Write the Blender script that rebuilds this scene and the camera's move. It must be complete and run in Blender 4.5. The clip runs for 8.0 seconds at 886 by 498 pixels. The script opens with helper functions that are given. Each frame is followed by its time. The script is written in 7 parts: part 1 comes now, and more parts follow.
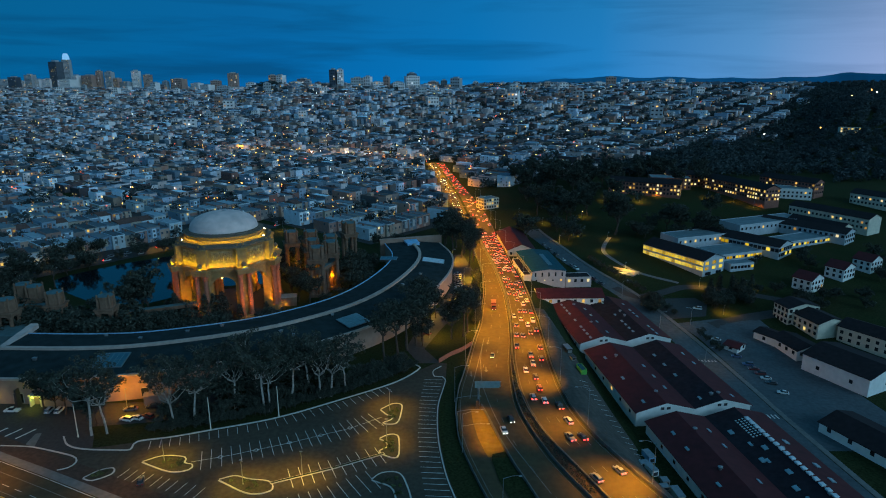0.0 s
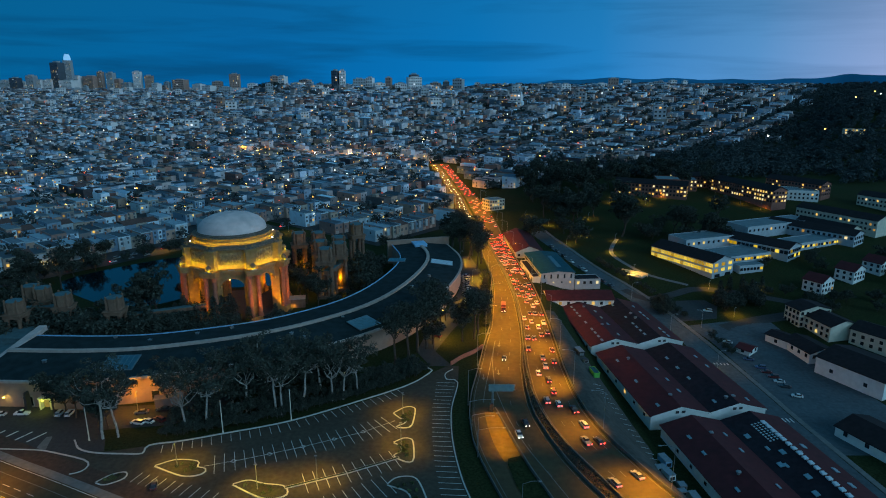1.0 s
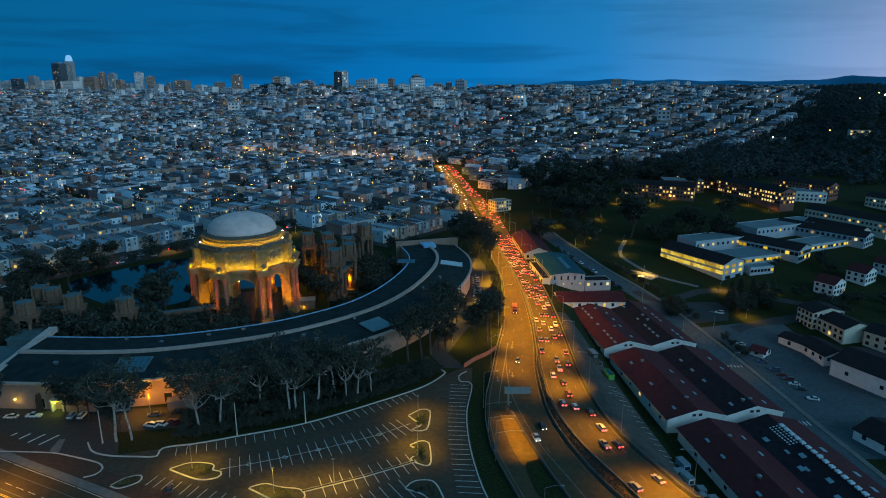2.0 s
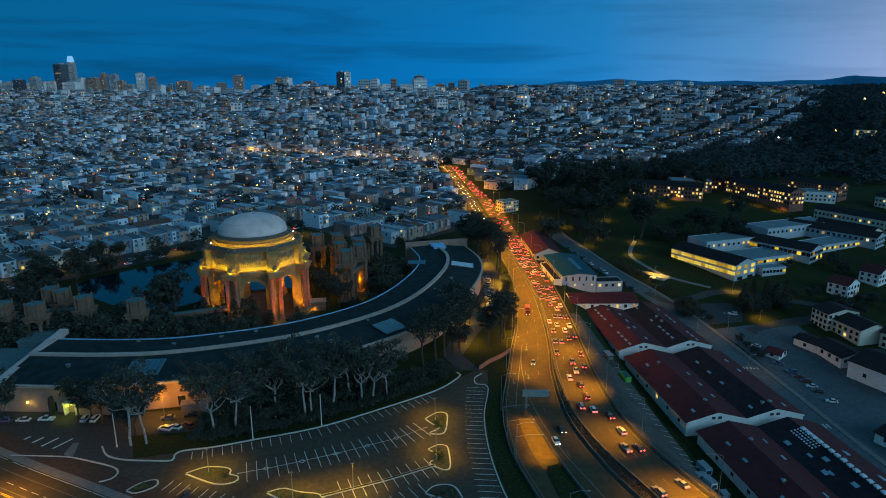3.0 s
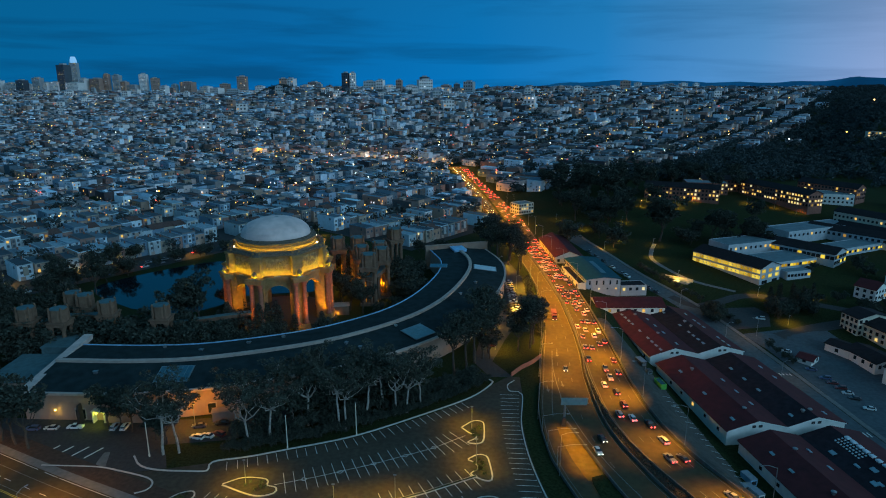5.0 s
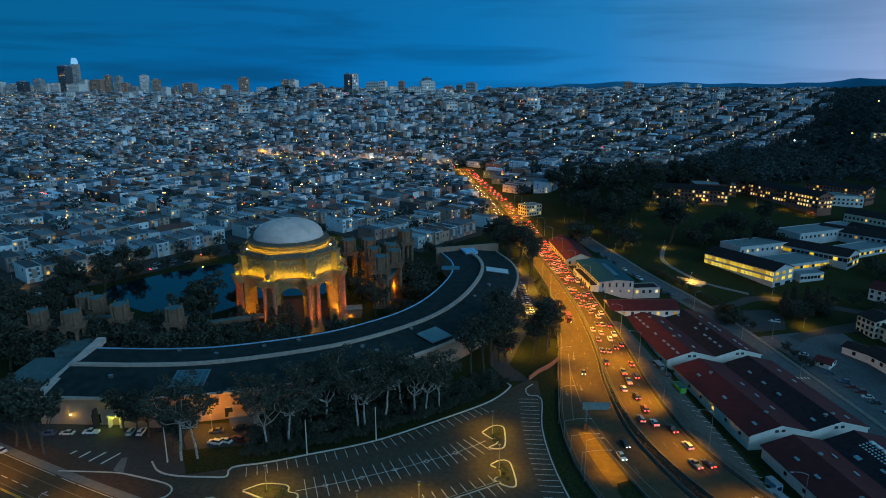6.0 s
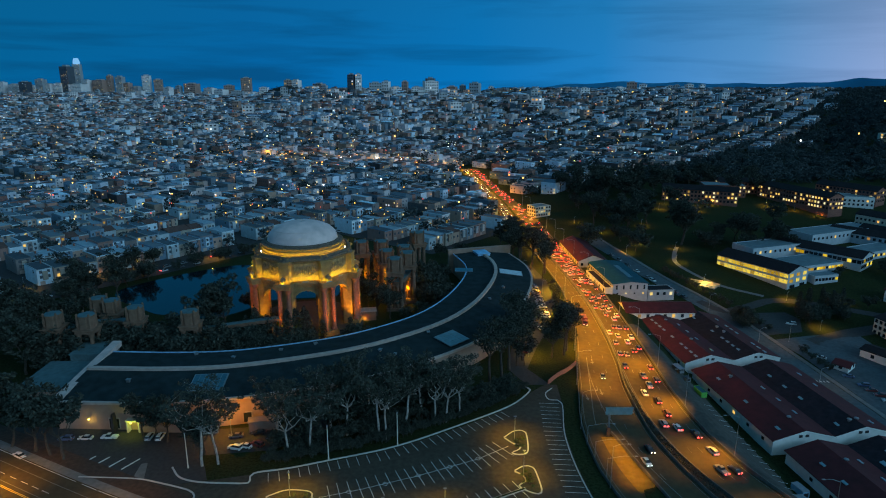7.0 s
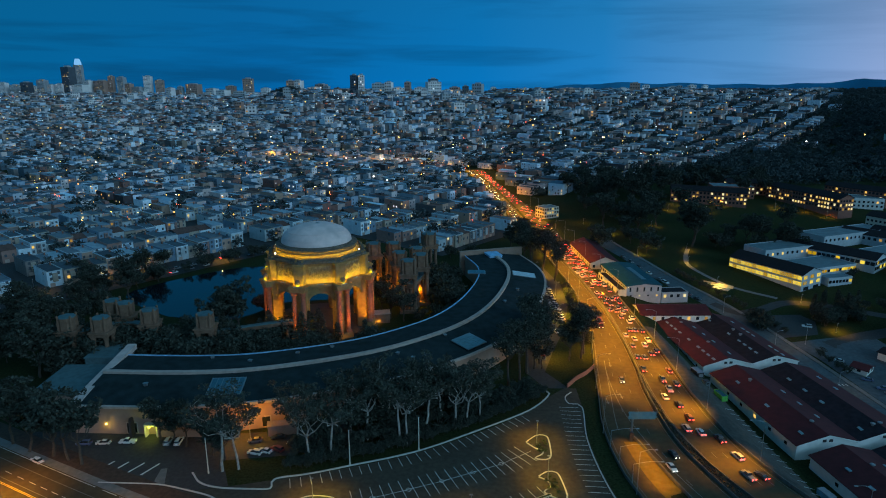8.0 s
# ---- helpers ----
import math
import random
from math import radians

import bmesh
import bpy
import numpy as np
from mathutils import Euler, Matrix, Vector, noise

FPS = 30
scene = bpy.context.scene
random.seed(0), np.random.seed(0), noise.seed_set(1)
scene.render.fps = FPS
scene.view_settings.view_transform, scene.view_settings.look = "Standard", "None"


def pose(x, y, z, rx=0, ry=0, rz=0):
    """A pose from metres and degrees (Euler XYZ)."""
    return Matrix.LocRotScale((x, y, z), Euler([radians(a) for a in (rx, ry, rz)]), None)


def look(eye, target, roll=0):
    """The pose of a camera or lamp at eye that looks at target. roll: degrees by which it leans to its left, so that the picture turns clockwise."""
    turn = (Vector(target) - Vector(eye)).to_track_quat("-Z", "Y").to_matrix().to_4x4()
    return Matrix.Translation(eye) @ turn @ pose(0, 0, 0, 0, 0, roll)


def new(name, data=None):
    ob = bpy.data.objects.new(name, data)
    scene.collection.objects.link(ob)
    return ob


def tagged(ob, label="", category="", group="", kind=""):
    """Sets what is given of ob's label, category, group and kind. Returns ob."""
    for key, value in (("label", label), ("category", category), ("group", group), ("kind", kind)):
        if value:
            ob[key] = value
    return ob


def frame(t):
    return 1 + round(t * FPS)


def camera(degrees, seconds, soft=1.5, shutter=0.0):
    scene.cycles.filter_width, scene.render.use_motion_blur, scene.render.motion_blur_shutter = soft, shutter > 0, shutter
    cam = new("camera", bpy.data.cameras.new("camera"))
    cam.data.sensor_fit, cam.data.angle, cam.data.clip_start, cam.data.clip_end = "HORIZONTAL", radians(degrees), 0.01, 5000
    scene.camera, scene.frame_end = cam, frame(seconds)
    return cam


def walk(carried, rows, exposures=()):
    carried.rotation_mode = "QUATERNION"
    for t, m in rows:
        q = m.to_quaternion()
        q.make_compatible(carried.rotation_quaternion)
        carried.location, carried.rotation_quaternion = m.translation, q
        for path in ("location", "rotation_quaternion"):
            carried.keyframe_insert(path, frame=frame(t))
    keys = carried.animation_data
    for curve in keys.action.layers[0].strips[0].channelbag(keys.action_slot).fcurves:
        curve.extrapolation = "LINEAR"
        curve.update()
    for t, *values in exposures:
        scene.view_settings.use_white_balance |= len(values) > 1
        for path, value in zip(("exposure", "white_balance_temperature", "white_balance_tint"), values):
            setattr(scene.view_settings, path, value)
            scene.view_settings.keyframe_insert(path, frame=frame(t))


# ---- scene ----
cam = camera(70.0, 8.0, soft=1.03)
PATH = [
    (0, (0.00, 0.00, 111.41), (0.000, 96.578, 85.473), -0.10),
    (0.5, (-2.18, 0.98, 111.44), (-2.209, 97.586, 85.596), -0.08),
    (1, (-4.68, 1.89, 111.25), (-4.716, 98.516, 85.476), -0.04),
    (1.5, (-7.19, 2.62, 111.04), (-7.259, 99.270, 85.376), 0.00),
    (3, (-15.41, 6.18, 110.30), (-15.646, 102.876, 84.795), -0.05),
    (3.5, (-18.30, 7.15, 110.48), (-18.545, 103.858, 85.020), -0.06),
    (4, (-21.51, 8.51, 110.44), (-21.729, 105.224, 85.008), 0.02),
    (5.5, (-30.57, 11.88, 110.60), (-30.951, 108.621, 85.299), -0.03),
    (6, (-34.04, 13.14, 110.41), (-34.384, 109.911, 85.223), -0.01),
    (6.5, (-37.23, 14.15, 110.71), (-37.646, 110.925, 85.521), -0.03),
    (7, (-40.79, 15.30, 111.00), (-41.263, 112.074, 85.797), -0.03),
    (7.5, (-44.14, 16.21, 111.15), (-44.616, 113.007, 86.036), -0.03),
    (8, (-47.59, 17.38, 111.19), (-48.096, 114.170, 86.079), -0.02),
]
walk(cam, [(t, look(eye, target, roll)) for t, eye, target, roll in PATH])

# ---------------------------------------------------------------- world and sun
GLOW = Vector((0.80, -0.60, 0.0)).normalized()      # the bright western dusk, behind and to the right

world = bpy.data.worlds.new("dusk_sky")
scene.world = world
world.use_nodes = True
wn, wl = world.node_tree.nodes, world.node_tree.links
wn.clear()


def wnode(kind, **values):
    n = wn.new(kind)
    for key, v in values.items():
        n.inputs[key].default_value = v
    return n


def wmath(op, a, b=0.0, c=0.0, clamp=False):
    n = wn.new("ShaderNodeMath")
    n.operation, n.use_clamp = op, clamp
    for i, v in enumerate((a, b, c)):
        if hasattr(v, "node"):
            wl.new(v, n.inputs[i])
        else:
            n.inputs[i].default_value = v
    return n.outputs[0]


def wmix(fac, a, b):
    n = wn.new("ShaderNodeMix")
    n.data_type = "RGBA"
    for sock, v in ((n.inputs["Factor"], fac), (n.inputs[6], a), (n.inputs[7], b)):
        if hasattr(v, "node"):
            wl.new(v, sock)
        else:
            sock.default_value = v
    return n.outputs[2]


tc = wn.new("ShaderNodeTexCoord")
sep = wn.new("ShaderNodeSeparateXYZ")
wl.new(tc.outputs["Generated"], sep.inputs[0])
dot = wn.new("ShaderNodeVectorMath")
dot.operation = "DOT_PRODUCT"
wl.new(tc.outputs["Generated"], dot.inputs[0])
dot.inputs[1].default_value = GLOW
toward = wmath("MULTIPLY_ADD", dot.outputs["Value"], 0.5, 0.5, True)          # 1 in the west, 0 in the east
up = wmath("MAXIMUM", sep.outputs["Z"], 0.0)
low = wmath("POWER", wmath("SUBTRACT", 1.0, up, clamp=True), 3.0)


def wramp(stops):
    """A colour that goes from the dark east to the bright west."""
    r = wn.new("ShaderNodeValToRGB")
    while len(r.color_ramp.elements) < len(stops):
        r.color_ramp.elements.new(0.5)
    for e, (p, c) in zip(r.color_ramp.elements, stops):
        e.position, e.color = p, (*c, 1)
    wl.new(toward, r.inputs[0])
    return r.outputs[0]


base = wramp([(0.0, (0.0008, 0.120, 0.30)), (0.10, (0.0010, 0.130, 0.39)), (0.22, (0.0020, 0.178, 0.51)), (0.30, (0.014, 0.215, 0.56)), (0.40, (0.100, 0.300, 0.62)),
              (0.50, (0.33, 0.42, 0.70)), (0.72, (0.20, 0.52, 0.78)), (1.0, (0.26, 0.72, 1.0))])
high = wramp([(0.0, (0.004, 0.100, 0.20)), (0.35, (0.012, 0.135, 0.26)), (0.5, (0.045, 0.155, 0.27)), (1.0, (0.110, 0.30, 0.44))])
zen = wmix(low, high, base)
# long dark streaks of cloud low over the east
mp = wn.new("ShaderNodeMapping")
mp.inputs["Scale"].default_value = (1.1, 1.1, 13.0)
wl.new(tc.outputs["Generated"], mp.inputs[0])
nz = wnode("ShaderNodeTexNoise", Scale=2.6, Detail=6.0, Roughness=0.55, Distortion=0.35)
wl.new(mp.outputs[0], nz.inputs["Vector"])
cl = wn.new("ShaderNodeValToRGB")
cl.color_ramp.elements[0].position, cl.color_ramp.elements[1].position = 0.46, 0.66
wl.new(nz.outputs["Fac"], cl.inputs[0])
band = wmath("MULTIPLY", cl.outputs[0], wmath("SUBTRACT", 1.0, wmath("MULTIPLY", up, 2.0), clamp=True))
streak = wmath("MULTIPLY", band, wmath("MULTIPLY_ADD", toward, -1.3, 0.80, True))
clouded = wmix(streak, zen, (0.002, 0.060, 0.165, 1))
bg = wnode("ShaderNodeBackground", Strength=1.0)
wl.new(clouded, bg.inputs["Color"])
out = wn.new("ShaderNodeOutputWorld")
wl.new(bg.outputs[0], out.inputs[0])

sun = new("sun", bpy.data.lights.new("sun", "SUN"))
sun.data.energy, sun.data.angle, sun.data.color = 0.85, radians(28), (0.38, 0.70, 1.0)
sun.matrix_world = look((300, -225, 165), (0, 0, 0))


def lamp(name, kind, place, watts, colour, radius=0.3, target=None, size=None, spot=120, blend=0.6):
    """A lamp of the place itself."""
    d = bpy.data.lights.new(name, kind)
    d.energy, d.color = watts, colour
    if kind == "AREA":
        d.size = size or 1.0
    else:
        d.shadow_soft_size = radius
    if kind == "SPOT":
        d.spot_size, d.spot_blend = radians(spot), blend
    ob = new(name, d)
    ob.matrix_world = look(place, target) if target else pose(*place)
    return ob

# ---------------------------------------------------------------- materials
def material(name, colour, rough=0.8, metal=0.0, grain=None, stain=None, bump=0.0, bump_scale=1.0,
             per_object=None, per_island=None, spec=0.5, transmission=0.0, ramp=None):
    """A surface: colour, varied by fine grain (scale, amount), by wide stains (scale, amount, colour), by piece
    (amount) and with relief. ramp: a list of colours among which each piece takes one."""
    m = bpy.data.materials.new(name)
    m.use_nodes = True
    n, l = m.node_tree.nodes, m.node_tree.links
    b = n["Principled BSDF"]
    b.inputs["Roughness"].default_value, b.inputs["Metallic"].default_value = rough, metal
    b.inputs["Specular IOR Level"].default_value = spec
    b.inputs["Transmission Weight"].default_value = transmission
    co = n.new("ShaderNodeTexCoord")
    geo = n.new("ShaderNodeNewGeometry")

    def mix(kind, fac, a, c):
        x = n.new("ShaderNodeMix")
        x.data_type, x.blend_type = "RGBA", kind
        for sock, v in ((x.inputs["Factor"], fac), (x.inputs[6], a), (x.inputs[7], c)):
            if hasattr(v, "node"):
                l.new(v, sock)
            else:
                sock.default_value = v
        return x.outputs[2]

    def noise_of(scale, detail=5.0, contrast=(0.3, 0.7)):
        t = n.new("ShaderNodeTexNoise")
        t.inputs["Scale"].default_value, t.inputs["Detail"].default_value = scale, detail
        l.new(geo.outputs["Position"], t.inputs["Vector"])
        r = n.new("ShaderNodeMapRange")
        r.inputs["From Min"].default_value, r.inputs["From Max"].default_value = contrast
        l.new(t.outputs["Fac"], r.inputs["Value"])
        return r.outputs[0]

    col = (*colour, 1)
    chance = None
    if per_island is not None or per_object is not None:
        if per_object is not None:
            info = n.new("ShaderNodeObjectInfo")
            chance = info.outputs["Random"]
        else:
            chance = geo.outputs["Random Per Island"]
        if ramp:
            r = n.new("ShaderNodeValToRGB")
            r.color_ramp.interpolation = "CONSTANT"
            while len(r.color_ramp.elements) < len(ramp):
                r.color_ramp.elements.new(1.0)
            for i, (e, c) in enumerate(zip(r.color_ramp.elements, ramp)):
                e.position, e.color = i / len(ramp), (*c, 1)
            l.new(chance, r.inputs[0])
            col = r.outputs[0]
        amount = per_object if per_object is not None else per_island
        if amount:
            w = n.new("ShaderNodeTexWhiteNoise")
            w.noise_dimensions = "1D"
            l.new(chance, w.inputs["W"])
            v = n.new("ShaderNodeMapRange")
            v.inputs["To Min"].default_value, v.inputs["To Max"].default_value = 1 - amount, 1 + amount
            l.new(w.outputs["Value"], v.inputs["Value"])
            col = mix("MULTIPLY", 1.0, col, v.outputs[0])
    if stain:
        scale, amount, tint = stain
        s = n.new("ShaderNodeMath")
        s.operation = "MULTIPLY"
        l.new(noise_of(scale, 4.0), s.inputs[0])
        s.inputs[1].default_value = amount
        col = mix("MIX", s.outputs[0], col, (*tint, 1))
    if grain:
        scale, amount = grain
        v = n.new("ShaderNodeMapRange")
        v.inputs["To Min"].default_value, v.inputs["To Max"].default_value = 1 - amount, 1 + amount
        l.new(noise_of(scale, 6.0), v.inputs["Value"])
        col = mix("MULTIPLY", 1.0, col, v.outputs[0])
    if hasattr(col, "node"):
        l.new(col, b.inputs["Base Color"])
    else:
        b.inputs["Base Color"].default_value = col
    if bump:
        k = n.new("ShaderNodeBump")
        k.inputs["Strength"].default_value, k.inputs["Distance"].default_value = bump, 0.1
        l.new(noise_of(bump_scale, 6.0, (0.0, 1.0)), k.inputs["Height"])
        l.new(k.outputs[0], b.inputs["Normal"])
    return m


def glowing(name, colour, strength, sampled=False, spread=0.0, ramp=None):
    """What gives off light: lamp glasses, lit windows."""
    m = bpy.data.materials.new(name)
    m.use_nodes = True
    n, l = m.node_tree.nodes, m.node_tree.links
    n.clear()
    e = n.new("ShaderNodeEmission")
    e.inputs["Color"].default_value, e.inputs["Strength"].default_value = (*colour, 1), strength
    o = n.new("ShaderNodeOutputMaterial")
    l.new(e.outputs[0], o.inputs[0])
    if spread or ramp:
        geo = n.new("ShaderNodeNewGeometry")
        w = n.new("ShaderNodeTexWhiteNoise")
        w.noise_dimensions = "1D"
        l.new(geo.outputs["Random Per Island"], w.inputs["W"])
        r = n.new("ShaderNodeMapRange")
        r.inputs["To Min"].default_value, r.inputs["To Max"].default_value = strength * (1 - spread), strength * (1 + spread)
        l.new(w.outputs["Value"], r.inputs["Value"])
        l.new(r.outputs[0], e.inputs["Strength"])
        if ramp:
            c = n.new("ShaderNodeValToRGB")
            c.color_ramp.interpolation = "CONSTANT"
            while len(c.color_ramp.elements) < len(ramp):
                c.color_ramp.elements.new(1.0)
            for i, (el, k) in enumerate(zip(c.color_ramp.elements, ramp)):
                el.position, el.color = i / len(ramp), (*k, 1)
            l.new(geo.outputs["Random Per Island"], c.inputs[0])
            l.new(c.outputs[0], e.inputs["Color"])
    m.cycles.emission_sampling = "AUTO" if sampled else "NONE"
    return m


GRASS = material("grass", (0.022, 0.033, 0.012), 1.0, spec=0.05, grain=(1.3, 0.45), stain=(0.06, 0.6, (0.032, 0.031, 0.014)), bump=0.5, bump_scale=2.0)
EARTH = material("bare_earth", (0.060, 0.032, 0.020), 0.95, grain=(0.8, 0.35), stain=(0.10, 0.5, (0.035, 0.025, 0.018)), bump=0.5, bump_scale=1.5)
ASPHALT = material("asphalt", (0.052, 0.052, 0.052), 0.9, spec=0.2, grain=(0.9, 0.18), stain=(0.07, 0.45, (0.036, 0.036, 0.038)), bump=0.2, bump_scale=6.0)
BARRIER = material("stained_barrier_concrete", (0.13, 0.12, 0.105), 0.9, grain=(0.7, 0.2), stain=(0.3, 0.5, (0.07, 0.065, 0.06)), bump=0.2, bump_scale=3.0)
LOT = material("lot_asphalt", (0.078, 0.064, 0.048), 0.95, spec=0.1, grain=(0.7, 0.2), stain=(0.09, 0.5, (0.042, 0.037, 0.031)), bump=0.2, bump_scale=5.0)
WORN_ASPHALT = material("worn_pale_asphalt", (0.078, 0.102, 0.115), 0.9, spec=0.2, grain=(0.6, 0.2), stain=(0.10, 0.5, (0.055, 0.062, 0.068)), bump=0.2, bump_scale=5.0)
ROADWAY = material("road_asphalt", (0.085, 0.064, 0.036), 0.9, spec=0.08, grain=(0.5, 0.14), stain=(0.10, 0.5, (0.046, 0.042, 0.034)), bump=0.15, bump_scale=4.0)
CONCRETE = material("concrete", (0.34, 0.33, 0.31), 0.85, grain=(0.7, 0.15), stain=(0.2, 0.4, (0.20, 0.19, 0.18)), bump=0.2, bump_scale=3.0)
YARD_ASPHALT = material("yard_asphalt", (0.085, 0.075, 0.064), 0.9, spec=0.2, grain=(0.6, 0.25), stain=(0.12, 0.6, (0.045, 0.042, 0.04)), bump=0.2, bump_scale=5.0)
PAVING = material("pavement", (0.15, 0.148, 0.142), 0.9, grain=(0.6, 0.2), stain=(0.15, 0.4, (0.12, 0.115, 0.11)))
PAINT = material("road_paint", (0.70, 0.69, 0.66), 0.6, grain=(2.0, 0.25), stain=(0.5, 0.5, (0.30, 0.30, 0.29)))
LANE_PAINT = material("worn_lane_paint", (0.15, 0.145, 0.13), 0.7, grain=(1.5, 0.35), stain=(0.4, 0.6, (0.08, 0.075, 0.065)))
YELLOW_PAINT = material("yellow_road_paint", (0.62, 0.42, 0.06), 0.6, grain=(2.0, 0.2))
ROOF_FELT = material("dark_roof_felt", (0.020, 0.034, 0.037), 0.95, spec=0.1, grain=(0.25, 0.3), stain=(0.05, 0.6, (0.020, 0.028, 0.028)), bump=0.2, bump_scale=1.5)
STUCCO = material("pink_stucco", (0.36, 0.225, 0.17), 0.9, grain=(0.35, 0.12), stain=(0.09, 0.5, (0.24, 0.15, 0.115)), bump=0.25, bump_scale=1.2)
COPING = material("pale_coping", (0.46, 0.34, 0.29), 0.85, grain=(0.5, 0.15), stain=(0.2, 0.35, (0.33, 0.29, 0.26)))
PINK_COPING = material("pinkish_coping", (0.56, 0.42, 0.38), 0.85, grain=(0.5, 0.15), stain=(0.2, 0.35, (0.42, 0.33, 0.30)))
BLUE_EDGE = material("metal_flashing", (0.34, 0.58, 0.82), 0.35, metal=0.3, grain=(0.4, 0.2))
ROT_STONE = material("ochre_stone", (0.36, 0.200, 0.080), 0.9, spec=0.2, grain=(0.6, 0.18), stain=(0.16, 0.5, (0.23, 0.125, 0.055)), bump=0.4, bump_scale=1.2)
ROT_COLUMN = material("red_ochre_column", (0.38, 0.13, 0.075), 0.85, grain=(0.8, 0.2), stain=(0.2, 0.5, (0.27, 0.09, 0.055)), bump=0.3, bump_scale=1.5)
ROT_RELIEF = material("carved_relief", (0.40, 0.24, 0.11), 0.88, grain=(0.9, 0.35), stain=(0.5, 0.6, (0.17, 0.09, 0.04)), bump=1.0, bump_scale=1.1)
DOME = material("dome_cement", (0.84, 0.60, 0.55), 0.5, grain=(0.25, 0.12), stain=(0.10, 0.6, (0.50, 0.37, 0.35)), bump=0.15, bump_scale=0.6)
WATER = material("lagoon_water", (0.006, 0.012, 0.016), 0.06, spec=0.6, bump=0.08, bump_scale=0.7)
BARK = material("pale_bark", (0.40, 0.35, 0.31), 0.9, grain=(1.6, 0.35), stain=(0.35, 0.6, (0.12, 0.10, 0.085)), bump=0.4, bump_scale=2.0)
DARK_BARK = material("dark_bark", (0.06, 0.045, 0.035), 0.95, grain=(1.6, 0.3))
LEAF = material("dark_foliage", (0.050, 0.056, 0.044), 0.9, spec=0.15, per_island=0.45, grain=(0.8, 0.3))
LEAF_EUC = material("eucalyptus_foliage", (0.046, 0.050, 0.035), 0.8, per_island=0.5, grain=(0.8, 0.3))
# distant leaves: haze is put into the colour, paler and bluer than LEAF
LEAF_HAZED = material("hazed_foliage", (0.055, 0.068, 0.068), 0.95, spec=0.05, per_island=0.25, grain=(0.1, 0.3))
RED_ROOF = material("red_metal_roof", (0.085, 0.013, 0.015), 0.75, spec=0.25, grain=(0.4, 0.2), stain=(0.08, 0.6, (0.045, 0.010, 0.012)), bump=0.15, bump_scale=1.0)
BLUE_ROOF = material("blue_grey_roof", (0.014, 0.088, 0.120), 0.9, spec=0.1, grain=(0.4, 0.15), stain=(0.1, 0.4, (0.015, 0.062, 0.080)))
DARK_ROOF = material("dark_slate_roof", (0.017, 0.013, 0.015), 0.85, spec=0.2, grain=(0.5, 0.3), stain=(0.1, 0.5, (0.011, 0.009, 0.011)))
WHITE_WALL = material("white_painted_wall", (0.74, 0.73, 0.70), 0.85, grain=(0.5, 0.08), stain=(0.12, 0.3, (0.52, 0.51, 0.49)), bump=0.1, bump_scale=2.0)
SCHOOL_WALL = material("bluish_panel_wall", (0.44, 0.47, 0.50), 0.8, grain=(0.5, 0.1), stain=(0.15, 0.4, (0.30, 0.33, 0.36)), bump=0.1, bump_scale=2.0)
GREY_WALL = material("greyish_painted_wall", (0.46, 0.43, 0.43), 0.85, grain=(0.5, 0.1), stain=(0.12, 0.4, (0.33, 0.30, 0.30)), bump=0.1, bump_scale=2.0)
CREAM_WALL = material("cream_wall", (0.62, 0.56, 0.45), 0.85, grain=(0.5, 0.1), stain=(0.12, 0.35, (0.42, 0.38, 0.31)))
BRICK_WALL = material("red_brick_wall", (0.27, 0.105, 0.075), 0.9, grain=(1.2, 0.2), stain=(0.2, 0.4, (0.17, 0.07, 0.05)))
HOUSE_WALL = material("painted_house_wall", (0.432, 0.525, 0.606), 0.88, per_island=0.2, grain=(0.4, 0.12), ramp=[
    (0.518, 0.452, 0.454), (0.352, 0.247, 0.191), (0.162, 0.211, 0.263), (0.731, 0.636, 0.647), (0.106, 0.093, 0.090), (0.424, 0.205, 0.151),
    (0.424, 0.318, 0.293), (0.101, 0.148, 0.187), (0.646, 0.492, 0.465), (0.082, 0.061, 0.066), (0.673, 0.740, 0.818), (0.224, 0.195, 0.191), (0.304, 0.391, 0.505), (0.259, 0.123, 0.101), (0.608, 0.634, 0.723)])
HOUSE_ROOF = material("house_roof", (0.111, 0.144, 0.170), 0.9, per_island=0.25, grain=(0.4, 0.2), ramp=[
    (0.092, 0.144, 0.181), (0.047, 0.072, 0.090), (0.221, 0.319, 0.393), (0.033, 0.046, 0.054), (0.120, 0.165, 0.202), (0.118, 0.060, 0.049), (0.534, 0.700, 0.784), (0.042, 0.062, 0.075), (0.156, 0.237, 0.297), (0.276, 0.391, 0.478), (0.055, 0.082, 0.106), (0.073, 0.103, 0.127), (0.111, 0.165, 0.212)])
GLASS = material("window_glass", (0.02, 0.025, 0.03), 0.08, spec=0.8)
# glass of the houses: a dim sky reflection painted into the base colour
SKY_GLASS = material("sky_toned_glass", (0.085, 0.105, 0.125), 0.12, spec=0.7)
METAL = material("grey_metal", (0.30, 0.31, 0.32), 0.45, metal=0.7, grain=(1.0, 0.15))
DARK_METAL = material("dark_metal", (0.05, 0.05, 0.055), 0.5, metal=0.5, grain=(1.0, 0.15))
RUBBER = material("tyre_rubber", (0.02, 0.02, 0.02), 0.9)
# the blue of distance haze is painted as the hills' own colour
MOUNTAIN = material("haze_tinted_hills", (0.018, 0.25, 0.46), 1.0, grain=(0.004, 0.2))
LIT_WINDOW = glowing("lit_window", (1.0, 0.66, 0.22), 1.0, spread=0.6, ramp=[(1.0, 0.58, 0.18), (1.0, 0.70, 0.28), (1.0, 0.48, 0.12), (1.0, 0.78, 0.45), (0.9, 0.92, 1.0)])
SCHOOL_GLOW = glowing("lit_school_window", (1.0, 0.66, 0.10), 0.75, spread=0.35)
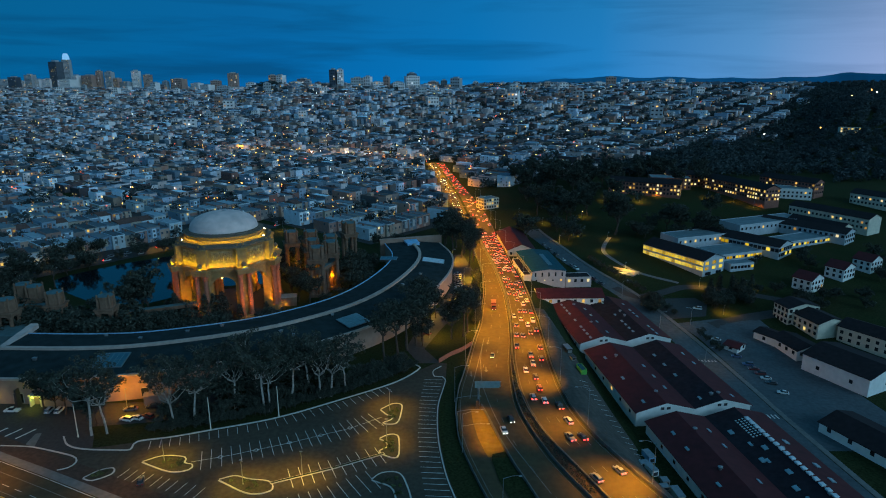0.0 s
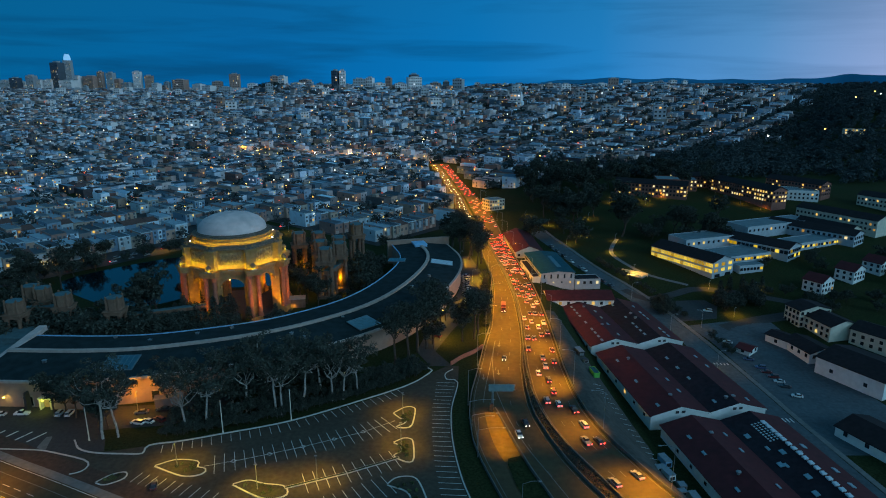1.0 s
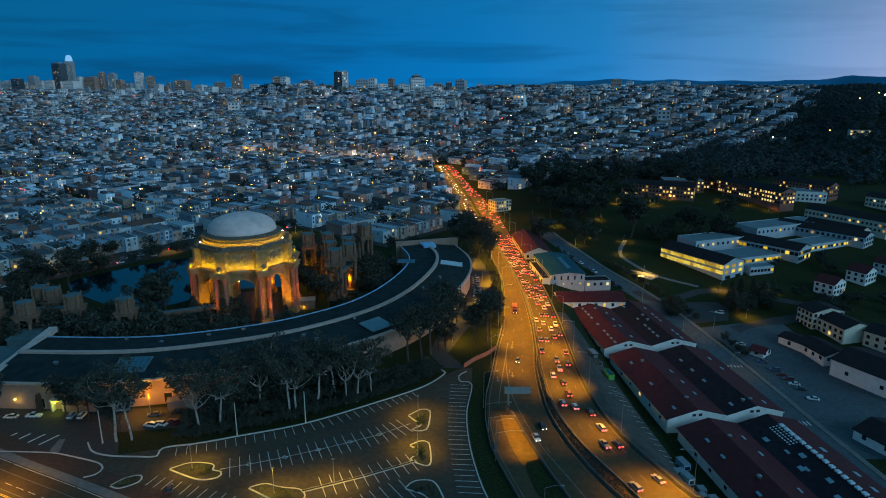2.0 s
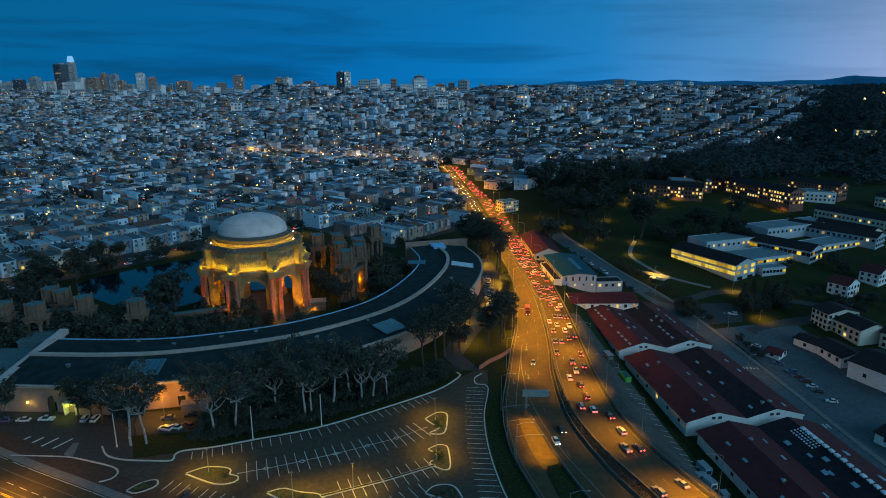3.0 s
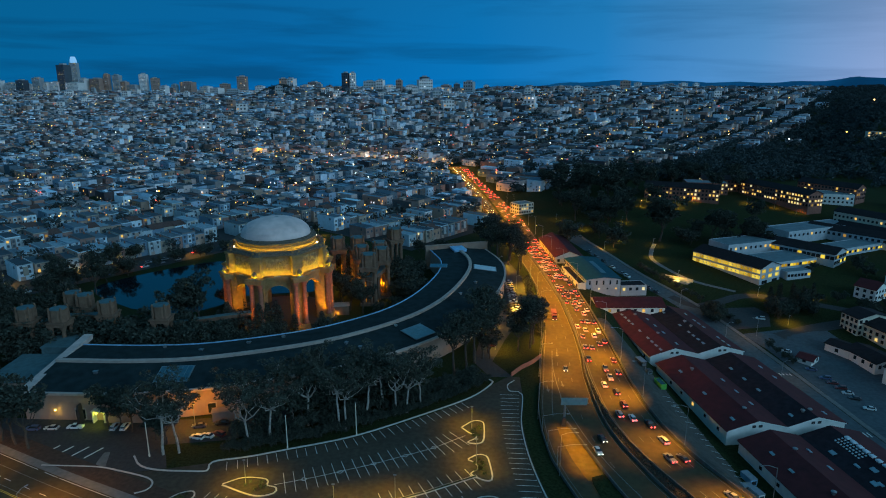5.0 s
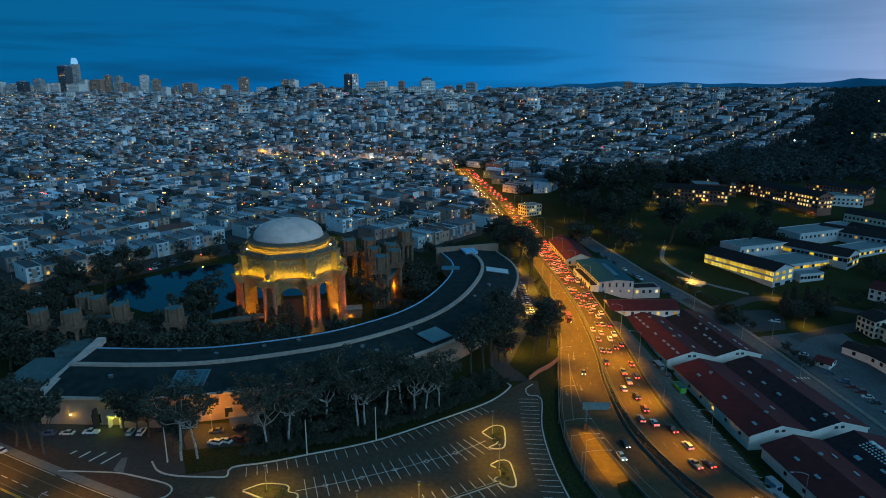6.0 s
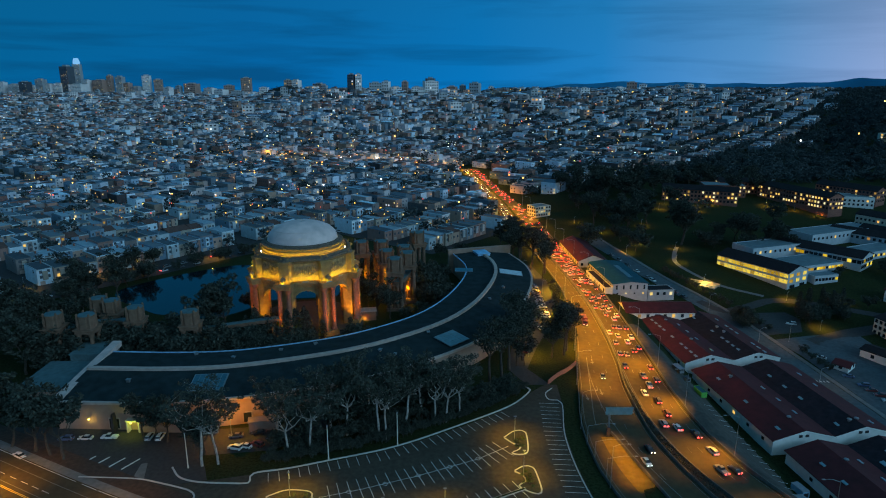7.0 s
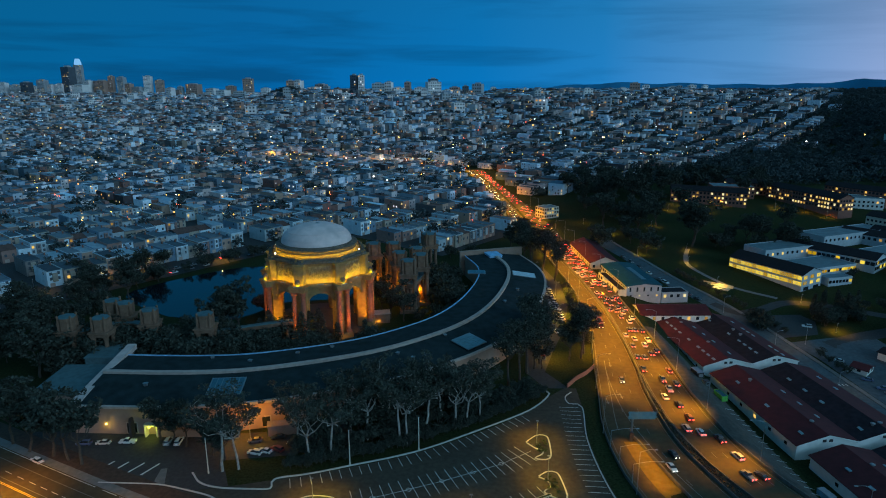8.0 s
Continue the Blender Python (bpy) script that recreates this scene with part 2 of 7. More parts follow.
SODIUM = glowing("sodium_lamp_glass", (1.0, 0.50, 0.08), 22.0)
WHITE_GLOW = glowing("white_lamp_glass", (0.9, 0.92, 1.0), 14.0)
HEADLIGHT = glowing("headlight_glass", (1.0, 0.88, 0.66), 12.0)
TAILLIGHT = glowing("taillight_glass", (1.0, 0.04, 0.03), 13.0)
SALES_GLOW = glowing("lit_tower_crown", (0.22, 0.55, 0.95), 0.9)

# ---------------------------------------------------------------- mesh helpers
class Shape:
    """Collects faces; becomes one mesh."""

    def __init__(self):
        self.v, self.f = [], []

    def add(self, verts, faces):
        k = len(self.v)
        self.v.extend(tuple(p) for p in verts)
        self.f.extend([tuple(k + i for i in f) for f in faces])
        return self

    def box(self, c, s, turn=0.0, taper=1.0):
        """c: centre of the base; s: width, depth, height; turn in radians."""
        ca, sa = math.cos(turn), math.sin(turn)
        pts = []
        for z, k in ((0, 1.0), (s[2], taper)):
            for x, y in ((-1, -1), (1, -1), (1, 1), (-1, 1)):
                x, y = x * s[0] / 2 * k, y * s[1] / 2 * k
                pts.append((c[0] + ca * x - sa * y, c[1] + sa * x + ca * y, c[2] + z))
        return self.add(pts, [(3, 2, 1, 0), (4, 5, 6, 7), (0, 1, 5, 4), (1, 2, 6, 5), (2, 3, 7, 6), (3, 0, 4, 7)])

    def lathe(self, c, profile, n=12, turn=0.0):
        """Turns (radius, height) pairs about the upright through c."""
        pts = [(c[0] + r * math.cos(turn + 2 * math.pi * i / n), c[1] + r * math.sin(turn + 2 * math.pi * i / n), c[2] + z)
               for r, z in profile for i in range(n)]
        faces = [(k * n + i, k * n + (i + 1) % n, (k + 1) * n + (i + 1) % n, (k + 1) * n + i)
                 for k in range(len(profile) - 1) for i in range(n)]
        faces += [tuple(reversed(range(n))), tuple(range((len(profile) - 1) * n, len(profile) * n))]
        return self.add(pts, faces)

    def tube(self, a, b, ra, rb, n=6):
        a, b = Vector(a), Vector(b)
        w = (b - a).normalized()
        u = w.orthogonal().normalized()
        t = w.cross(u)
        pts = [p + r * (math.cos(2 * math.pi * i / n) * u + math.sin(2 * math.pi * i / n) * t) for p, r in ((a, ra), (b, rb)) for i in range(n)]
        return self.add(pts, [(i, (i + 1) % n, n + (i + 1) % n, n + i) for i in range(n)] + [tuple(reversed(range(n))), tuple(range(n, 2 * n))])

    def quad(self, *p):
        return self.add(p, [tuple(range(len(p)))])

    def sweep(self, line, profile, closed=False, caps=True):
        """line: (x, y, nx, ny, z) with the outward side; profile: (offset outward, height) round a closed section."""
        m = len(profile)
        pts = [(x + nx * o, y + ny * o, z + h) for x, y, nx, ny, z in line for o, h in profile]
        faces = [(k * m + i, k * m + (i + 1) % m, (k + 1) * m + (i + 1) % m, (k + 1) * m + i) for k in range(len(line) - 1) for i in range(m)]
        if caps:
            faces += [tuple(reversed(range(m))), tuple(range((len(line) - 1) * m, len(line) * m))]
        return self.add(pts, faces)

    def mesh(self, name, mat, smooth=False):
        me = bpy.data.meshes.new(name)
        me.from_pydata([tuple(p) for p in self.v], [], self.f)
        me.materials.append(mat)
        if smooth:
            me.shade_smooth()
        me.update()
        return me


def part(name, shape, mat, parent=None, label="", smooth=False, m=None):
    ob = new(name, shape.mesh(name, mat, smooth) if isinstance(shape, Shape) else shape)
    if parent is not None:
        ob.parent = parent
    if m is not None:
        ob.matrix_basis = m
    return tagged(ob, label) if label else ob


def thing(name, m, label, category, group="", kind=""):
    ob = new(name)
    ob.matrix_basis = m
    ob.empty_display_size = 0.5
    return tagged(ob, label, category, group, kind)


def smooth_step(a, b, x):
    u = min(1.0, max(0.0, (x - a) / (b - a)))
    return u * u * (3 - 2 * u)


def height(x, y):
    """The ground's height: a flat shore, a dip by the old barracks, the city's hills and the wooded hill."""
    e = 47 + 0.36 * max(0.0, 190 - y)                        # foot of the road's bank
    z = -(12 * smooth_step(e, max(70, e + 16), x) + 3 * smooth_step(80, 125, x)) * (1 - smooth_step(250, 440, y)) + 12 * smooth_step(430, 620, y) * smooth_step(40, 130, x)
    k = smooth_step(150, 900, -x)
    top, start, rise = 1720 + 1000 * k, 830 + 150 * k, 75 - 11 * k
    z += rise * smooth_step(start, top, y) ** 1.15
    z += 47 * smooth_step(0.535, 0.66, x / max(y, 60)) * smooth_step(620, 1150, y) * (1 - 0.85 * smooth_step(1000, 1600, y))
    z -= (rise * 0.5) * smooth_step(top + 100, top + 1500, y)
    z += 13 * math.exp(-((x + 380) / 300) ** 2 - ((y - 1900) / 330) ** 2)
    z += 24 * math.exp(-((x + 530) / 60) ** 2 - ((y - 1960) / 95) ** 2)
    return z


def lerp_table(table, s):
    """Linear reading of rows (s, a, b, ...)."""
    if s <= table[0][0]:
        p, q = table[0], table[1]
    elif s >= table[-1][0]:
        p, q = table[-2], table[-1]
    else:
        for p, q in zip(table, table[1:]):
            if s <= q[0]:
                break
    u = (s - p[0]) / (q[0] - p[0])
    return [a + (b - a) * u for a, b in zip(p[1:], q[1:])]


def curve_through(points, step):
    """A smooth line through points, with its left-hand normal at even steps."""
    out = []
    pts = [Vector(p) for p in points]
    pts = [2 * pts[0] - pts[1]] + pts + [2 * pts[-1] - pts[-2]]
    for a, b, c, d in zip(pts, pts[1:], pts[2:], pts[3:]):
        n = max(2, int((c - b).length / step))
        for i in range(n):
            t = i / n
            out.append(0.5 * (2 * b + (c - a) * t + (2 * a - 5 * b + 4 * c - d) * t * t + (3 * b - a - 3 * c + d) * t ** 3))
    out.append(pts[-2])
    res = []
    for i, p in enumerate(out):
        d = (out[min(i + 1, len(out) - 1)] - out[max(i - 1, 0)]).normalized()
        res.append((p, d, Vector((-d.y, d.x))))
    return res

# ---------------------------------------------------------------- ground, roads, water
def grid_axis(stops):
    out = []
    for a, b, n in stops:
        out += [a + (b - a) * i / n for i in range(n)]
    return out + [stops[-1][1]]


LAGOON = [(-186, 312), (-158, 306), (-144, 316), (-134, 332), (-114, 337), (-99, 340), (-96, 352), (-102, 368), (-122, 386), (-146, 396), (-172, 400), (-200, 380), (-222, 352), (-217, 336), (-203, 324)]
LAGOON_SHORE = curve_through(LAGOON + LAGOON[:1], 5.0)


def in_lagoon(x, y, grow=0.0):
    inside = False
    for (p, _, _), (q, _, _) in zip(LAGOON_SHORE, LAGOON_SHORE[1:] + LAGOON_SHORE[:1]):
        if (p.y > y) != (q.y > y) and x < p.x + (y - p.y) / (q.y - p.y) * (q.x - p.x):
            inside = not inside
    return inside


xs = grid_axis([(-4900, -1200, 14), (-1200, -400, 16), (-400, 400, 150), (400, 1300, 22), (1300, 4900, 14)])
ys = grid_axis([(-1500, 40, 8), (40, 560, 100), (560, 2000, 36), (2000, 4900, 20)])
g = Shape()
g.v = [(x, y, height(x, y)) for y in ys for x in xs]
nx = len(xs)
g.f = [(j * nx + i, j * nx + i + 1, (j + 1) * nx + i + 1, (j + 1) * nx + i) for j in range(len(ys) - 1) for i in range(nx - 1)]
tagged(part("ground", g, GRASS, smooth=True), "dark grassy ground rising to the city hills at dusk", "ground", kind="structure")


def sheet(name, rows, mat, lift, label, category, skirt=0.0):
    """A strip of rows of (x, y) points laid on the ground."""
    s = Shape()
    w = len(rows[0])
    s.v = [(x, y, height(x, y) + lift) for r in rows for x, y in r]
    s.f = [(j * w + i, j * w + i + 1, (j + 1) * w + i + 1, (j + 1) * w + i) for j in range(len(rows) - 1) for i in range(w - 1)]
    if skirt:
        for side in (0, w - 1):
            k = len(s.v)
            s.v += [(s.v[j * w + side][0], s.v[j * w + side][1], s.v[j * w + side][2] - skirt) for j in range(len(rows))]
            s.f += [(j * w + side, (j + 1) * w + side, k + j + 1, k + j) for j in range(len(rows) - 1)]
    return tagged(part(name, s, mat), label, category, kind="structure")


def strip_rows(table, y0, y1, step, n=4):
    rows, y = [], y0
    while y <= y1 + 1e-6:
        a, b = lerp_table(table, y)
        rows.append([(a + (b - a) * i / n, y) for i in range(n + 1)])
        y += step
    return rows


# edges of the carriageways by distance north to south: y, left x, right x
ROAD_IN = [(40, 55, 78), (151, 12.2, 39.8), (161, 9.6, 35.5), (170, 7.4, 32.4), (181, 5.4, 29.4), (193, 4.9, 26.9), (203, 5.2, 25.9), (214, 6.3, 25.9), (223, 8.0, 26.2), (237, 10.4, 27.0), (256, 13.4, 29.5), (278, 17.6, 31.2), (298, 19.8, 32), (322, 22.4, 32.6), (352, 24, 31.6), (376, 23.2, 30.4), (402, 21.6, 28.6), (431, 19.6, 26), (485, 15.5, 24), (528, 9, 20.5), (608, 4.5, 15.5), (758, -9, 1), (835, -18, -7), (867, -22, -11), (1000, -40, -28)]
ROAD_OUT = [(40, 84, 100), (151, 45.0, 60.2), (160, 41.6, 56.0), (168, 38.5, 53.2), (177, 35.0, 49.8), (188, 31.8, 46.6), (201, 29.4, 44.2), (214, 28.4, 43.2), (235, 28.8, 43.0), (261, 30.8, 44.0), (284, 32.8, 44.8), (313, 34.0, 45.2), (342, 33.4, 45.0), (376, 31.8, 43.0), (402, 30.0, 41.0), (431, 27.6, 40.0), (485, 25.5, 39.0), (528, 22.5, 37.0), (608, 17.5, 29.5), (758, 2.5, 11.5), (835, -6, 5), (867, -10, 2), (1000, -27, -15)]
sheet("road_inbound", strip_rows(ROAD_IN, 40, 872, 8), ROADWAY, 0.10, "sodium-lit asphalt carriageway with worn lane lines", "road")
sheet("road_outbound", strip_rows(ROAD_OUT, 40, 872, 8), ROADWAY, 0.10, "sodium-lit asphalt carriageway crowded with cars", "road")

LOT_EDGE = [(-131, 171), (-115, 174), (-97, 178.5), (-77, 184.5), (-56, 193), (-33, 207), (-18, 219), (-9, 230), (-3, 236)]
rows = []
for (p, d, nn) in curve_through(LOT_EDGE, 4.0):
    rows.append([(p.x, p.y), (p.x * 0.97 + 0.03 * 2, p.y - 8), (p.x * 0.6 - 2, min(150, p.y - 30)), (p.x * 0.35, 70)])
sheet("car_park", rows, LOT, 0.06, "dark asphalt car park with worn white bay lines", "car park")
sheet("car_park_lane", [[(-3, 236), (1.5, 236)], [(-8, 222), (1.0, 222)], [(-20, 205), (0, 205)], [(-30, 184), (-1.5, 184)], [(-30, 158), (2, 158)], [(-20, 110), (14, 110)], [(-10, 70), (24, 70)]], LOT, 0.075,
      "dark asphalt lane along the car park", "road")

w = Shape()
w.v = [(p.x, p.y, 0.12) for p, _, _ in LAGOON_SHORE[:-1]]
w.f = [tuple(range(len(w.v)))]
tagged(part("lagoon_water", w, WATER), "still dark lagoon reflecting the dusk sky", "water", kind="structure")

# ---------------------------------------------------------------- car park details
car_park = bpy.data.objects["car_park"]
LANE_MESH = Shape().box((0, 0, 0), (0.16, 5.0, 0.012)).mesh("lane_dash", LANE_PAINT)
LINE_MESH = Shape().box((0, 0, 0), (0.16, 5.0, 0.012)).mesh("bay_line", PAINT)


def bay_line(x, y, turn, length=5.0, wide=1.0, parent=car_park, lift=0.085, mesh=None):
    ob = part("bay_line" if mesh is None else "lane_dash", mesh or LINE_MESH, None, parent)
    ob.matrix_basis = pose(x, y, height(x, y) + lift, 0, 0, turn) @ Matrix.Diagonal((wide, length / 5.0, 1, 1))
    return ob


def bay_row(points, spacing, length, both, skip=()):
    line = curve_through(points, 0.5)
    run = 0.0
    for (p, d, n), (q, _, _) in zip(line, line[1:]):
        run += (q - p).length
        if run >= spacing:
            run = 0.0
            a = math.degrees(math.atan2(d.y, d.x))
            for sgn in ((1, -1) if both else (-1,)):
                c = q + n * (sgn * length / 2)
                bay_line(c.x, c.y, a, length)


bay_row([(-96, 178.0), (-88, 180.3), (-77, 184.2), (-56.5, 192.3), (-35.5, 205.4), (-20, 216.5)], 2.7, 4.6, False)
bay_row([(-76, 167.5), (-65, 171.2), (-48.8, 177.8), (-31, 186.4), (-21, 193.5)], 2.7, 5.0, True)
bay_row([(-47, 158.2), (-32.6, 164.3), (-18.5, 171.5)], 2.7, 4.8, True)
bay_row([(-60, 137), (-44, 145), (-31.9, 151), (-20.3, 158.6)], 2.7, 4.8, True)
bay_row([(-66, 149.5), (-84, 156.0), (-95.4, 160.0)], 2.7, 4.8, False)
RIGHT_BAYS = [(110, 6, 13), (151, -5, 2.4), (164, -6.8, -0.4), (182, -8.3, -2.4), (201, -8.5, -2.6), (222, -7.2, -0.2)]
for i in range(40):
    y = 116 + i * 2.7
    a, b = lerp_table(RIGHT_BAYS, y)
    bay_line((a + b) / 2, y, 86, b - a)
spine = [(-76, 167.5), (-65, 171.2), (-48.8, 177.8), (-31, 186.4), (-21, 193.5)]
for (a, b) in zip(spine, spine[1:]):
    d = Vector(b) - Vector(a)
    bay_line((a[0] + b[0]) / 2, (a[1] + b[1]) / 2, math.degrees(math.atan2(d.y, d.x)) - 90, d.length)
for x, y in ((-68.1, 170.1), (-58.2, 173.8), (-48.8, 177.9), (-39.6, 182.2), (-30.9, 186.6)):
    for k in range(4):
        a = radians(22 + 45 + 90 * k)
        bay_line(x + 0.62 * math.cos(a), y + 0.62 * math.sin(a), math.degrees(a), 1.25, 1.2, lift=0.10)


def kerb_loop(points, wide=0.35, high=0.18, step=0.8):
    """A raised kerb along a closed smooth line, and the bed inside it."""
    pts = curve_through(list(points) + [points[0]], step)
    kerb = Shape().sweep([(p.x, p.y, n.x, n.y, 0.05) for p, d, n in pts], [(0, 0), (wide, 0), (wide, high), (0, high)], caps=False)
    bed = Shape()
    bed.v = [(p.x, p.y, 0.05 + high * 0.8) for p, d, n in pts[:-1]]
    bed.f = [tuple(range(len(bed.v)))]
    return kerb, bed


KERB = material("kerb_concrete", (0.48, 0.46, 0.42), 0.85, grain=(1.0, 0.15))
BED_SOIL = material("mulched_soil", (0.040, 0.030, 0.018), 0.95, grain=(1.2, 0.4), stain=(0.5, 0.5, (0.03, 0.036, 0.014)), bump=0.5, bump_scale=2.0)
SHRUB = material("shrub_leaves", (0.055, 0.075, 0.025), 0.85, per_island=0.5, grain=(1.5, 0.3))


def shrub_shape(r, seed, n=70):
    """Many small leaf blades in an uneven mound."""
    q, s = random.Random(seed), Shape()
    for _ in range(n):
        a, e = q.uniform(0, 6.283), q.uniform(0, 1.4)
        k = r * (0.55 + 0.45 * q.random()) * (0.8 + 0.2 * math.sin(3 * a + seed))
        c = Vector((k * math.cos(a) * math.cos(e), k * math.sin(a) * math.cos(e), 0.1 + 0.8 * k * math.sin(e)))
        u = Vector((q.uniform(-1, 1), q.uniform(-1, 1), q.uniform(-1, 1))).normalized() * r * 0.28
        v = u.orthogonal().normalized() * r * 0.2
        s.add([c - u, c + v, c + u, c - v], [(0, 1, 2, 3)])
    return s


SHRUBS = [shrub_shape(0.8, k).mesh("shrub", SHRUB) for k in range(4)]
ISLANDS = [
    [(-90.6, 167.5), (-85.6, 170.5), (-79.0, 169.8), (-78.0, 167.0), (-75.3, 166.0), (-75.4, 163.7), (-80.5, 162.8)],
    [(-21.7, 198.5), (-17.9, 202.4), (-15.1, 202.0), (-14.7, 198.5), (-15.3, 191.2), (-16.9, 189.1), (-20.0, 189.6), (-17.6, 191.5), (-17.0, 194.2), (-19.0, 195.0)],
    [(-20.3, 180.1), (-17.4, 182.4), (-15.1, 181.9), (-14.3, 178.6), (-13.9, 171.4), (-14.9, 169.6), (-17.6, 170.8), (-19.6, 173.0), (-17.4, 175.2), (-18.0, 178.2)],
    [(-64.5, 158.6), (-60.6, 160.3), (-56, 158.8), (-50.0, 157.6), (-48.6, 153.8), (-54.3, 152.6)],
    [(-20.5, 158.5), (-18.0, 161.6), (-13.2, 161.6), (-10.6, 156), (-9, 148), (-12, 147.5), (-14.5, 155)],
    [(-104.0, 159.5), (-101.4, 163.0), (-98.0, 164.2), (-97.2, 161.5), (-101, 158.6)],
]
q = random.Random(3)
for pts in ISLANDS:
    isl = thing("planting_island", pose(0, 0, 0), "kerbed planting island with low shrubs in the car park", "planter", "car park islands")
    kerb, bed = kerb_loop(pts, 0.45)
    part("kerb", kerb, KERB, isl)
    part("soil_bed", bed, BED_SOIL, isl)
    cx, cy = sum(p[0] for p in pts) / len(pts), sum(p[1] for p in pts) / len(pts)
    for p in pts:
        k = q.uniform(0.25, 0.6)
        part("shrub", q.choice(SHRUBS), None, isl, m=pose(cx + (p[0] - cx) * k, cy + (p[1] - cy) * k, 0.18, 0, 0, q.uniform(0, 360)))
div = thing("planted_divider", pose(0, 0, 0), "narrow kerbed grass strip between two rows of bays", "planter")
for (a, b) in (((-49.5, 157.0), (-33, 164.1)), ((-33, 164.1), (-18.2, 171.8))):
    d = Vector(b) - Vector(a)
    part("kerb", Shape().box((0, 0, 0), (d.length, 1.0, 0.2)), KERB, div, m=pose((a[0] + b[0]) / 2, (a[1] + b[1]) / 2, 0.06, 0, 0, math.degrees(math.atan2(d.y, d.x))))
    part("grass_strip", Shape().box((0, 0, 0), (d.length - 0.4, 0.6, 0.06)), GRASS, div, m=pose((a[0] + b[0]) / 2, (a[1] + b[1]) / 2, 0.255, 0, 0, math.degrees(math.atan2(d.y, d.x))))

# the long kerb between car park and trees, with its verge
EDGE = [(-122.8, 181.5), (-118.7, 176.6), (-112.7, 174.3), (-104, 173.7), (-97.4, 174.0), (-97.2, 178.5), (-88, 181.0), (-77, 185.0), (-56.5, 193.1), (-35.5, 206.4), (-18, 219.1), (-9.8, 229.6), (-9.5, 233), (-13, 236)]
edge = curve_through(EDGE, 1.5)
tagged(part("kerb_car_park", Shape().sweep([(p.x, p.y, n.x, n.y, 0.0) for p, d, n in edge], [(0, 0.02), (0.5, 0.02), (0.5, 0.28), (0, 0.28)]), KERB), "pale concrete kerb along the tree belt", "kerb", kind="structure")
FAR_KERB = [(-148, 176.5), (-135, 176.0), (-129, 175.4), (-122.6, 173.6), (-113.5, 170.4), (-110.9, 167.5), (-111.5, 164.9), (-114, 163.6)]
far_kerb = curve_through(FAR_KERB, 1.2)
tagged(part("kerb_entrance", Shape().sweep([(p.x, p.y, n.x, n.y, 0.0) for p, d, n in far_kerb], [(0, 0.02), (0.45, 0.02), (0.45, 0.26), (0, 0.26)]), KERB), "pale curved kerb at the car park entrance", "kerb", kind="structure")
tagged(part("kerb_lane", Shape().sweep([(p.x, p.y, n.x, n.y, 0.0) for p, d, n in curve_through([(9, 130), (2.9, 151), (0.1, 164), (-1.9, 182), (-2.0, 201), (0.6, 221.5), (-3.5, 224), (-4.0, 229), (-1.0, 233)], 1.5)], [(0, 0.02), (-0.35, 0.02), (-0.35, 0.26), (0, 0.26)]), KERB), "pale kerb between car park lane and grass", "kerb", kind="structure")

sheet("pavement_entrance", [[(-132.7, 183.4), (-131.0, 183.8)], [(-132.2, 178.0), (-128.8, 176.8)], [(-130.9, 174.6), (-128.2, 175.6)]], PAVING, 0.14, "pale concrete pad at the car park entrance", "pavement", 0.12)

# the shore road in the corner, with its brown verges
SHORE = [(-240, 214), (-153, 170.5), (-113, 152), (-60, 127), (20, 90)]
sl = curve_through(SHORE, 6.0)
sheet("road_shore", [[(p.x + n.x * o, p.y + n.y * o) for o in (-14, -7, -0.5, 6.5)] for p, d, n in sl], ROADWAY, 0.09, "lamp-lit shore road with trails of light", "road")
sheet("pavement_shore", [[(p.x + n.x * o, p.y + n.y * o) for o in (6.5, 9.2)] for p, d, n in sl], PAVING, 0.2, "lamp-lit concrete pavement beside the shore road", "pavement", 0.2)
sheet("verge_shore", [[(p.x + n.x * o, p.y + n.y * o) for o in (9.2, 12, 15)] for p, d, n in sl[:30]], EARTH, 0.15, "bare brown earth verge beside the shore road", "verge")
shore_road = bpy.data.objects["road_shore"]
for (p, d, n) in sl[::1]:
    for o in (-0.9, 6.0):
        c = p + n * o
        bay_line(c.x, c.y, math.degrees(math.atan2(d.y, d.x)) - 90, 3.0 if o < 0 else 6.0, 1.0, shore_road, 0.10)
for o, mt in ((-3.2, LANE_PAINT), (-4.6, YELLOW_PAINT), (-5.0, YELLOW_PAINT), (2.6, LANE_PAINT), (-9.5, LANE_PAINT), (-13.0, LANE_PAINT)):
    part("long_line", Shape().sweep([(p.x + n.x * o, p.y + n.y * o, n.x, n.y, 0.0) for p, d, n in sl], [(-0.1, 0.10), (0.1, 0.10), (0.1, 0.115), (-0.1, 0.115)]), mt, shore_road)
sheet("service_yard", [[(-215, 186), (-215, 204)], [(-176, 182), (-176, 204.5)], [(-150, 178), (-150, 203.5)], [(-131, 176), (-131, 203.5)], [(-116, 188), (-116, 203.5)], [(-96, 191), (-96, 206)], [(-80, 200), (-80, 216)]], ASPHALT, 0.05, "asphalt service yard along the hall wall", "yard")
sheet("drive_entrance", [[(-142, 170), (-142, 184)], [(-130, 170.4), (-130, 186)], [(-119, 173.2), (-118, 189.6)], [(-110, 175.4), (-113, 182)]], ASPHALT, 0.06, "asphalt entrance lane between kerbs and trees", "road")
yard = bpy.data.objects["service_yard"]
for k, x in enumerate((-151.5, -147, -142, -137.2)):
    bay_line(x + 1.3, 184.6 - 0.4 * k, -28, 6.5, 3.5, yard, 0.075)
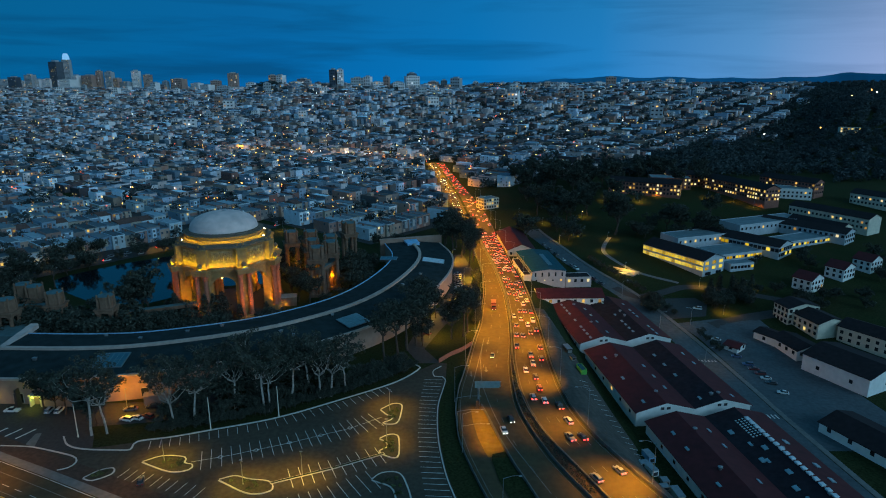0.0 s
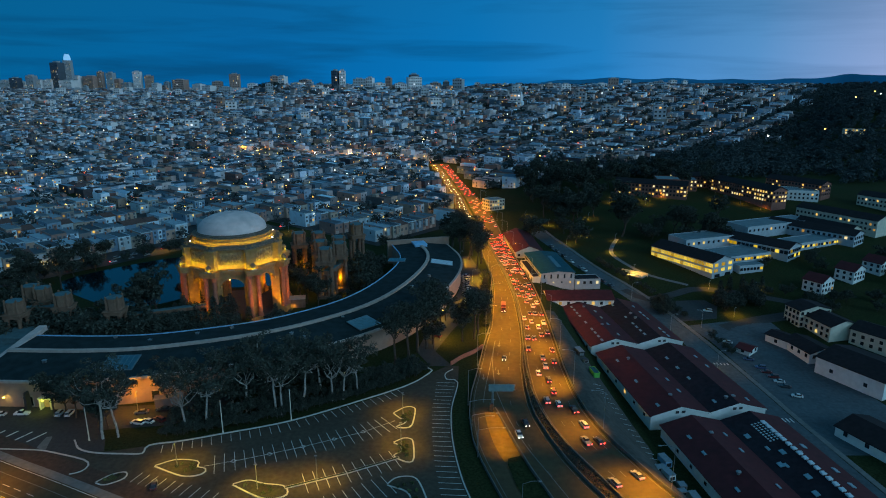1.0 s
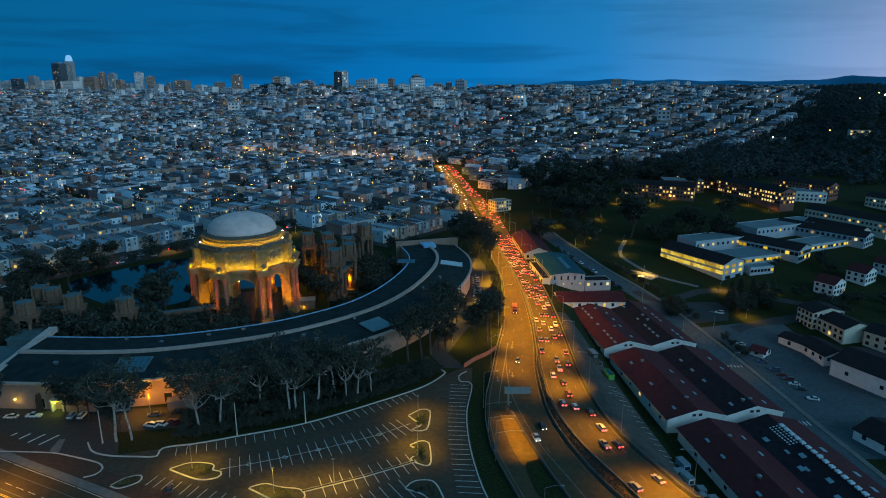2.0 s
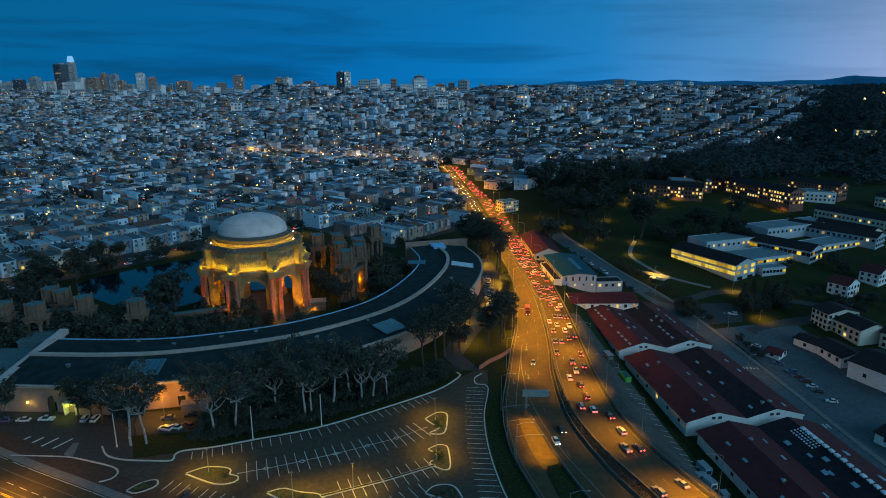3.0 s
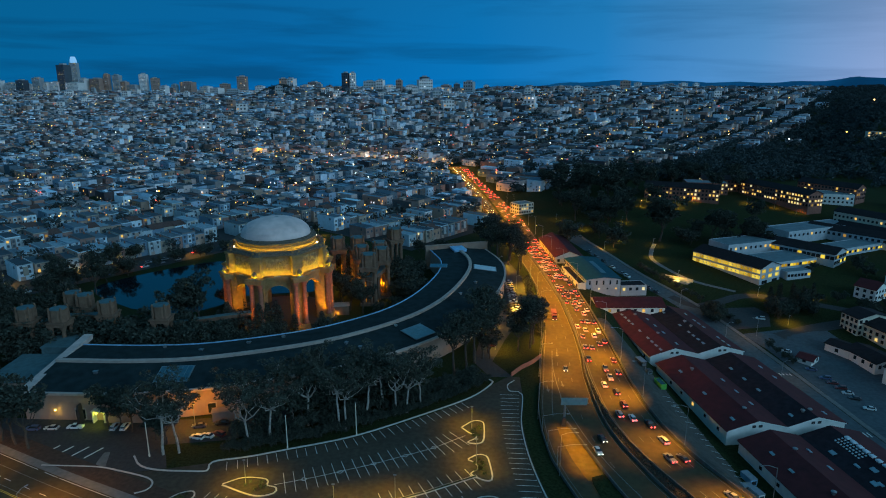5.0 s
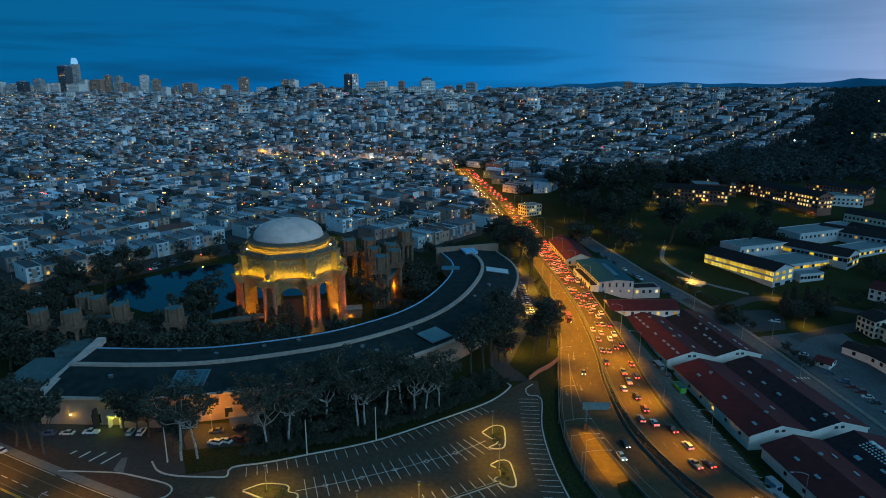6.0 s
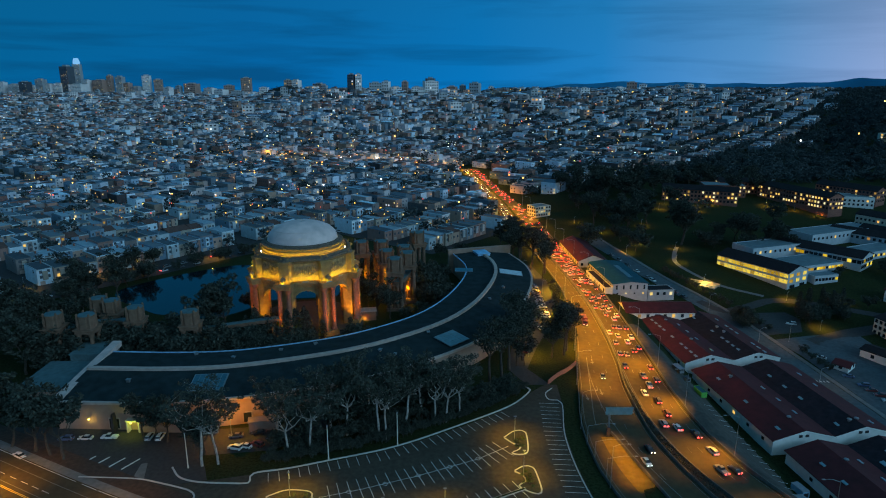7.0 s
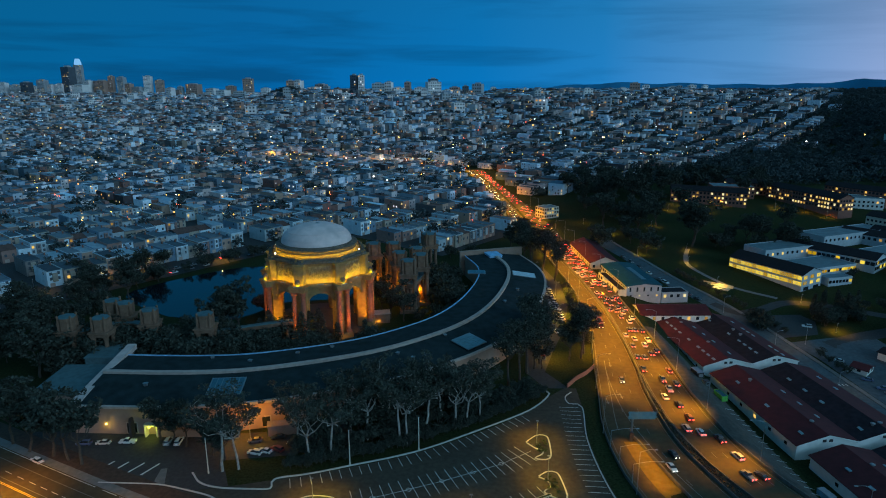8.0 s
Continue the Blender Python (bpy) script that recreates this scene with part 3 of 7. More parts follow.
sheet("drive_hall", [[(-1, 236), (-10, 236)], [(-8, 250), (-16, 250)], [(-1, 272), (-12, 272)], [(8, 296), (-3, 296)], [(16, 330), (4, 330)], [(18, 365), (5, 365)], [(13, 400), (2, 400)]], ASPHALT, 0.06, "asphalt drive behind the hall with parked cars", "road")

# lane lines and arrows on the carriageways
for nm, table, fr in (("road_inbound", ROAD_IN, (0.04, 0.38, 0.68, 0.96)), ("road_outbound", ROAD_OUT, (0.05, 0.29, 0.52, 0.75, 0.95))):
    road = bpy.data.objects[nm]
    for k, u in enumerate(fr):
        if k in (0, len(fr) - 1):
            pts = []
            for y in range(110, 540, 6):
                a, b = lerp_table(table, y)
                pts.append((a + (b - a) * u, y, 1, 0, height(a + (b - a) * u, y)))
            part("edge_line", Shape().sweep(pts, [(-0.09, 0.112), (0.09, 0.112), (0.09, 0.125), (-0.09, 0.125)]), LANE_PAINT, road)
            continue
        y = 120.0
        while y < 430:
            a, b = lerp_table(table, y)
            c, d = lerp_table(table, y + 3)
            x0, x1 = a + (b - a) * u, c + (d - c) * u
            bay_line((x0 + x1) / 2, y + 1.5, -math.degrees(math.atan2(x1 - x0, 3.0)), 3.02, 1.1, road, 0.115, LANE_MESH)
            y += 14.0


def barrier(name, table, col, off, y0, y1, high, label, wide=0.5, mat=None):
    pts, y = [], y0
    while y <= y1:
        x, x2 = lerp_table(table, y)[col] + off, lerp_table(table, y + 1)[col] + off
        d = Vector((x2 - x, 1)).normalized()
        pts.append((x, y, -d.y, d.x, height(x, y)))
        y += 5
    return tagged(part(name, Shape().sweep(pts, [(-wide / 2, -0.5), (wide / 2, -0.5), (wide / 4, high), (-wide / 4, high)]), mat or BARRIER), label, "barrier", kind="structure")


barrier("barrier_west", ROAD_IN, 0, -0.6, 70, 470, 0.95, "stained concrete barrier along the road edge")
barrier("barrier_median", ROAD_IN, 1, 0.4, 70, 470, 1.0, "stained concrete median barrier between carriageways")
barrier("barrier_median_far", ROAD_OUT, 0, -0.4, 70, 470, 1.0, "stained concrete median barrier between carriageways")
barrier("barrier_east", ROAD_OUT, 1, 0.6, 70, 440, 1.0, "concrete barrier between road and barracks")
rows, y = [], 60
while y < 470:
    rows.append([(lerp_table(ROAD_IN, y)[1] + 0.65, y), (lerp_table(ROAD_OUT, y)[0] - 0.65, y)])
    y += 8
sheet("median_planting", rows, EARTH, 0.12, "dark planted strip between the carriageways", "verge")
# the slip road's gore: a barrier and a dark wedge of scrub
gore = [(13.4, 201), (14.4, 197), (16.6, 186.4), (19.2, 174.3), (22.9, 159.8), (33, 130), (62, 70)]
gl = curve_through(gore, 3.0)
tagged(part("barrier_gore", Shape().sweep([(p.x, p.y, n.x, n.y, 0.0) for p, d, n in gl], [(-0.3, -0.2), (0.3, -0.2), (0.18, 1.05), (-0.18, 1.05)]), BARRIER), "concrete barrier between slip road and carriageway", "barrier", kind="structure")
sheet("verge_gore", [[(15.0, 171), (19.2, 172.5)], [(14.6, 168), (20.1, 168)], [(16, 158), (22.4, 160)], [(21, 140), (28.5, 142)], [(32, 112), (42, 114)]], GRASS, 0.32, "dark scrub wedge beside the slip road", "verge")
sheet("verge_road", [[(lerp_table(RIGHT_BAYS, y)[1] + 1.0, y), (lerp_table(ROAD_IN, y)[0] - 1.0, y)] for y in range(130, 236, 6)], GRASS, 0.14, "dark grass verge between car park and road", "verge")
YARD_EDGE = [(100, 84, 0), (164, 73, 0), (197, 65.5, 0), (251, 57, 0), (300, 50.5, 0)]
rows = []
for y in range(110, 300, 3):
    a, b = lerp_table(ROAD_OUT, y)[1] + 1.2, lerp_table(YARD_EDGE, y)[0]
    rows.append([(a + (b - a) * i / 10, y) for i in range(11)])
sheet("yard_barracks", rows, YARD_ASPHALT, 0.30, "patched asphalt yard along the barracks", "yard")
yb = bpy.data.objects["yard_barracks"]
for i in range(16):
    y = 224 - i * 2.75
    x = 50.5 + (224 - y) * 0.27
    bay_line(x + 2.6, y, 62, 5.4, 1.0, yb, 0.32)
EAST = [(66, 470), (70, 445), (80, 400), (88.5, 374), (97, 356), (106, 334), (115, 303), (121, 271), (123.5, 245), (125, 219), (128, 184), (132, 140)]
el = curve_through(EAST, 5.0)
sheet("road_east", [[(p.x + n.x * o, p.y + n.y * o) for o in (-5.5, 0, 5.5)] for p, d, n in el], WORN_ASPHALT, 0.08, "dark asphalt street behind the barracks", "road")
sheet("pavement_east", [[(p.x + n.x * o, p.y + n.y * o) for o in (5.8, 8.0)] for p, d, n in el], PAVING, 0.2, "pale pavement along the street", "pavement", 0.2)
for k in range(7):
    bay_line(116.5 + 1.5 * k, 269.5 - 0.1 * k, 5, 3.0, 3.0, bpy.data.objects["road_east"], 0.10)
    bay_line(120 + 1.5 * k, 220 - 0.1 * k, 5, 3.0, 3.0, bpy.data.objects["road_east"], 0.10)
sheet("yard_east", [[(131, 196), (150, 196), (176, 196)], [(132, 240), (150, 240), (172, 240)], [(130, 268), (148, 268), (166, 268)], [(127, 292), (142, 296), (168, 300)], [(122, 308), (140, 312), (166, 316)]], WORN_ASPHALT, 0.07, "dark asphalt yard between white sheds", "yard")
sheet("car_park_east", [[(118, 312), (140, 316)], [(116, 326), (146, 330)], [(112, 336), (142, 338)]], ASPHALT, 0.09, "small gravelly car park by the lawn", "car park")
LOOP = [(100, 350), (109, 339), (126, 345), (140, 352), (155, 351), (170, 345), (200, 330)]
sheet("road_loop", [[(p.x + n.x * o, p.y + n.y * o) for o in (-3, 3)] for p, d, n in curve_through(LOOP, 4.0)], ASPHALT, 0.10, "narrow asphalt drive curving past the lawn", "road")
sheet("street_gate", [[(p.x + n.x * o, p.y + n.y * o) for o in (-4, 4)] for p, d, n in curve_through([(124, 300), (139, 305), (161, 314), (190, 322)], 4.0)], ASPHALT, 0.10, "lamp-lit street between white buildings", "road")


# brighter and more amber than the road: lamplight is painted into the slab
SLAB = material("amber_lit_slab", (0.17, 0.115, 0.022), 0.9, spec=0.1, grain=(0.6, 0.2), stain=(0.3, 0.4, (0.085, 0.072, 0.05)))
# the slip road's amber-coloured slab, the lines where it parts from the carriageway, and lane arrows
sheet("slab_slip", [[(9.6, 199), (14.0, 199)], [(10.0, 190), (15.4, 190)], [(11.2, 180), (17.5, 180)], [(13.0, 172), (19.0, 173.4)], [(13.8, 169.5), (17.0, 170.5)]], SLAB, 0.13, "slip road slab with amber lamplight in its colour", "road")
inbound = bpy.data.objects["road_inbound"]
for line in ([(18.2, 261), (16.4, 250), (14.2, 236), (10.9, 216), (9.6, 206)], [(16.8, 252), (15.4, 239), (14.8, 220), (15.6, 209), (17.9, 193), (21.4, 178), (26, 164), (30, 152)]):
    part("parting_line", Shape().sweep([(p.x, p.y, n.x, n.y, 0.0) for p, d, n in curve_through(line, 3.0)], [(-0.13, 0.118), (0.13, 0.118), (0.13, 0.13), (-0.13, 0.13)]), LANE_PAINT, inbound)
ARROW = Shape().add([(-0.18, -2.4, 0), (0.18, -2.4, 0), (0.18, 0.6, 0), (-0.18, 0.6, 0), (-0.75, 0.6, 0), (0.75, 0.6, 0), (0, 2.4, 0)], [(0, 1, 2, 3), (4, 5, 6)]).mesh("lane_arrow", LANE_PAINT)
for x, y, a in ((19.6, 257, 172), (10.9, 226, 178), (17.0, 230, 178)):
    part("lane_arrow", ARROW, None, inbound, m=pose(x, y, 0.122, 0, 0, a))

# ---------------------------------------------------------------- the curved exhibition hall
HALL_LINE = [(-168.5, 222.6), (-140, 222), (-115, 225), (-82, 237), (-60, 251), (-40, 271), (-26, 297), (-15.5, 333), (-14, 360), (-21, 387)]
hall = thing("exhibition_hall", pose(0, 0, 0), "long crescent-shaped hall with dark felt roof and pink stucco walls", "hall")
line = [(p.x, p.y, -n.x, -n.y, 0.0) for p, d, n in curve_through(HALL_LINE, 5.0)]
part("outer_wall", Shape().sweep(line, [(18.4, -1), (18.9, -1), (18.9, 9.8), (18.4, 9.8)]), STUCCO, hall)
part("inner_wall", Shape().sweep(line, [(-16.0, -1), (-15.4, -1), (-15.4, 12.0), (-16.0, 12.0)]), STUCCO, hall)
part("outer_roof", Shape().sweep(line, [(0.8, 12.2), (19.2, 9.9), (19.2, 10.3), (0.8, 12.7)]), ROOF_FELT, hall)
part("inner_roof", Shape().sweep(line, [(-15.6, 11.6), (-0.6, 12.2), (-0.6, 12.6), (-15.6, 12.2)]), ROOF_FELT, hall)
part("ridge_kerb", Shape().sweep(line, [(-0.7, 12.1), (1.0, 12.1), (1.0, 13.6), (-0.7, 13.6)]), COPING, hall)
part("eave_cornice", Shape().sweep(line, [(18.9, 9.4), (20.0, 9.6), (20.0, 10.4), (18.9, 10.4)]), COPING, hall)
part("roof_flashing", Shape().sweep(line, [(-16.15, 11.9), (-15.65, 11.9), (-15.65, 12.5), (-16.15, 12.5)]), BLUE_EDGE, hall)

# ---------------------------------------------------------------- the domed rotunda
ROT, FACE = Vector((-108.3, 305.0)), radians(-76.5)
rotunda = thing("rotunda", pose(ROT.x, ROT.y, 0, 0, 0, math.degrees(FACE)), "floodlit octagonal stone rotunda with a grey dome", "monument")
APO = 19.5                                                     # from the middle to the inside of a face
side_len = 2 * (APO + 1.5) * math.tan(math.pi / 8)


ROT_DARK = material("weathered_balustrade", (0.15, 0.115, 0.09), 0.95, spec=0.1, grain=(0.8, 0.3), bump=0.4, bump_scale=1.2)


def arch_face(width, top, hole, spring, thick, inner):
    """One face of the octagon, standing across the x axis at distance inner, with a round-headed opening."""
    s = Shape()
    r = hole / 2
    arc = [(-r, 0.0)] + [(-r * math.cos(math.pi * i / 14), spring + r * math.sin(math.pi * i / 14)) for i in range(15)] + [(r, 0.0)]
    outer = [(-width / 2, 0.0)] + [(-width / 2 + width * i / 14, top) for i in range(15)] + [(width / 2, 0.0)]
    n = len(arc)
    for x in (inner, inner + thick):
        s.v += [(x, y, z) for y, z in arc] + [(x, y, z) for y, z in outer]
    for i in range(n - 1):
        a, b, o, p = i, i + 1, n + i, n + i + 1
        s.f += [(a, o, p, b), (2 * n + a, 2 * n + b, 2 * n + p, 2 * n + o), (a, b, 2 * n + b, 2 * n + a), (o, 2 * n + o, 2 * n + p, p)]
    return s.mesh("arch_wall", ROT_STONE)


face_mesh = arch_face(side_len, 24.0, 11.6, 15.6, 3.0, APO - 1.5)
col_shape = Shape().lathe((0, 0, 0), [(1.5, 0), (1.5, 0.6), (1.25, 1.0), (1.05, 1.5), (1.06, 7), (0.94, 18.4), (1.02, 18.5), (1.5, 20.0), (1.55, 20.6)], 14).mesh("column", ROT_COLUMN)
for k in range(8):
    part("arch_wall", face_mesh, None, rotunda, m=pose(0, 0, 0, 0, 0, 45 * k))
    a = math.pi / 8 + math.pi / 4 * k
    c = Vector((math.cos(a), math.sin(a)))
    t = Vector((-c.y, c.x))
    R = (APO + 1.0) / math.cos(math.pi / 8)
    q = c * (R + 1.2)
    part("pier", Shape().box((0, 0, 0), (4.2, 5.6, 24)), ROT_STONE, rotunda, m=pose(q.x - c.x * 1.6, q.y - c.y * 1.6, 0, 0, 0, math.degrees(a)))
    part("pedestal", Shape().box((0, 0, 0), (4.4, 7.4, 2.4)).box((0, 0, 2.4), (4.0, 7.0, 0.5)), ROT_STONE, rotunda, m=pose(q.x + c.x * 1.4, q.y + c.y * 1.4, 0, 0, 0, math.degrees(a)))
    for e in (-2.1, 2.1):
        p = q + c * 1.9 + t * e
        part("column", col_shape, None, rotunda, m=pose(p.x, p.y, 2.9))
    part("entablature_block", Shape().box((0, 0, 0), (4.8, 7.0, 1.6)).box((0, 0, 1.6), (5.6, 8.0, 0.9)), ROT_STONE, rotunda, m=pose(q.x + c.x * 1.2, q.y + c.y * 1.2, 23.5, 0, 0, math.degrees(a)))
    part("attic_pier", Shape().box((0, 0, 0), (3.4, 5.0, 1.2)).box((0, 0, 1.2), (3.0, 4.6, 7.2)).box((0, 0, 8.4), (3.8, 5.6, 1.0)).box((0, -1.5, 9.4), (1.2, 0.9, 1.6), taper=0.7).box((0, 1.5, 9.4), (1.2, 0.9, 1.6), taper=0.7), ROT_STONE, rotunda, m=pose(q.x - c.x * 0.9, q.y - c.y * 0.9, 26.0, 0, 0, math.degrees(a)))
    part("urn", Shape().lathe((0, 0, 0), [(0.7, 0), (0.5, 0.5), (1.1, 1.3), (1.2, 2.2), (0.6, 3.0), (0.3, 3.2)], 8), ROT_DARK, rotunda, m=pose(q.x + c.x * 2.2, q.y + c.y * 2.2, 26.0))


def octagon(inner, outer, z0, z1):
    s = Shape()
    for r0, z in ((outer, z0), (outer, z1), (inner, z1), (inner, z0)):
        s.v += [(r0 / math.cos(math.pi / 8) * math.cos(math.pi / 8 + math.pi / 4 * i), r0 / math.cos(math.pi / 8) * math.sin(math.pi / 8 + math.pi / 4 * i), z) for i in range(8)]
    s.f = [(k * 8 + i, k * 8 + (i + 1) % 8, ((k + 1) % 4) * 8 + (i + 1) % 8, ((k + 1) % 4) * 8 + i) for k in range(4) for i in range(8)]
    return s


part("architrave", octagon(16.5, 21.6, 23.6, 25.0), ROT_STONE, rotunda)
part("cornice", octagon(16.5, 22.8, 25.0, 26.0), ROT_STONE, rotunda)
part("attic", octagon(17.5, 20.6, 26.0, 35.4), ROT_STONE, rotunda)
part("attic_cornice", octagon(16.5, 22.0, 35.4, 36.3), ROT_DARK, rotunda)
RELIEF = Shape().box((0, 0, 0), (0.3, 9.4, 5.6))
rel = random.Random(3)
for i in range(11):                                            # carved figures, plain rounded blocks
    yy = -4.2 + i * 0.84
    RELIEF.lathe((0.3, yy, 0.2 + rel.uniform(0, 1.2)), [(0.26, 0), (0.46, 1.3), (0.36, 2.6), (0.16, 3.0), (0.32, 3.4), (0.08, 4.0)], 6)
    RELIEF.tube((0.45, yy, 2.8), (0.65, yy + rel.uniform(-1.3, 1.3), rel.uniform(1.4, 4.8)), 0.2, 0.14)
RELIEF = RELIEF.mesh("relief_panel", ROT_RELIEF)
FRAME = Shape().box((0, 0, -0.3), (0.5, 10.4, 0.35)).box((0, 0, 5.65), (0.5, 10.4, 0.3)).box((0, -5.0, 0.05), (0.5, 0.4, 5.6)).box((0, 5.0, 0.05), (0.5, 0.4, 5.6)).mesh("panel_frame", ROT_STONE)
for k in range(8):
    turn = Matrix.Rotation(math.pi / 4 * k, 4, "Z")
    tagged(part("relief_panel", RELIEF, None, rotunda, m=turn @ pose(20.75, 0, 28.3)), "carved relief of small plain figures", kind="stuff")
    part("panel_frame", FRAME, None, rotunda, m=turn @ pose(20.72, 0, 28.3))
    part("archivolt", Shape().sweep([(-5.9 * math.cos(math.pi * i / 14), 5.9 * math.sin(math.pi * i / 14), -math.cos(math.pi * i / 14), math.sin(math.pi * i / 14), 0.0) for i in range(15)], [(0, 0), (0.7, 0), (0.7, 0.35), (0, 0.35)]), ROT_STONE, rotunda, m=turn @ pose(21.0, 0, 15.6) @ Matrix(((0, 0, 1, 0), (1, 0, 0, 0), (0, 1, 0, 0), (0, 0, 0, 1))))
    for e in (-7.2, 7.2):
        part("impost", Shape().box((0, e, 0), (0.5, 2.6, 0.7)), ROT_STONE, rotunda, m=turn @ pose(21.05, 0, 14.9))
LANTERN = Shape().lathe((0, 0, 0), [(0.15, 0), (0.42, 0.3), (0.42, 1.3), (0.12, 1.7)], 8).mesh("lantern", glowing("lantern_glass", (1.0, 0.62, 0.16), 7.0))
DRUM_LAMP = Shape().box((0, 0, 0), (0.5, 0.9, 0.5), taper=0.8).mesh("drum_lamp", glowing("white_flood_glass", (1.0, 0.86, 0.66), 6.0))
for k in range(8):
    turn = Matrix.Rotation(math.pi / 4 * k, 4, "Z")
    for e in (-5.2, 5.2) if k == 4 else ():
        part("lantern", LANTERN, None, rotunda, m=turn @ pose(17.6, e, 9.0))
    if k in (1, 2, 5, 6):
        part("drum_lamp", DRUM_LAMP, None, rotunda, m=turn @ Matrix.Rotation(math.pi / 8, 4, "Z") @ pose(20.4, 0, 37.3))
part("balustrade", octagon(20.3, 21.0, 36.3, 37.3), ROT_DARK, rotunda)
part("terrace", octagon(15.0, 20.6, 36.0, 36.4), ROT_DARK, rotunda)
part("drum", Shape().lathe((0, 0, 36.4), [(19.0, 0), (19.0, 0.5), (18.3, 0.6), (18.2, 1.5), (18.6, 1.6), (18.6, 1.95), (18.0, 2.05), (17.9, 2.9), (18.5, 3.0), (18.7, 3.3)], 64), ROT_STONE, rotunda)
part("drum_cornice", Shape().lathe((0, 0, 39.7), [(18.2, 0), (18.9, 0.1), (18.9, 0.5), (18.2, 0.6), (17.4, 0.7), (17.4, 1.2), (16.6, 1.3), (15.4, 1.7)], 48), ROT_DARK, rotunda)
part("dome", Shape().lathe((0, 0, 40.9), [(16.3, 0), (16.2, 0.5)] + [(16.1 * math.cos(radians(a)), 0.6 + 7.8 * math.sin(radians(a))) for a in range(5, 90, 7)] + [(0.6, 8.35)], 48), DOME, rotunda, smooth=True)
for z in (43.6, 46.0):
    rr = 16.1 * math.cos(math.asin((z - 41.5) / 7.8))
    part("dome_seam", Shape().lathe((0, 0, z), [(rr - 0.15, 0), (rr + 0.06, 0.02), (rr + 0.02, 0.16), (rr - 0.3, 0.18)], 48), DOME, rotunda)
part("vault", Shape().lathe((0, 0, 23.2), [(17.8, 0), (17.8, 1.5), (14, 5), (8, 7.5), (0.5, 8.5)], 32), ROT_STONE, rotunda)
part("plinth", octagon(0.5, 26.5, -0.5, 0.35), ASPHALT, rotunda)

# ---------------------------------------------------------------- hall details and colonnade
SKYLIGHT = material("dusty_skylight", (0.045, 0.13, 0.17), 0.3, grain=(0.6, 0.2), stain=(0.4, 0.4, (0.03, 0.085, 0.11)))
SKYLIGHT_GREY = material("greyish_skylight", (0.17, 0.27, 0.29), 0.35, grain=(0.6, 0.2), stain=(0.3, 0.4, (0.10, 0.17, 0.19)))
SKYLIGHT_PALE = material("pale_skylight", (0.55, 0.64, 0.68), 0.35, grain=(0.6, 0.15))
TEAL_ROOF = material("weathered_roof", (0.075, 0.135, 0.145), 0.7, grain=(0.5, 0.25), stain=(0.2, 0.4, (0.05, 0.085, 0.09)))


def roof_glass(x, y, z, turn, w, d, tilt, nx, ny, mat, label):
    """A glazed panel lying on the hall roof: frame, panes and bars."""
    f = part("skylight", Shape().box((0, 0, 0), (w + 0.6, d + 0.6, 0.3)), METAL, hall, label, m=pose(x, y, z, 0, 0, turn) @ pose(0, 0, 0, tilt))
    for i in range(nx):
        for j in range(ny):
            part("pane", Shape().box(((i + 0.5) * w / nx - w / 2, (j + 0.5) * d / ny - d / 2, 0.3), (w / nx - 0.25, d / ny - 0.25, 0.06)), mat, f)
    return f


roof_glass(-122.5, 214.2, 11.62, 5, 11.0, 9.5, 7.4, 6, 2, SKYLIGHT, "long roof skylight of dusty wired glass")
roof_glass(-38.5, 253.5, 11.62, 46, 10.5, 9.0, 7.4, 3, 4, SKYLIGHT_GREY, "square roof skylight of dusty glass")
roof_glass(-5.5, 346, 11.6, 88, 8.0, 12.0, 7.4, 4, 1, SKYLIGHT_PALE, "bright roof skylight")
roof_glass(-31, 348, 12.35, 88, 6.0, 9.0, 0, 3, 2, SKYLIGHT, "flat roof skylight")
for k, (x, y) in enumerate(((-150, 214), (-135, 236), (-92, 246), (-66, 240), (-60, 236), (-48, 258), (-20, 300), (-12, 318), (-120, 233), (-104, 240))):
    part("roof_vent", Shape().box((0, 0, 0), (1.2, 0.9, 0.9)).box((0, 0, 0.9), (1.6, 1.3, 0.15)), METAL, hall, m=pose(x, y, 11.9, 0, 0, 20 * k))
# end walls
part("end_wall", Shape().box((0, 0, -1), (1.2, 41, 11.6)), STUCCO, hall, m=pose(-169.2, 224.0, 0, 0, 0, 1))
part("end_parapet", Shape().add([(-1.6, -20.6, 0), (1.6, -20.6, 0), (1.6, 21.6, 2.4), (-1.6, 21.6, 2.4), (-1.6, -20.6, 1.6), (1.6, -20.6, 1.6), (1.6, 21.6, 4.4), (-1.6, 21.6, 4.4)], [(3, 2, 1, 0), (4, 5, 6, 7), (0, 1, 5, 4), (1, 2, 6, 5), (2, 3, 7, 6), (3, 0, 4, 7)]), PINK_COPING, hall, "sloping pinkish parapet coping", m=pose(-169.2, 224, 9.4, 0, 0, 1))
part("end_annex", Shape().box((0, 0, -1), (21, 24, 9.2)), STUCCO, hall, m=pose(-180.6, 226, 0, 0, 0, 2))
part("annex_roof", Shape().box((0, 0, 0), (21.4, 24.4, 0.4)), TEAL_ROOF, hall, m=pose(-180.6, 226, 8.2, 0, 0, 2))
part("corner_block", Shape().box((0, 0, -1), (14, 12, 11.6)).box((0, 0, 10.6), (14.6, 12.6, 0.5)), TEAL_ROOF, hall, m=pose(-178, 245, 0, 0, 0, 2))
part("end_wall", Shape().box((0, 0, -1), (1.6, 40, 15.2)).box((0, 0, 14.2), (2.0, 40.6, 0.5)), STUCCO, hall, m=pose(-20.3, 389.5, 0, 0, 0, 107))
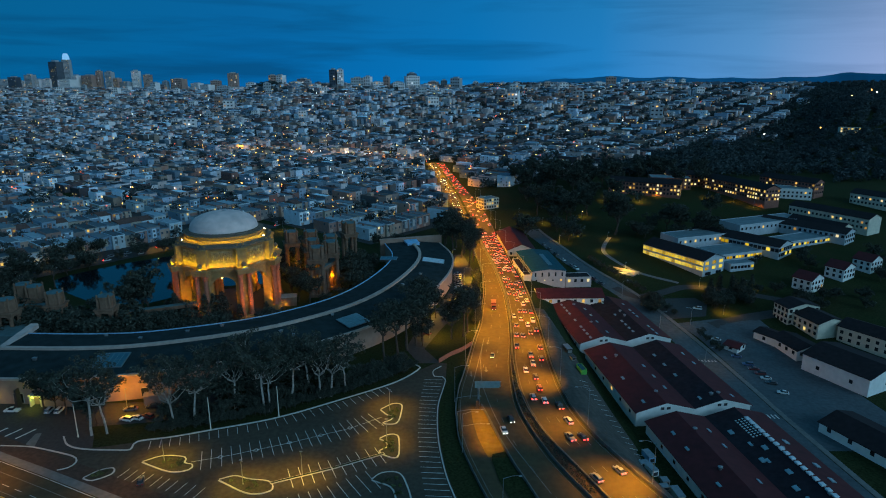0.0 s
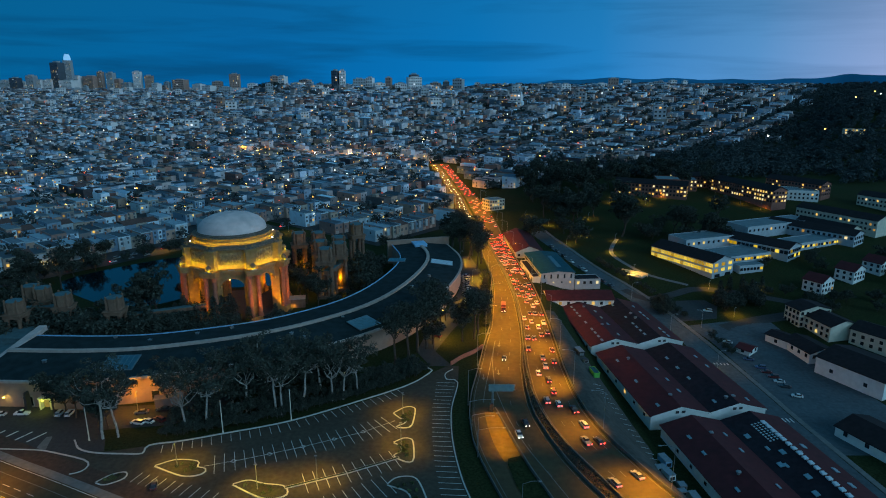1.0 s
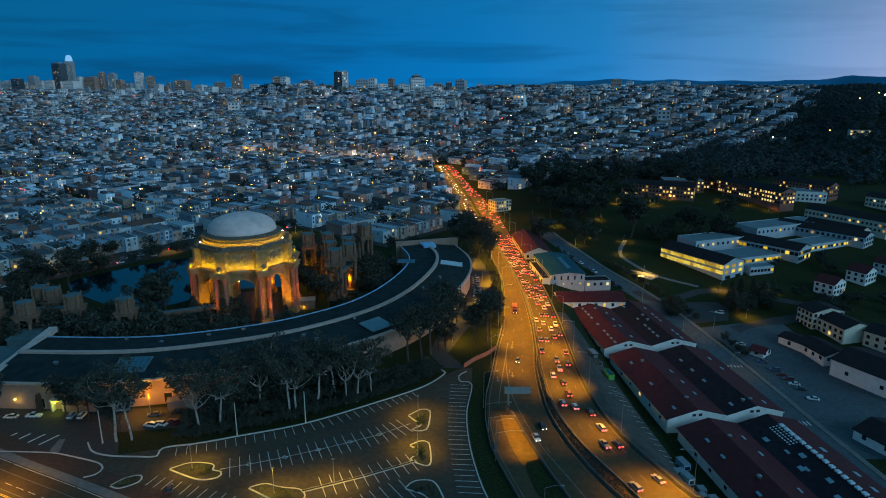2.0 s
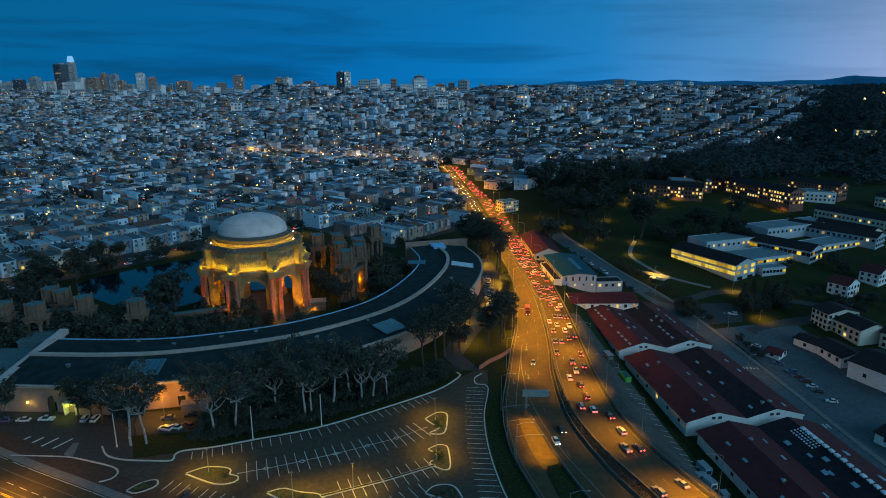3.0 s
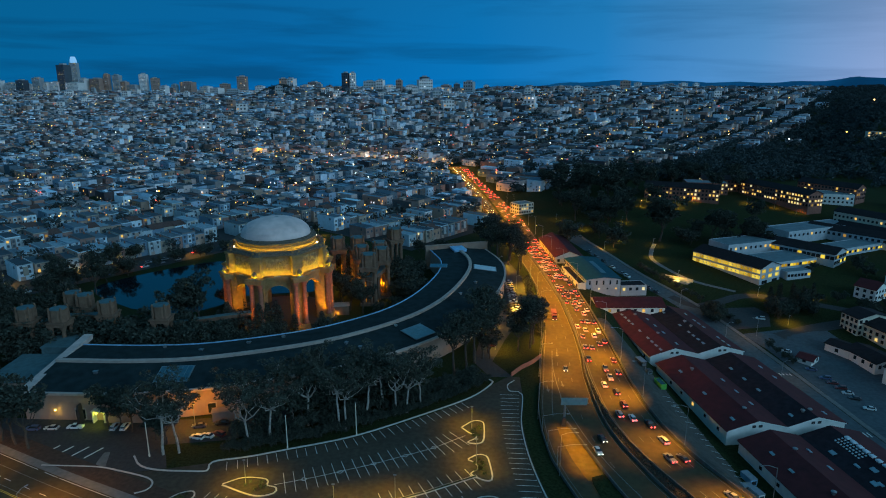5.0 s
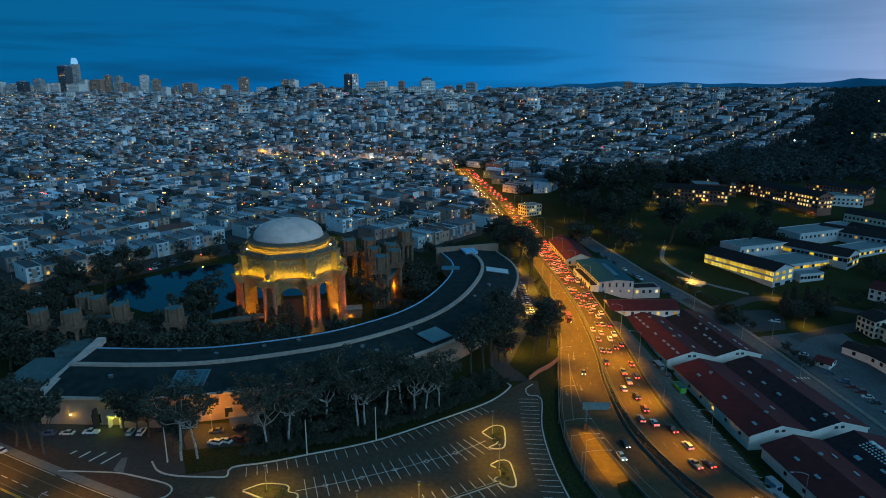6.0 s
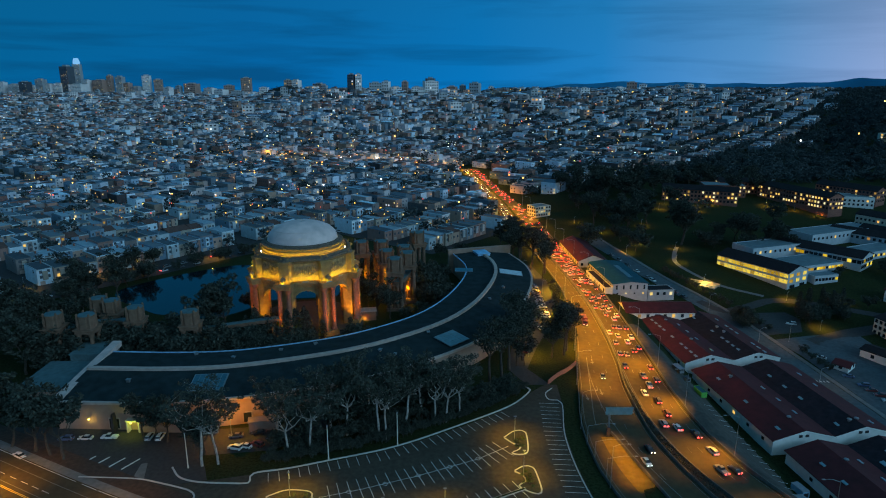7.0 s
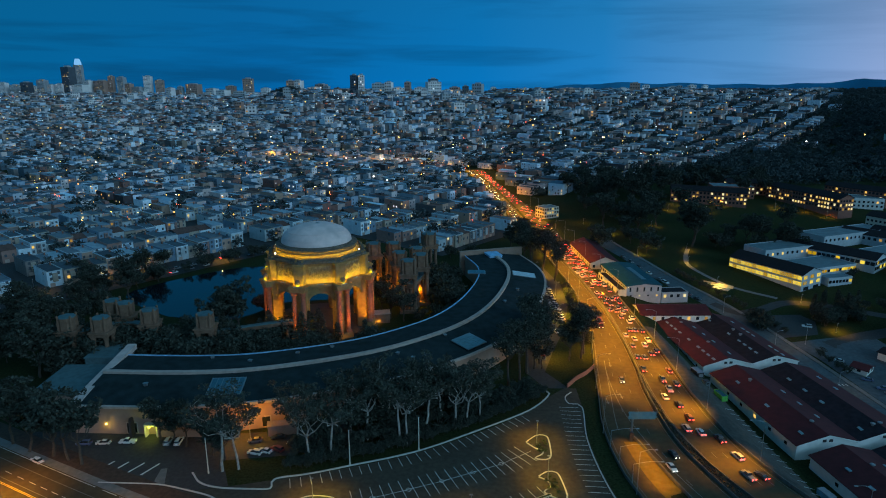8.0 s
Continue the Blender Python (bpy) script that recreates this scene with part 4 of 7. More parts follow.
part("ridge_cap", Shape().box((0, 0, 0), (7.5, 9.5, 1.2)).box((0, 0, 1.2), (8.0, 10.0, 0.3)), BLUE_EDGE, hall, m=pose(-19.5, 382, 12.4, 0, 0, 17))
for x, y, a in ((-150.5, 203.2, 0), (-117.5, 205.7, 7), (-108, 207.5, 10), (-128, 203.5, 2), (-32, 252.5, 48), (-22, 266.5, 60)):
    part("wall_opening", Shape().box((0, 0, 0), (3.2, 0.5, 3.4)), GLASS, hall, m=pose(x, y, 0.6, 0, 0, a))
    part("opening_frame", Shape().box((0, -0.05, 0), (3.8, 0.3, 0.3)).box((-1.75, -0.05, 0.3), (0.3, 0.3, 3.4)).box((1.75, -0.05, 0.3), (0.3, 0.3, 3.4)).box((0, -0.05, 3.7), (3.8, 0.3, 0.3)), COPING, hall, m=pose(x, y, 0.4, 0, 0, a))
part("entrance_porch", Shape().box((-1.9, 0, 0), (0.5, 2.4, 4.0)).box((1.9, 0, 0), (0.5, 2.4, 4.0)).box((0, 0, 4.0), (4.6, 2.8, 0.5)), CREAM_WALL, hall, m=pose(-143.5, 202.2, 0))
part("buttress", Shape().box((0, 0, 0), (1.0, 3.0, 6.5), taper=0.6), DARK_METAL, hall, m=pose(-150, 201.8, 0))
part("low_wall", Shape().box((0, 0, 0), (16, 0.5, 2.6)), STUCCO, hall, m=pose(-133.5, 201.5, 0))
part("kiosk", Shape().box((0, 0, 0), (9, 3.2, 3.4)).box((0, 0, 3.4), (9.6, 3.8, 0.4)), STUCCO, hall, m=pose(-101.5, 204.0, 0, 0, 0, 14))

OLD_STONE = material("weathered_stone", (0.205, 0.118, 0.082), 0.95, spec=0.1, grain=(0.6, 0.2), stain=(0.2, 0.5, (0.14, 0.09, 0.06)), bump=0.3, bump_scale=1.2)
COL_SHAPE = Shape().lathe((0, 0, 0), [(1.1, 0), (1.1, 0.5), (0.85, 0.9), (0.82, 4), (0.72, 11.6), (0.8, 11.7), (1.15, 12.7), (1.2, 13.0)], 10).mesh("column", OLD_STONE)


def colonnade_tower(x, y, turn, boxed=True, size=1.0):
    """Four columns under an entablature and a tall planter box with rounded corners."""
    c = thing("colonnade_tower", pose(x, y, 0, 0, 0, turn) @ Matrix.Scale(size, 4), "weathered stone tower of four columns bearing a sarcophagus box", "colonnade", "colonnade towers")
    part("plinth", Shape().box((0, 0, -0.5), (7.2, 7.2, 1.7)), OLD_STONE, c)
    for a in (-1, 1):
        for b in (-1, 1):
            part("column", COL_SHAPE, None, c, m=pose(2.3 * a, 2.3 * b, 1.2))
    part("entablature", Shape().box((0, 0, 14.2), (6.6, 6.6, 1.2)).box((0, 0, 15.4), (7.4, 7.4, 0.5)), OLD_STONE, c)
    if boxed:
        part("planter_box", Shape().lathe((0, 0, 15.9), [(3.1, 0), (3.1, 4.2), (3.35, 4.3), (3.35, 4.8)], 8, math.pi / 8), OLD_STONE, c)
        part("box_lid", Shape().lathe((0, 0, 20.7), [(3.1, 0), (3.1, 0.25), (0.2, 0.5)], 8, math.pi / 8), TEAL_ROOF, c)
        for k in range(4):
            a = math.pi / 4 + k * math.pi / 2
            part("weeping_figure_block", Shape().lathe((3.2 * math.cos(a), 3.2 * math.sin(a), 15.9), [(0.45, 0), (0.55, 2.0), (0.4, 4.6), (0.45, 5.5), (0.1, 5.9)], 6), OLD_STONE, c)
    return c


def colonnade_run(points, label):
    """A row of column pairs under one beam, along a line."""
    line = curve_through(points, 6.5)
    c = thing("colonnade", pose(0, 0, 0), label, "colonnade")
    part("entablature", Shape().sweep([(p.x, p.y, n.x, n.y, 0) for p, d, n in line], [(-1.5, 13.2), (1.5, 13.2), (1.5, 14.5), (1.9, 14.6), (1.9, 15.1), (-1.9, 15.1), (-1.9, 14.6), (-1.5, 14.5)]), OLD_STONE, c)
    part("coping", Shape().sweep([(p.x, p.y, n.x, n.y, 0) for p, d, n in line], [(-1.6, 15.1), (1.6, 15.1), (1.6, 15.35), (-1.6, 15.35)]), TEAL_ROOF, c)
    for p, d, n in line:
        for o in (-0.9, 0.9):
            q = p + n * o
            part("column", COL_SHAPE, None, c, m=pose(q.x, q.y, 0.2))
    return c


for x, y, a in ((-77, 357, 20), (-63.5, 346, 15), (-61, 333, 10), (-66.5, 321, 5), (-58, 379, 30), (-88, 356, 20), (-72, 337, 12),
                (-183, 269, 10), (-190, 272, 10), (-169, 260.5, 8), (-198, 252.5, 5), (-184, 251.5, 0), (-144.5, 256, 4)):
    colonnade_tower(x, y, a, size=1.28 if x > -100 else 1.08)
colonnade_run([(-66, 318), (-61, 334), (-62, 350), (-66, 366)], "curved stone colonnade of paired columns")
colonnade_run([(-197, 253), (-184, 266), (-170, 262)], "stone colonnade of paired columns with bluish coping")
low = thing("low_colonnade", pose(0, 0, 0), "low stone colonnade before the rotunda", "colonnade")
lowline = curve_through([(-146, 268), (-134, 273), (-118, 280), (-104, 284)], 6.0)
part("entablature", Shape().sweep([(p.x, p.y, n.x, n.y, 0) for p, d, n in lowline], [(-1.3, 8.6), (1.3, 8.6), (1.6, 9.8), (1.6, 10.2), (-1.6, 10.2), (-1.6, 9.8)]), OLD_STONE, low)
part("coping", Shape().sweep([(p.x, p.y, n.x, n.y, 0) for p, d, n in lowline], [(-1.4, 10.2), (1.4, 10.2), (1.4, 10.45), (-1.4, 10.45)]), TEAL_ROOF, low)
for p, d, n in lowline:
    part("column", COL_SHAPE, None, low, m=pose(p.x, p.y, 0) @ Matrix.Diagonal((0.85, 0.85, 0.67, 1)))
kiosk = thing("garden_pavilion", pose(-79, 306, 0, 0, 0, 10), "small flat-roofed pavilion lit from below", "pavilion")
part("wall", Shape().box((0, 0, 0), (8, 5, 4.5)), OLD_STONE, kiosk)
part("roof", Shape().box((0, 0, 4.5), (8.6, 5.6, 0.4)), COPING, kiosk)

# ---------------------------------------------------------------- buildings by the road
def gable_roof(s, length, width, eave, ridge, over=0.5, y0=0.0, thick=0.25, only=None):
    """Two slopes over a block along x from 0 to length, across y from y0 to y0 + width."""
    m = y0 + width / 2
    for e, sgn in ((y0 - over, 1), (y0 + width + over, -1)):
        if only and sgn != only:
            continue
        d = eave - over * (ridge - eave) / (width / 2)
        top = [(-over, e, d), (length + over, e, d), (length + over, m, ridge), (-over, m, ridge)]
        low = [(x, y, z - thick) for x, y, z in top]
        s.add(top + low, [(0, 1, 2, 3), (7, 6, 5, 4), (0, 4, 5, 1), (1, 5, 6, 2), (2, 6, 7, 3), (3, 7, 4, 0)])
    return s


def gable_walls(s, length, width, eave, ridge, y0=0.0, drop=3.0):
    m = y0 + width / 2
    for x in (0.0, length):
        k = [(x, y0, -drop), (x, y0 + width, -drop), (x, y0 + width, eave), (x, m, ridge - 0.2), (x, y0, eave)]
        s.add(k, [(0, 1, 2, 3, 4)])
    for y in (y0, y0 + width):
        s.add([(0, y, -drop), (length, y, -drop), (length, y, eave), (0, y, eave)], [(0, 1, 2, 3)])
    return s


# dark copy of the red roof, shade painted in, for slopes turned from the glow
SHADED_ROOF = material("shaded_roof_slope", (0.018, 0.018, 0.024), 0.9, spec=0.15, grain=(0.5, 0.3), stain=(0.1, 0.5, (0.030, 0.012, 0.014)))


def twin_barrack(x, y, z, turn, length, width, label):
    """A long shed under two gabled roofs side by side; (x, y): its corner at the road and towards the shore."""
    b = thing("barrack", pose(x, y, z, 0, 0, turn), label, "barrack", "long barracks by the road")
    w = width / 2
    for k in (0, 1):
        part("wall", gable_walls(Shape(), length, w, 4.0, 6.8, -k * w - w), WHITE_WALL, b)
        for side in (1, -1):
            # the right-hand roof's inner slope takes the painted shade
            tone = SHADED_ROOF if side == -1 and k else RED_ROOF
            part("roof_slope", gable_roof(Shape(), length, w, 4.0, 7.0, 0.6, -k * w - w, only=side), tone, b, "roof slope coloured near-black as shade" if tone is SHADED_ROOF else "dark red metal roof slope")
        part("fascia", Shape().add([(-0.7, -k * w - w, 3.6), (-0.7, -k * w - w / 2, 6.65), (-0.7, -k * w, 3.6), (-0.7, -k * w, 4.0), (-0.7, -k * w - w / 2, 7.05), (-0.7, -k * w - w, 4.0)], [(0, 1, 4, 5), (1, 2, 3, 4)]), WHITE_WALL, b)
    return b


twin_barrack(70.5, 207.5, -10.0, 97, 55, 44.5, "long white shed under two dark red gabled roofs")
twin_barrack(62.3, 266.8, -8.7, 97, 52, 43.5, "long white shed under two dark red gabled roofs with many skylights")
twin_barrack(79.5, 149.5, -11.2, 97, 54, 44.5, "long white shed under two dark red gabled roofs with vents")


# ---------------------------------------------------------------- the city
sheet("street_city", [[tuple(Vector((0.64, 0.768)) * s + Vector((-0.768, 0.64)) * n) for n in (max(312, (0.64 * s - 4) / 0.768), max(424, (0.64 * s + 20) / 0.768), 560, 660)] for s in range(296, 560, 24)], ASPHALT, 0.05, "dark asphalt of the city streets", "road")
sheet("street_lagoon", [[tuple(Vector((0.64, 0.768)) * s + Vector((-0.768, 0.64)) * n) for n in (407, 424, 520, 640)] for s in range(0, 296, 24)], ASPHALT, 0.055, "dark asphalt street along the lagoon", "road")
U, V = Vector((0.64, 0.768)), Vector((-0.768, 0.64))       # the street grid
rnd = random.Random(7)
walls, roofs, dark_win, lit_win = Shape(), Shape(), Shape(), Shape()
NEAR_LOTS, YARDS = [], []


CITY_EDGE = [(655, 0.22), (760, 0.27), (850, 0.34), (940, 0.42), (1010, 0.50), (1100, 0.525), (1300, 0.54), (1700, 0.565), (4400, 0.60)]     # how far east the houses reach


def city_here(x, y):
    s, n = x * U.x + y * U.y, x * V.x + y * V.y
    if abs(x) > 0.80 * y + 40 or y > 4300:
        return False
    east = x > lerp_table(ROAD_OUT, y)[1] + 12
    if not (n > 424 or (n > 326 and s > 300) or (east and y > 655)):
        return False
    if math.hypot(x + 530, y - 1960) < 50:
        return False
    a, b = lerp_table(ROAD_IN, y)[0], lerp_table(ROAD_OUT, y)[1]
    if y < 880 and a - 12 < x < b + 12:
        return False
    if x > b + 12:
        if y < 655:
            return False
        return x / y < lerp_table(CITY_EDGE, y)[0] + 0.012 * math.sin(y * 0.033)
    return True


def house(x, y, w, d, h, near):
    z = height(x, y) - 2.0
    p = Vector((x, y))
    c = [p + U * (a * w / 2) + V * (b * d / 2) for a, b in ((-1, -1), (1, -1), (1, 1), (-1, 1))]
    H = z + 2.0 + h
    walls.add([(q.x, q.y, z) for q in c] + [(q.x, q.y, H) for q in c], [(0, 1, 5, 4), (1, 2, 6, 5), (2, 3, 7, 6), (3, 0, 4, 7)])
    k = [p + (q - p) * 0.97 for q in c]
    if rnd.random() < 0.10:                                  # a hipped or gabled roof
        a, b = p + (c[0] + c[1] - p * 2) * 0.38, p + (c[2] + c[3] - p * 2) * 0.38
        roofs.add([(q.x, q.y, H) for q in c] + [(a.x, a.y, H + 2.2), (b.x, b.y, H + 2.2)], [(0, 1, 4), (1, 2, 5, 4), (2, 3, 5), (3, 0, 4, 5)])
    else:
        roofs.add([(q.x, q.y, H - 0.5) for q in c], [(0, 1, 2, 3)])
    if rnd.random() < 0.6:
        m = p + U * rnd.uniform(-0.25, 0.25) * w + V * rnd.uniform(-0.3, 0.3) * d
        a, b, t = rnd.uniform(1.2, 2.4), rnd.uniform(1.4, 3.5), rnd.uniform(0.8, 2.4)
        e = [m + U * i * a + V * j * b for i, j in ((-1, -1), (1, -1), (1, 1), (-1, 1))]
        walls.add([(q.x, q.y, H) for q in e] + [(q.x, q.y, H + t) for q in e], [(0, 1, 5, 4), (1, 2, 6, 5), (2, 3, 7, 6), (3, 0, 4, 7), (4, 5, 6, 7)])
    floors = max(2, int(h / 3.1))
    for a, b in ((3, 0), (0, 1)) if y < 1700 else ():
        A, B = c[a], c[b]
        along = (B - A)
        n = max(2, int(along.length / 3.2))
        out = Vector((along.y, -along.x)).normalized() * 0.06
        for f in range(floors):
            for i in range(n):
                if rnd.random() < (0.4 if near else 0.66):
                    continue
                m = A + along * ((i + 0.5) / n) + out
                e = along.normalized() * rnd.uniform(0.5, 0.8)
                z0 = z + 2.0 + f * 3.1 + 1.0
                q = [(m.x - e.x, m.y - e.y, z0), (m.x + e.x, m.y + e.y, z0), (m.x + e.x, m.y + e.y, z0 + 1.5), (m.x - e.x, m.y - e.y, z0 + 1.5)]
                (lit_win if rnd.random() < 0.11 else dark_win).add(q, [(0, 1, 2, 3)])


BL, BW, ST = 128.0, 62.0, 15.0
for i in range(-26, 40):
    for j in range(-4, 44):
        n0, s0 = 326 + j * (BW + ST) - 0.5 * ST, 100 + i * (BL + ST)
        for _ in range(14 if U.x * s0 + V.x * n0 < 0 else 40):     # trees in the yards and at the kerbs, more on the eastern slope
            q = U * (s0 + rnd.uniform(0, BL)) + V * (n0 + rnd.choice((BW * 0.5 + rnd.uniform(-9, 9), -6.0, BW + 5)))
            if city_here(q.x, q.y) and q.y < 2600:
                YARDS.append((q.x, q.y))
        for rowk in (0, 1):
            s, base_h, run = s0, 8.0, 0
            while s < s0 + BL - 5:
                if run <= 0:
                    base_h, run = rnd.choice((7.8, 8.2, 8.6, 9.0, 9.4, 10.8)), rnd.randint(3, 9)
                run -= 1
                far = math.hypot(s, n0)
                w = rnd.choice((7.6, 8.2, 9.4, 7.6, 8.2, 7.6, 8.2, 9.4, 8.6)) if far < 1500 else rnd.uniform(7, 12) if far < 2200 else rnd.uniform(9, 18)
                d = rnd.uniform(17, 25)
                nn = n0 + (d / 2 if rowk == 0 else BW - d / 2)
                p = U * (s + w / 2) + V * nn
                if city_here(p.x, p.y) and rnd.random() < 0.96:
                    h = (base_h + rnd.uniform(-0.3, 0.5) + (3.2 if rnd.random() < 0.08 else 0)) * (1.0 if far < 1200 else rnd.uniform(1.0, 1.35))
                    if p.y < 560 and len(NEAR_LOTS) < 170:
                        NEAR_LOTS.append((p.x, p.y, w, d, h))
                    else:
                        house(p.x, p.y, w - 0.2, d, h, far < 900)
                s += w
city = thing("city_houses", pose(0, 0, 0), "dense rows of pale flat-roofed houses climbing the hills", "houses", kind="stuff")
for nm, sh, mt in (("walls", walls, HOUSE_WALL), ("roofs", roofs, HOUSE_ROOF), ("windows", dark_win, SKY_GLASS), ("lit_windows", lit_win, LIT_WINDOW)):
    tagged(part(nm, sh, mt, city), kind="stuff")


# ---------------------------------------------------------------- buildings with windows
PANE = Shape().box((0, 0, 0), (1.5, 0.12, 1.7)).mesh("window", GLASS)
FRAME_MAT = material("white_window_frame", (0.66, 0.65, 0.62), 0.6)
LIT_PANES = [Shape().box((0, 0, 0), (1.5, 0.12, 1.7)).mesh("window", m) for m in (
    glowing("amber_window", (1.0, 0.60, 0.14), 0.9), glowing("yellow_window", (1.0, 0.72, 0.22), 0.85), glowing("pale_window", (1.0, 0.82, 0.42), 0.9), glowing("dim_window", (1.0, 0.56, 0.14), 0.35))]
SCHOOL_PANES = [Shape().box((0, 0, 0), (1.5, 0.12, 1.7)).mesh("window", m) for m in (
    glowing("gold_window", (1.0, 0.66, 0.03), 0.78), glowing("gold_window_dim", (1.0, 0.60, 0.02), 0.42), glowing("gold_window_bright", (1.0, 0.74, 0.08), 0.95))]
SILL = Shape().box((0, 0, 0), (1.9, 0.3, 0.15)).mesh("sill", FRAME_MAT)
br = random.Random(11)


def windows_on(parent, a, b, z0, floors, storey, spacing, lit, wide=1.0, high=1.0, sills=False, panes=None):
    """Windows in rows on the wall that runs from a to b, seen with its outside to the right of that way."""
    a, b = Vector(a), Vector(b)
    d = b - a
    n = max(1, int(d.length / spacing))
    o = Vector((d.y, -d.x)).normalized() * 0.05
    turn = math.degrees(math.atan2(d.y, d.x))
    for f in range(floors):
        for i in range(n):
            p = a + d * ((i + 0.5) / n) + o
            mesh = br.choice(panes or LIT_PANES) if br.random() < lit else PANE
            w = part("window", mesh, None, parent)
            w.matrix_basis = pose(p.x, p.y, z0 + f * storey, 0, 0, turn) @ Matrix.Diagonal((wide, 1, high, 1))
            if sills:
                part("sill", SILL, None, w, m=pose(0, -0.05, -0.15))


def block(name, label, category, x, y, turn, L, W, eave, ridge, wall, roof, floors=2, spacing=3.2, lit=0.2, storey=3.4, group="", z=None, drop=3.0, wide=1.0, high=1.0, first=1.1, sides="snew", sills=False, panes=None):
    """A building along local x with its near corner at (x, y); gabled where ridge is given, else flat with a parapet."""
    m = pose(x, y, height(x, y) if z is None else z, 0, 0, turn)
    b = thing(name, m, label, category, group)
    if ridge:
        part("wall", gable_walls(Shape(), L, W, eave, ridge, 0.0, drop), wall, b)
        part("roof", gable_roof(Shape(), L, W, eave, ridge, 0.6), roof, b)
    else:
        part("wall", Shape().box((L / 2, W / 2, -drop), (L, W, eave + drop)), wall, b)
        part("parapet", Shape().box((L / 2, 0.15, eave), (L, 0.3, 0.5)).box((L / 2, W - 0.15, eave), (L, 0.3, 0.5)).box((0.15, W / 2, eave), (0.3, W - 0.6, 0.5)).box((L - 0.15, W / 2, eave), (0.3, W - 0.6, 0.5)), wall, b)
        part("roof", Shape().box((L / 2, W / 2, eave + 0.004), (L - 0.6, W - 0.6, 0.2)), roof, b)
    if "s" in sides:
        windows_on(b, (0, 0), (L, 0), first, floors, storey, spacing, lit, wide, high, sills, panes)
    if "e" in sides:
        windows_on(b, (L, 0), (L, W), first, floors, storey, spacing, lit, wide, high, sills, panes)
    if "n" in sides:
        windows_on(b, (L, W), (0, W), first, floors, storey, spacing, lit, wide, high, sills, panes)
    if "w" in sides:
        windows_on(b, (0, W), (0, 0), first, floors, storey, spacing, lit, wide, high, sills, panes)
    return b


# the lit school: three gabled wings joined by flat-roofed links
def wing(x, y, ax, ay, L, W, eave, ridge, label, z):
    """A gabled wing: (x, y) the front corner, (ax, ay) the way back."""
    turn = math.degrees(math.atan2(ay, ax))
    return block("school_wing", label, "school", x, y, turn, L, W, eave, ridge, SCHOOL_WALL, DARK_ROOF, 0, group="school wings", z=z, drop=5.0)


sw = wing(174.0, 376.0, -0.49, 0.87, 48, 19, 9.0, 12.2, "white school wing with two rows of lit windows", -3.6)
for f in range(2):
    windows_on(sw, (48, 19), (0, 19), 2.2 + f * 3.4, 1, 3.4, 2.6, 1.0, 1.62, 1.3, panes=SCHOOL_PANES)
    windows_on(sw, (0, 19), (0, 0), 2.4 + f * 3.4, 1, 3.4, 4.8, 0.8, 2.0, 1.2, panes=SCHOOL_PANES)
windows_on(sw, (0, 19), (0, 0), 0.0 - 1.0, 1, 3.4, 9.0, 0.0, 3.2, 1.2)
for f in range(2):
    bars = Shape().box((24, 19.14, 2.1 + f * 3.4), (46.6, 0.10, 0.16)).box((24, 19.14, 3.55 + f * 3.4), (46.6, 0.08, 0.09))
    for k in range(55):
        bars.box((0.75 + 0.861 * k, 19.14, 2.2 + f * 3.4), (0.07 if k % 3 else 0.22, 0.12, 2.25))
    part("window_grille", bars, FRAME_MAT, sw)
    ends = Shape()
    for k in range(3):
        for u in (-0.5, 0.5):
            ends.box((-0.14, 19 * (k + 0.5) / 3 + u, 2.4 + f * 3.4), (0.12, 0.12, 2.05))
    part("window_grille", ends, FRAME_MAT, sw)
LINK_ROOF = material("pale_flat_roof", (0.10, 0.155, 0.175), 0.7, grain=(0.3, 0.2), stain=(0.1, 0.4, (0.16, 0.21, 0.23)))
block("school_link", "flat-roofed glazed link between school wings", "school", 176, 386, 20, 34, 22, 6.0, None, SCHOOL_WALL, LINK_ROOF, 1, 2.4, 0.75, z=-3, first=3.2, wide=1.3, sides="se", panes=SCHOOL_PANES)
block("school_link", "white flat-roofed link with bluish roof", "school", 158, 412, 20, 46, 18, 8.5, None, SCHOOL_WALL, LINK_ROOF, 1, 4.0, 0.3, z=-1, first=5.0, sides="s")
block("school_porch", "small glazed white porch of the school", "school", 177.5, 374, 15, 17, 8, 4.6, None, SCHOOL_WALL, LINK_ROOF, 1, 2.2, 0.15, z=-4, first=1.8, wide=1.2, sides="se", panes=SCHOOL_PANES)
sw2 = wing(231.0, 405.0, -0.62, 0.78, 62, 18, 8.2, 11.2, "white gabled school wing with a dark roof", -1.5)
windows_on(sw2, (62, 18), (0, 18), 4.2, 1, 3.4, 2.7, 0.3, 1.6, 1.3, panes=SCHOOL_PANES)
windows_on(sw2, (0, 18), (0, 0), 1.2, 2, 3.4, 2.9, 0.25, 1.6, 1.3, panes=SCHOOL_PANES)
block("school_link", "flat-roofed school link with warm lit windows", "school", 233, 414, 24, 46, 16, 5.2, None, SCHOOL_WALL, LINK_ROOF, 1, 2.6, 0.6, z=-1, first=2.2, wide=1.3, sides="se", panes=SCHOOL_PANES)
sw3 = wing(291.0, 434.0, -0.62, 0.78, 60, 17, 8.0, 10.8, "white gabled school wing beside dark trees", 0.0)
windows_on(sw3, (60, 17), (0, 17), 4.6, 1, 3.4, 3.4, 0.2, 1.2, 1.1)
windows_on(sw3, (0, 17), (0, 0), 1.2, 2, 3.4, 3.0, 0.1, 1.3, 1.2)
block("school_link", "pale flat-roofed school link with long blue roof", "school", 214, 444, 22, 66, 20, 8.0, None, SCHOOL_WALL, LINK_ROOF, 1, 4.0, 0.15, z=1.0, first=4.6, sides="s")

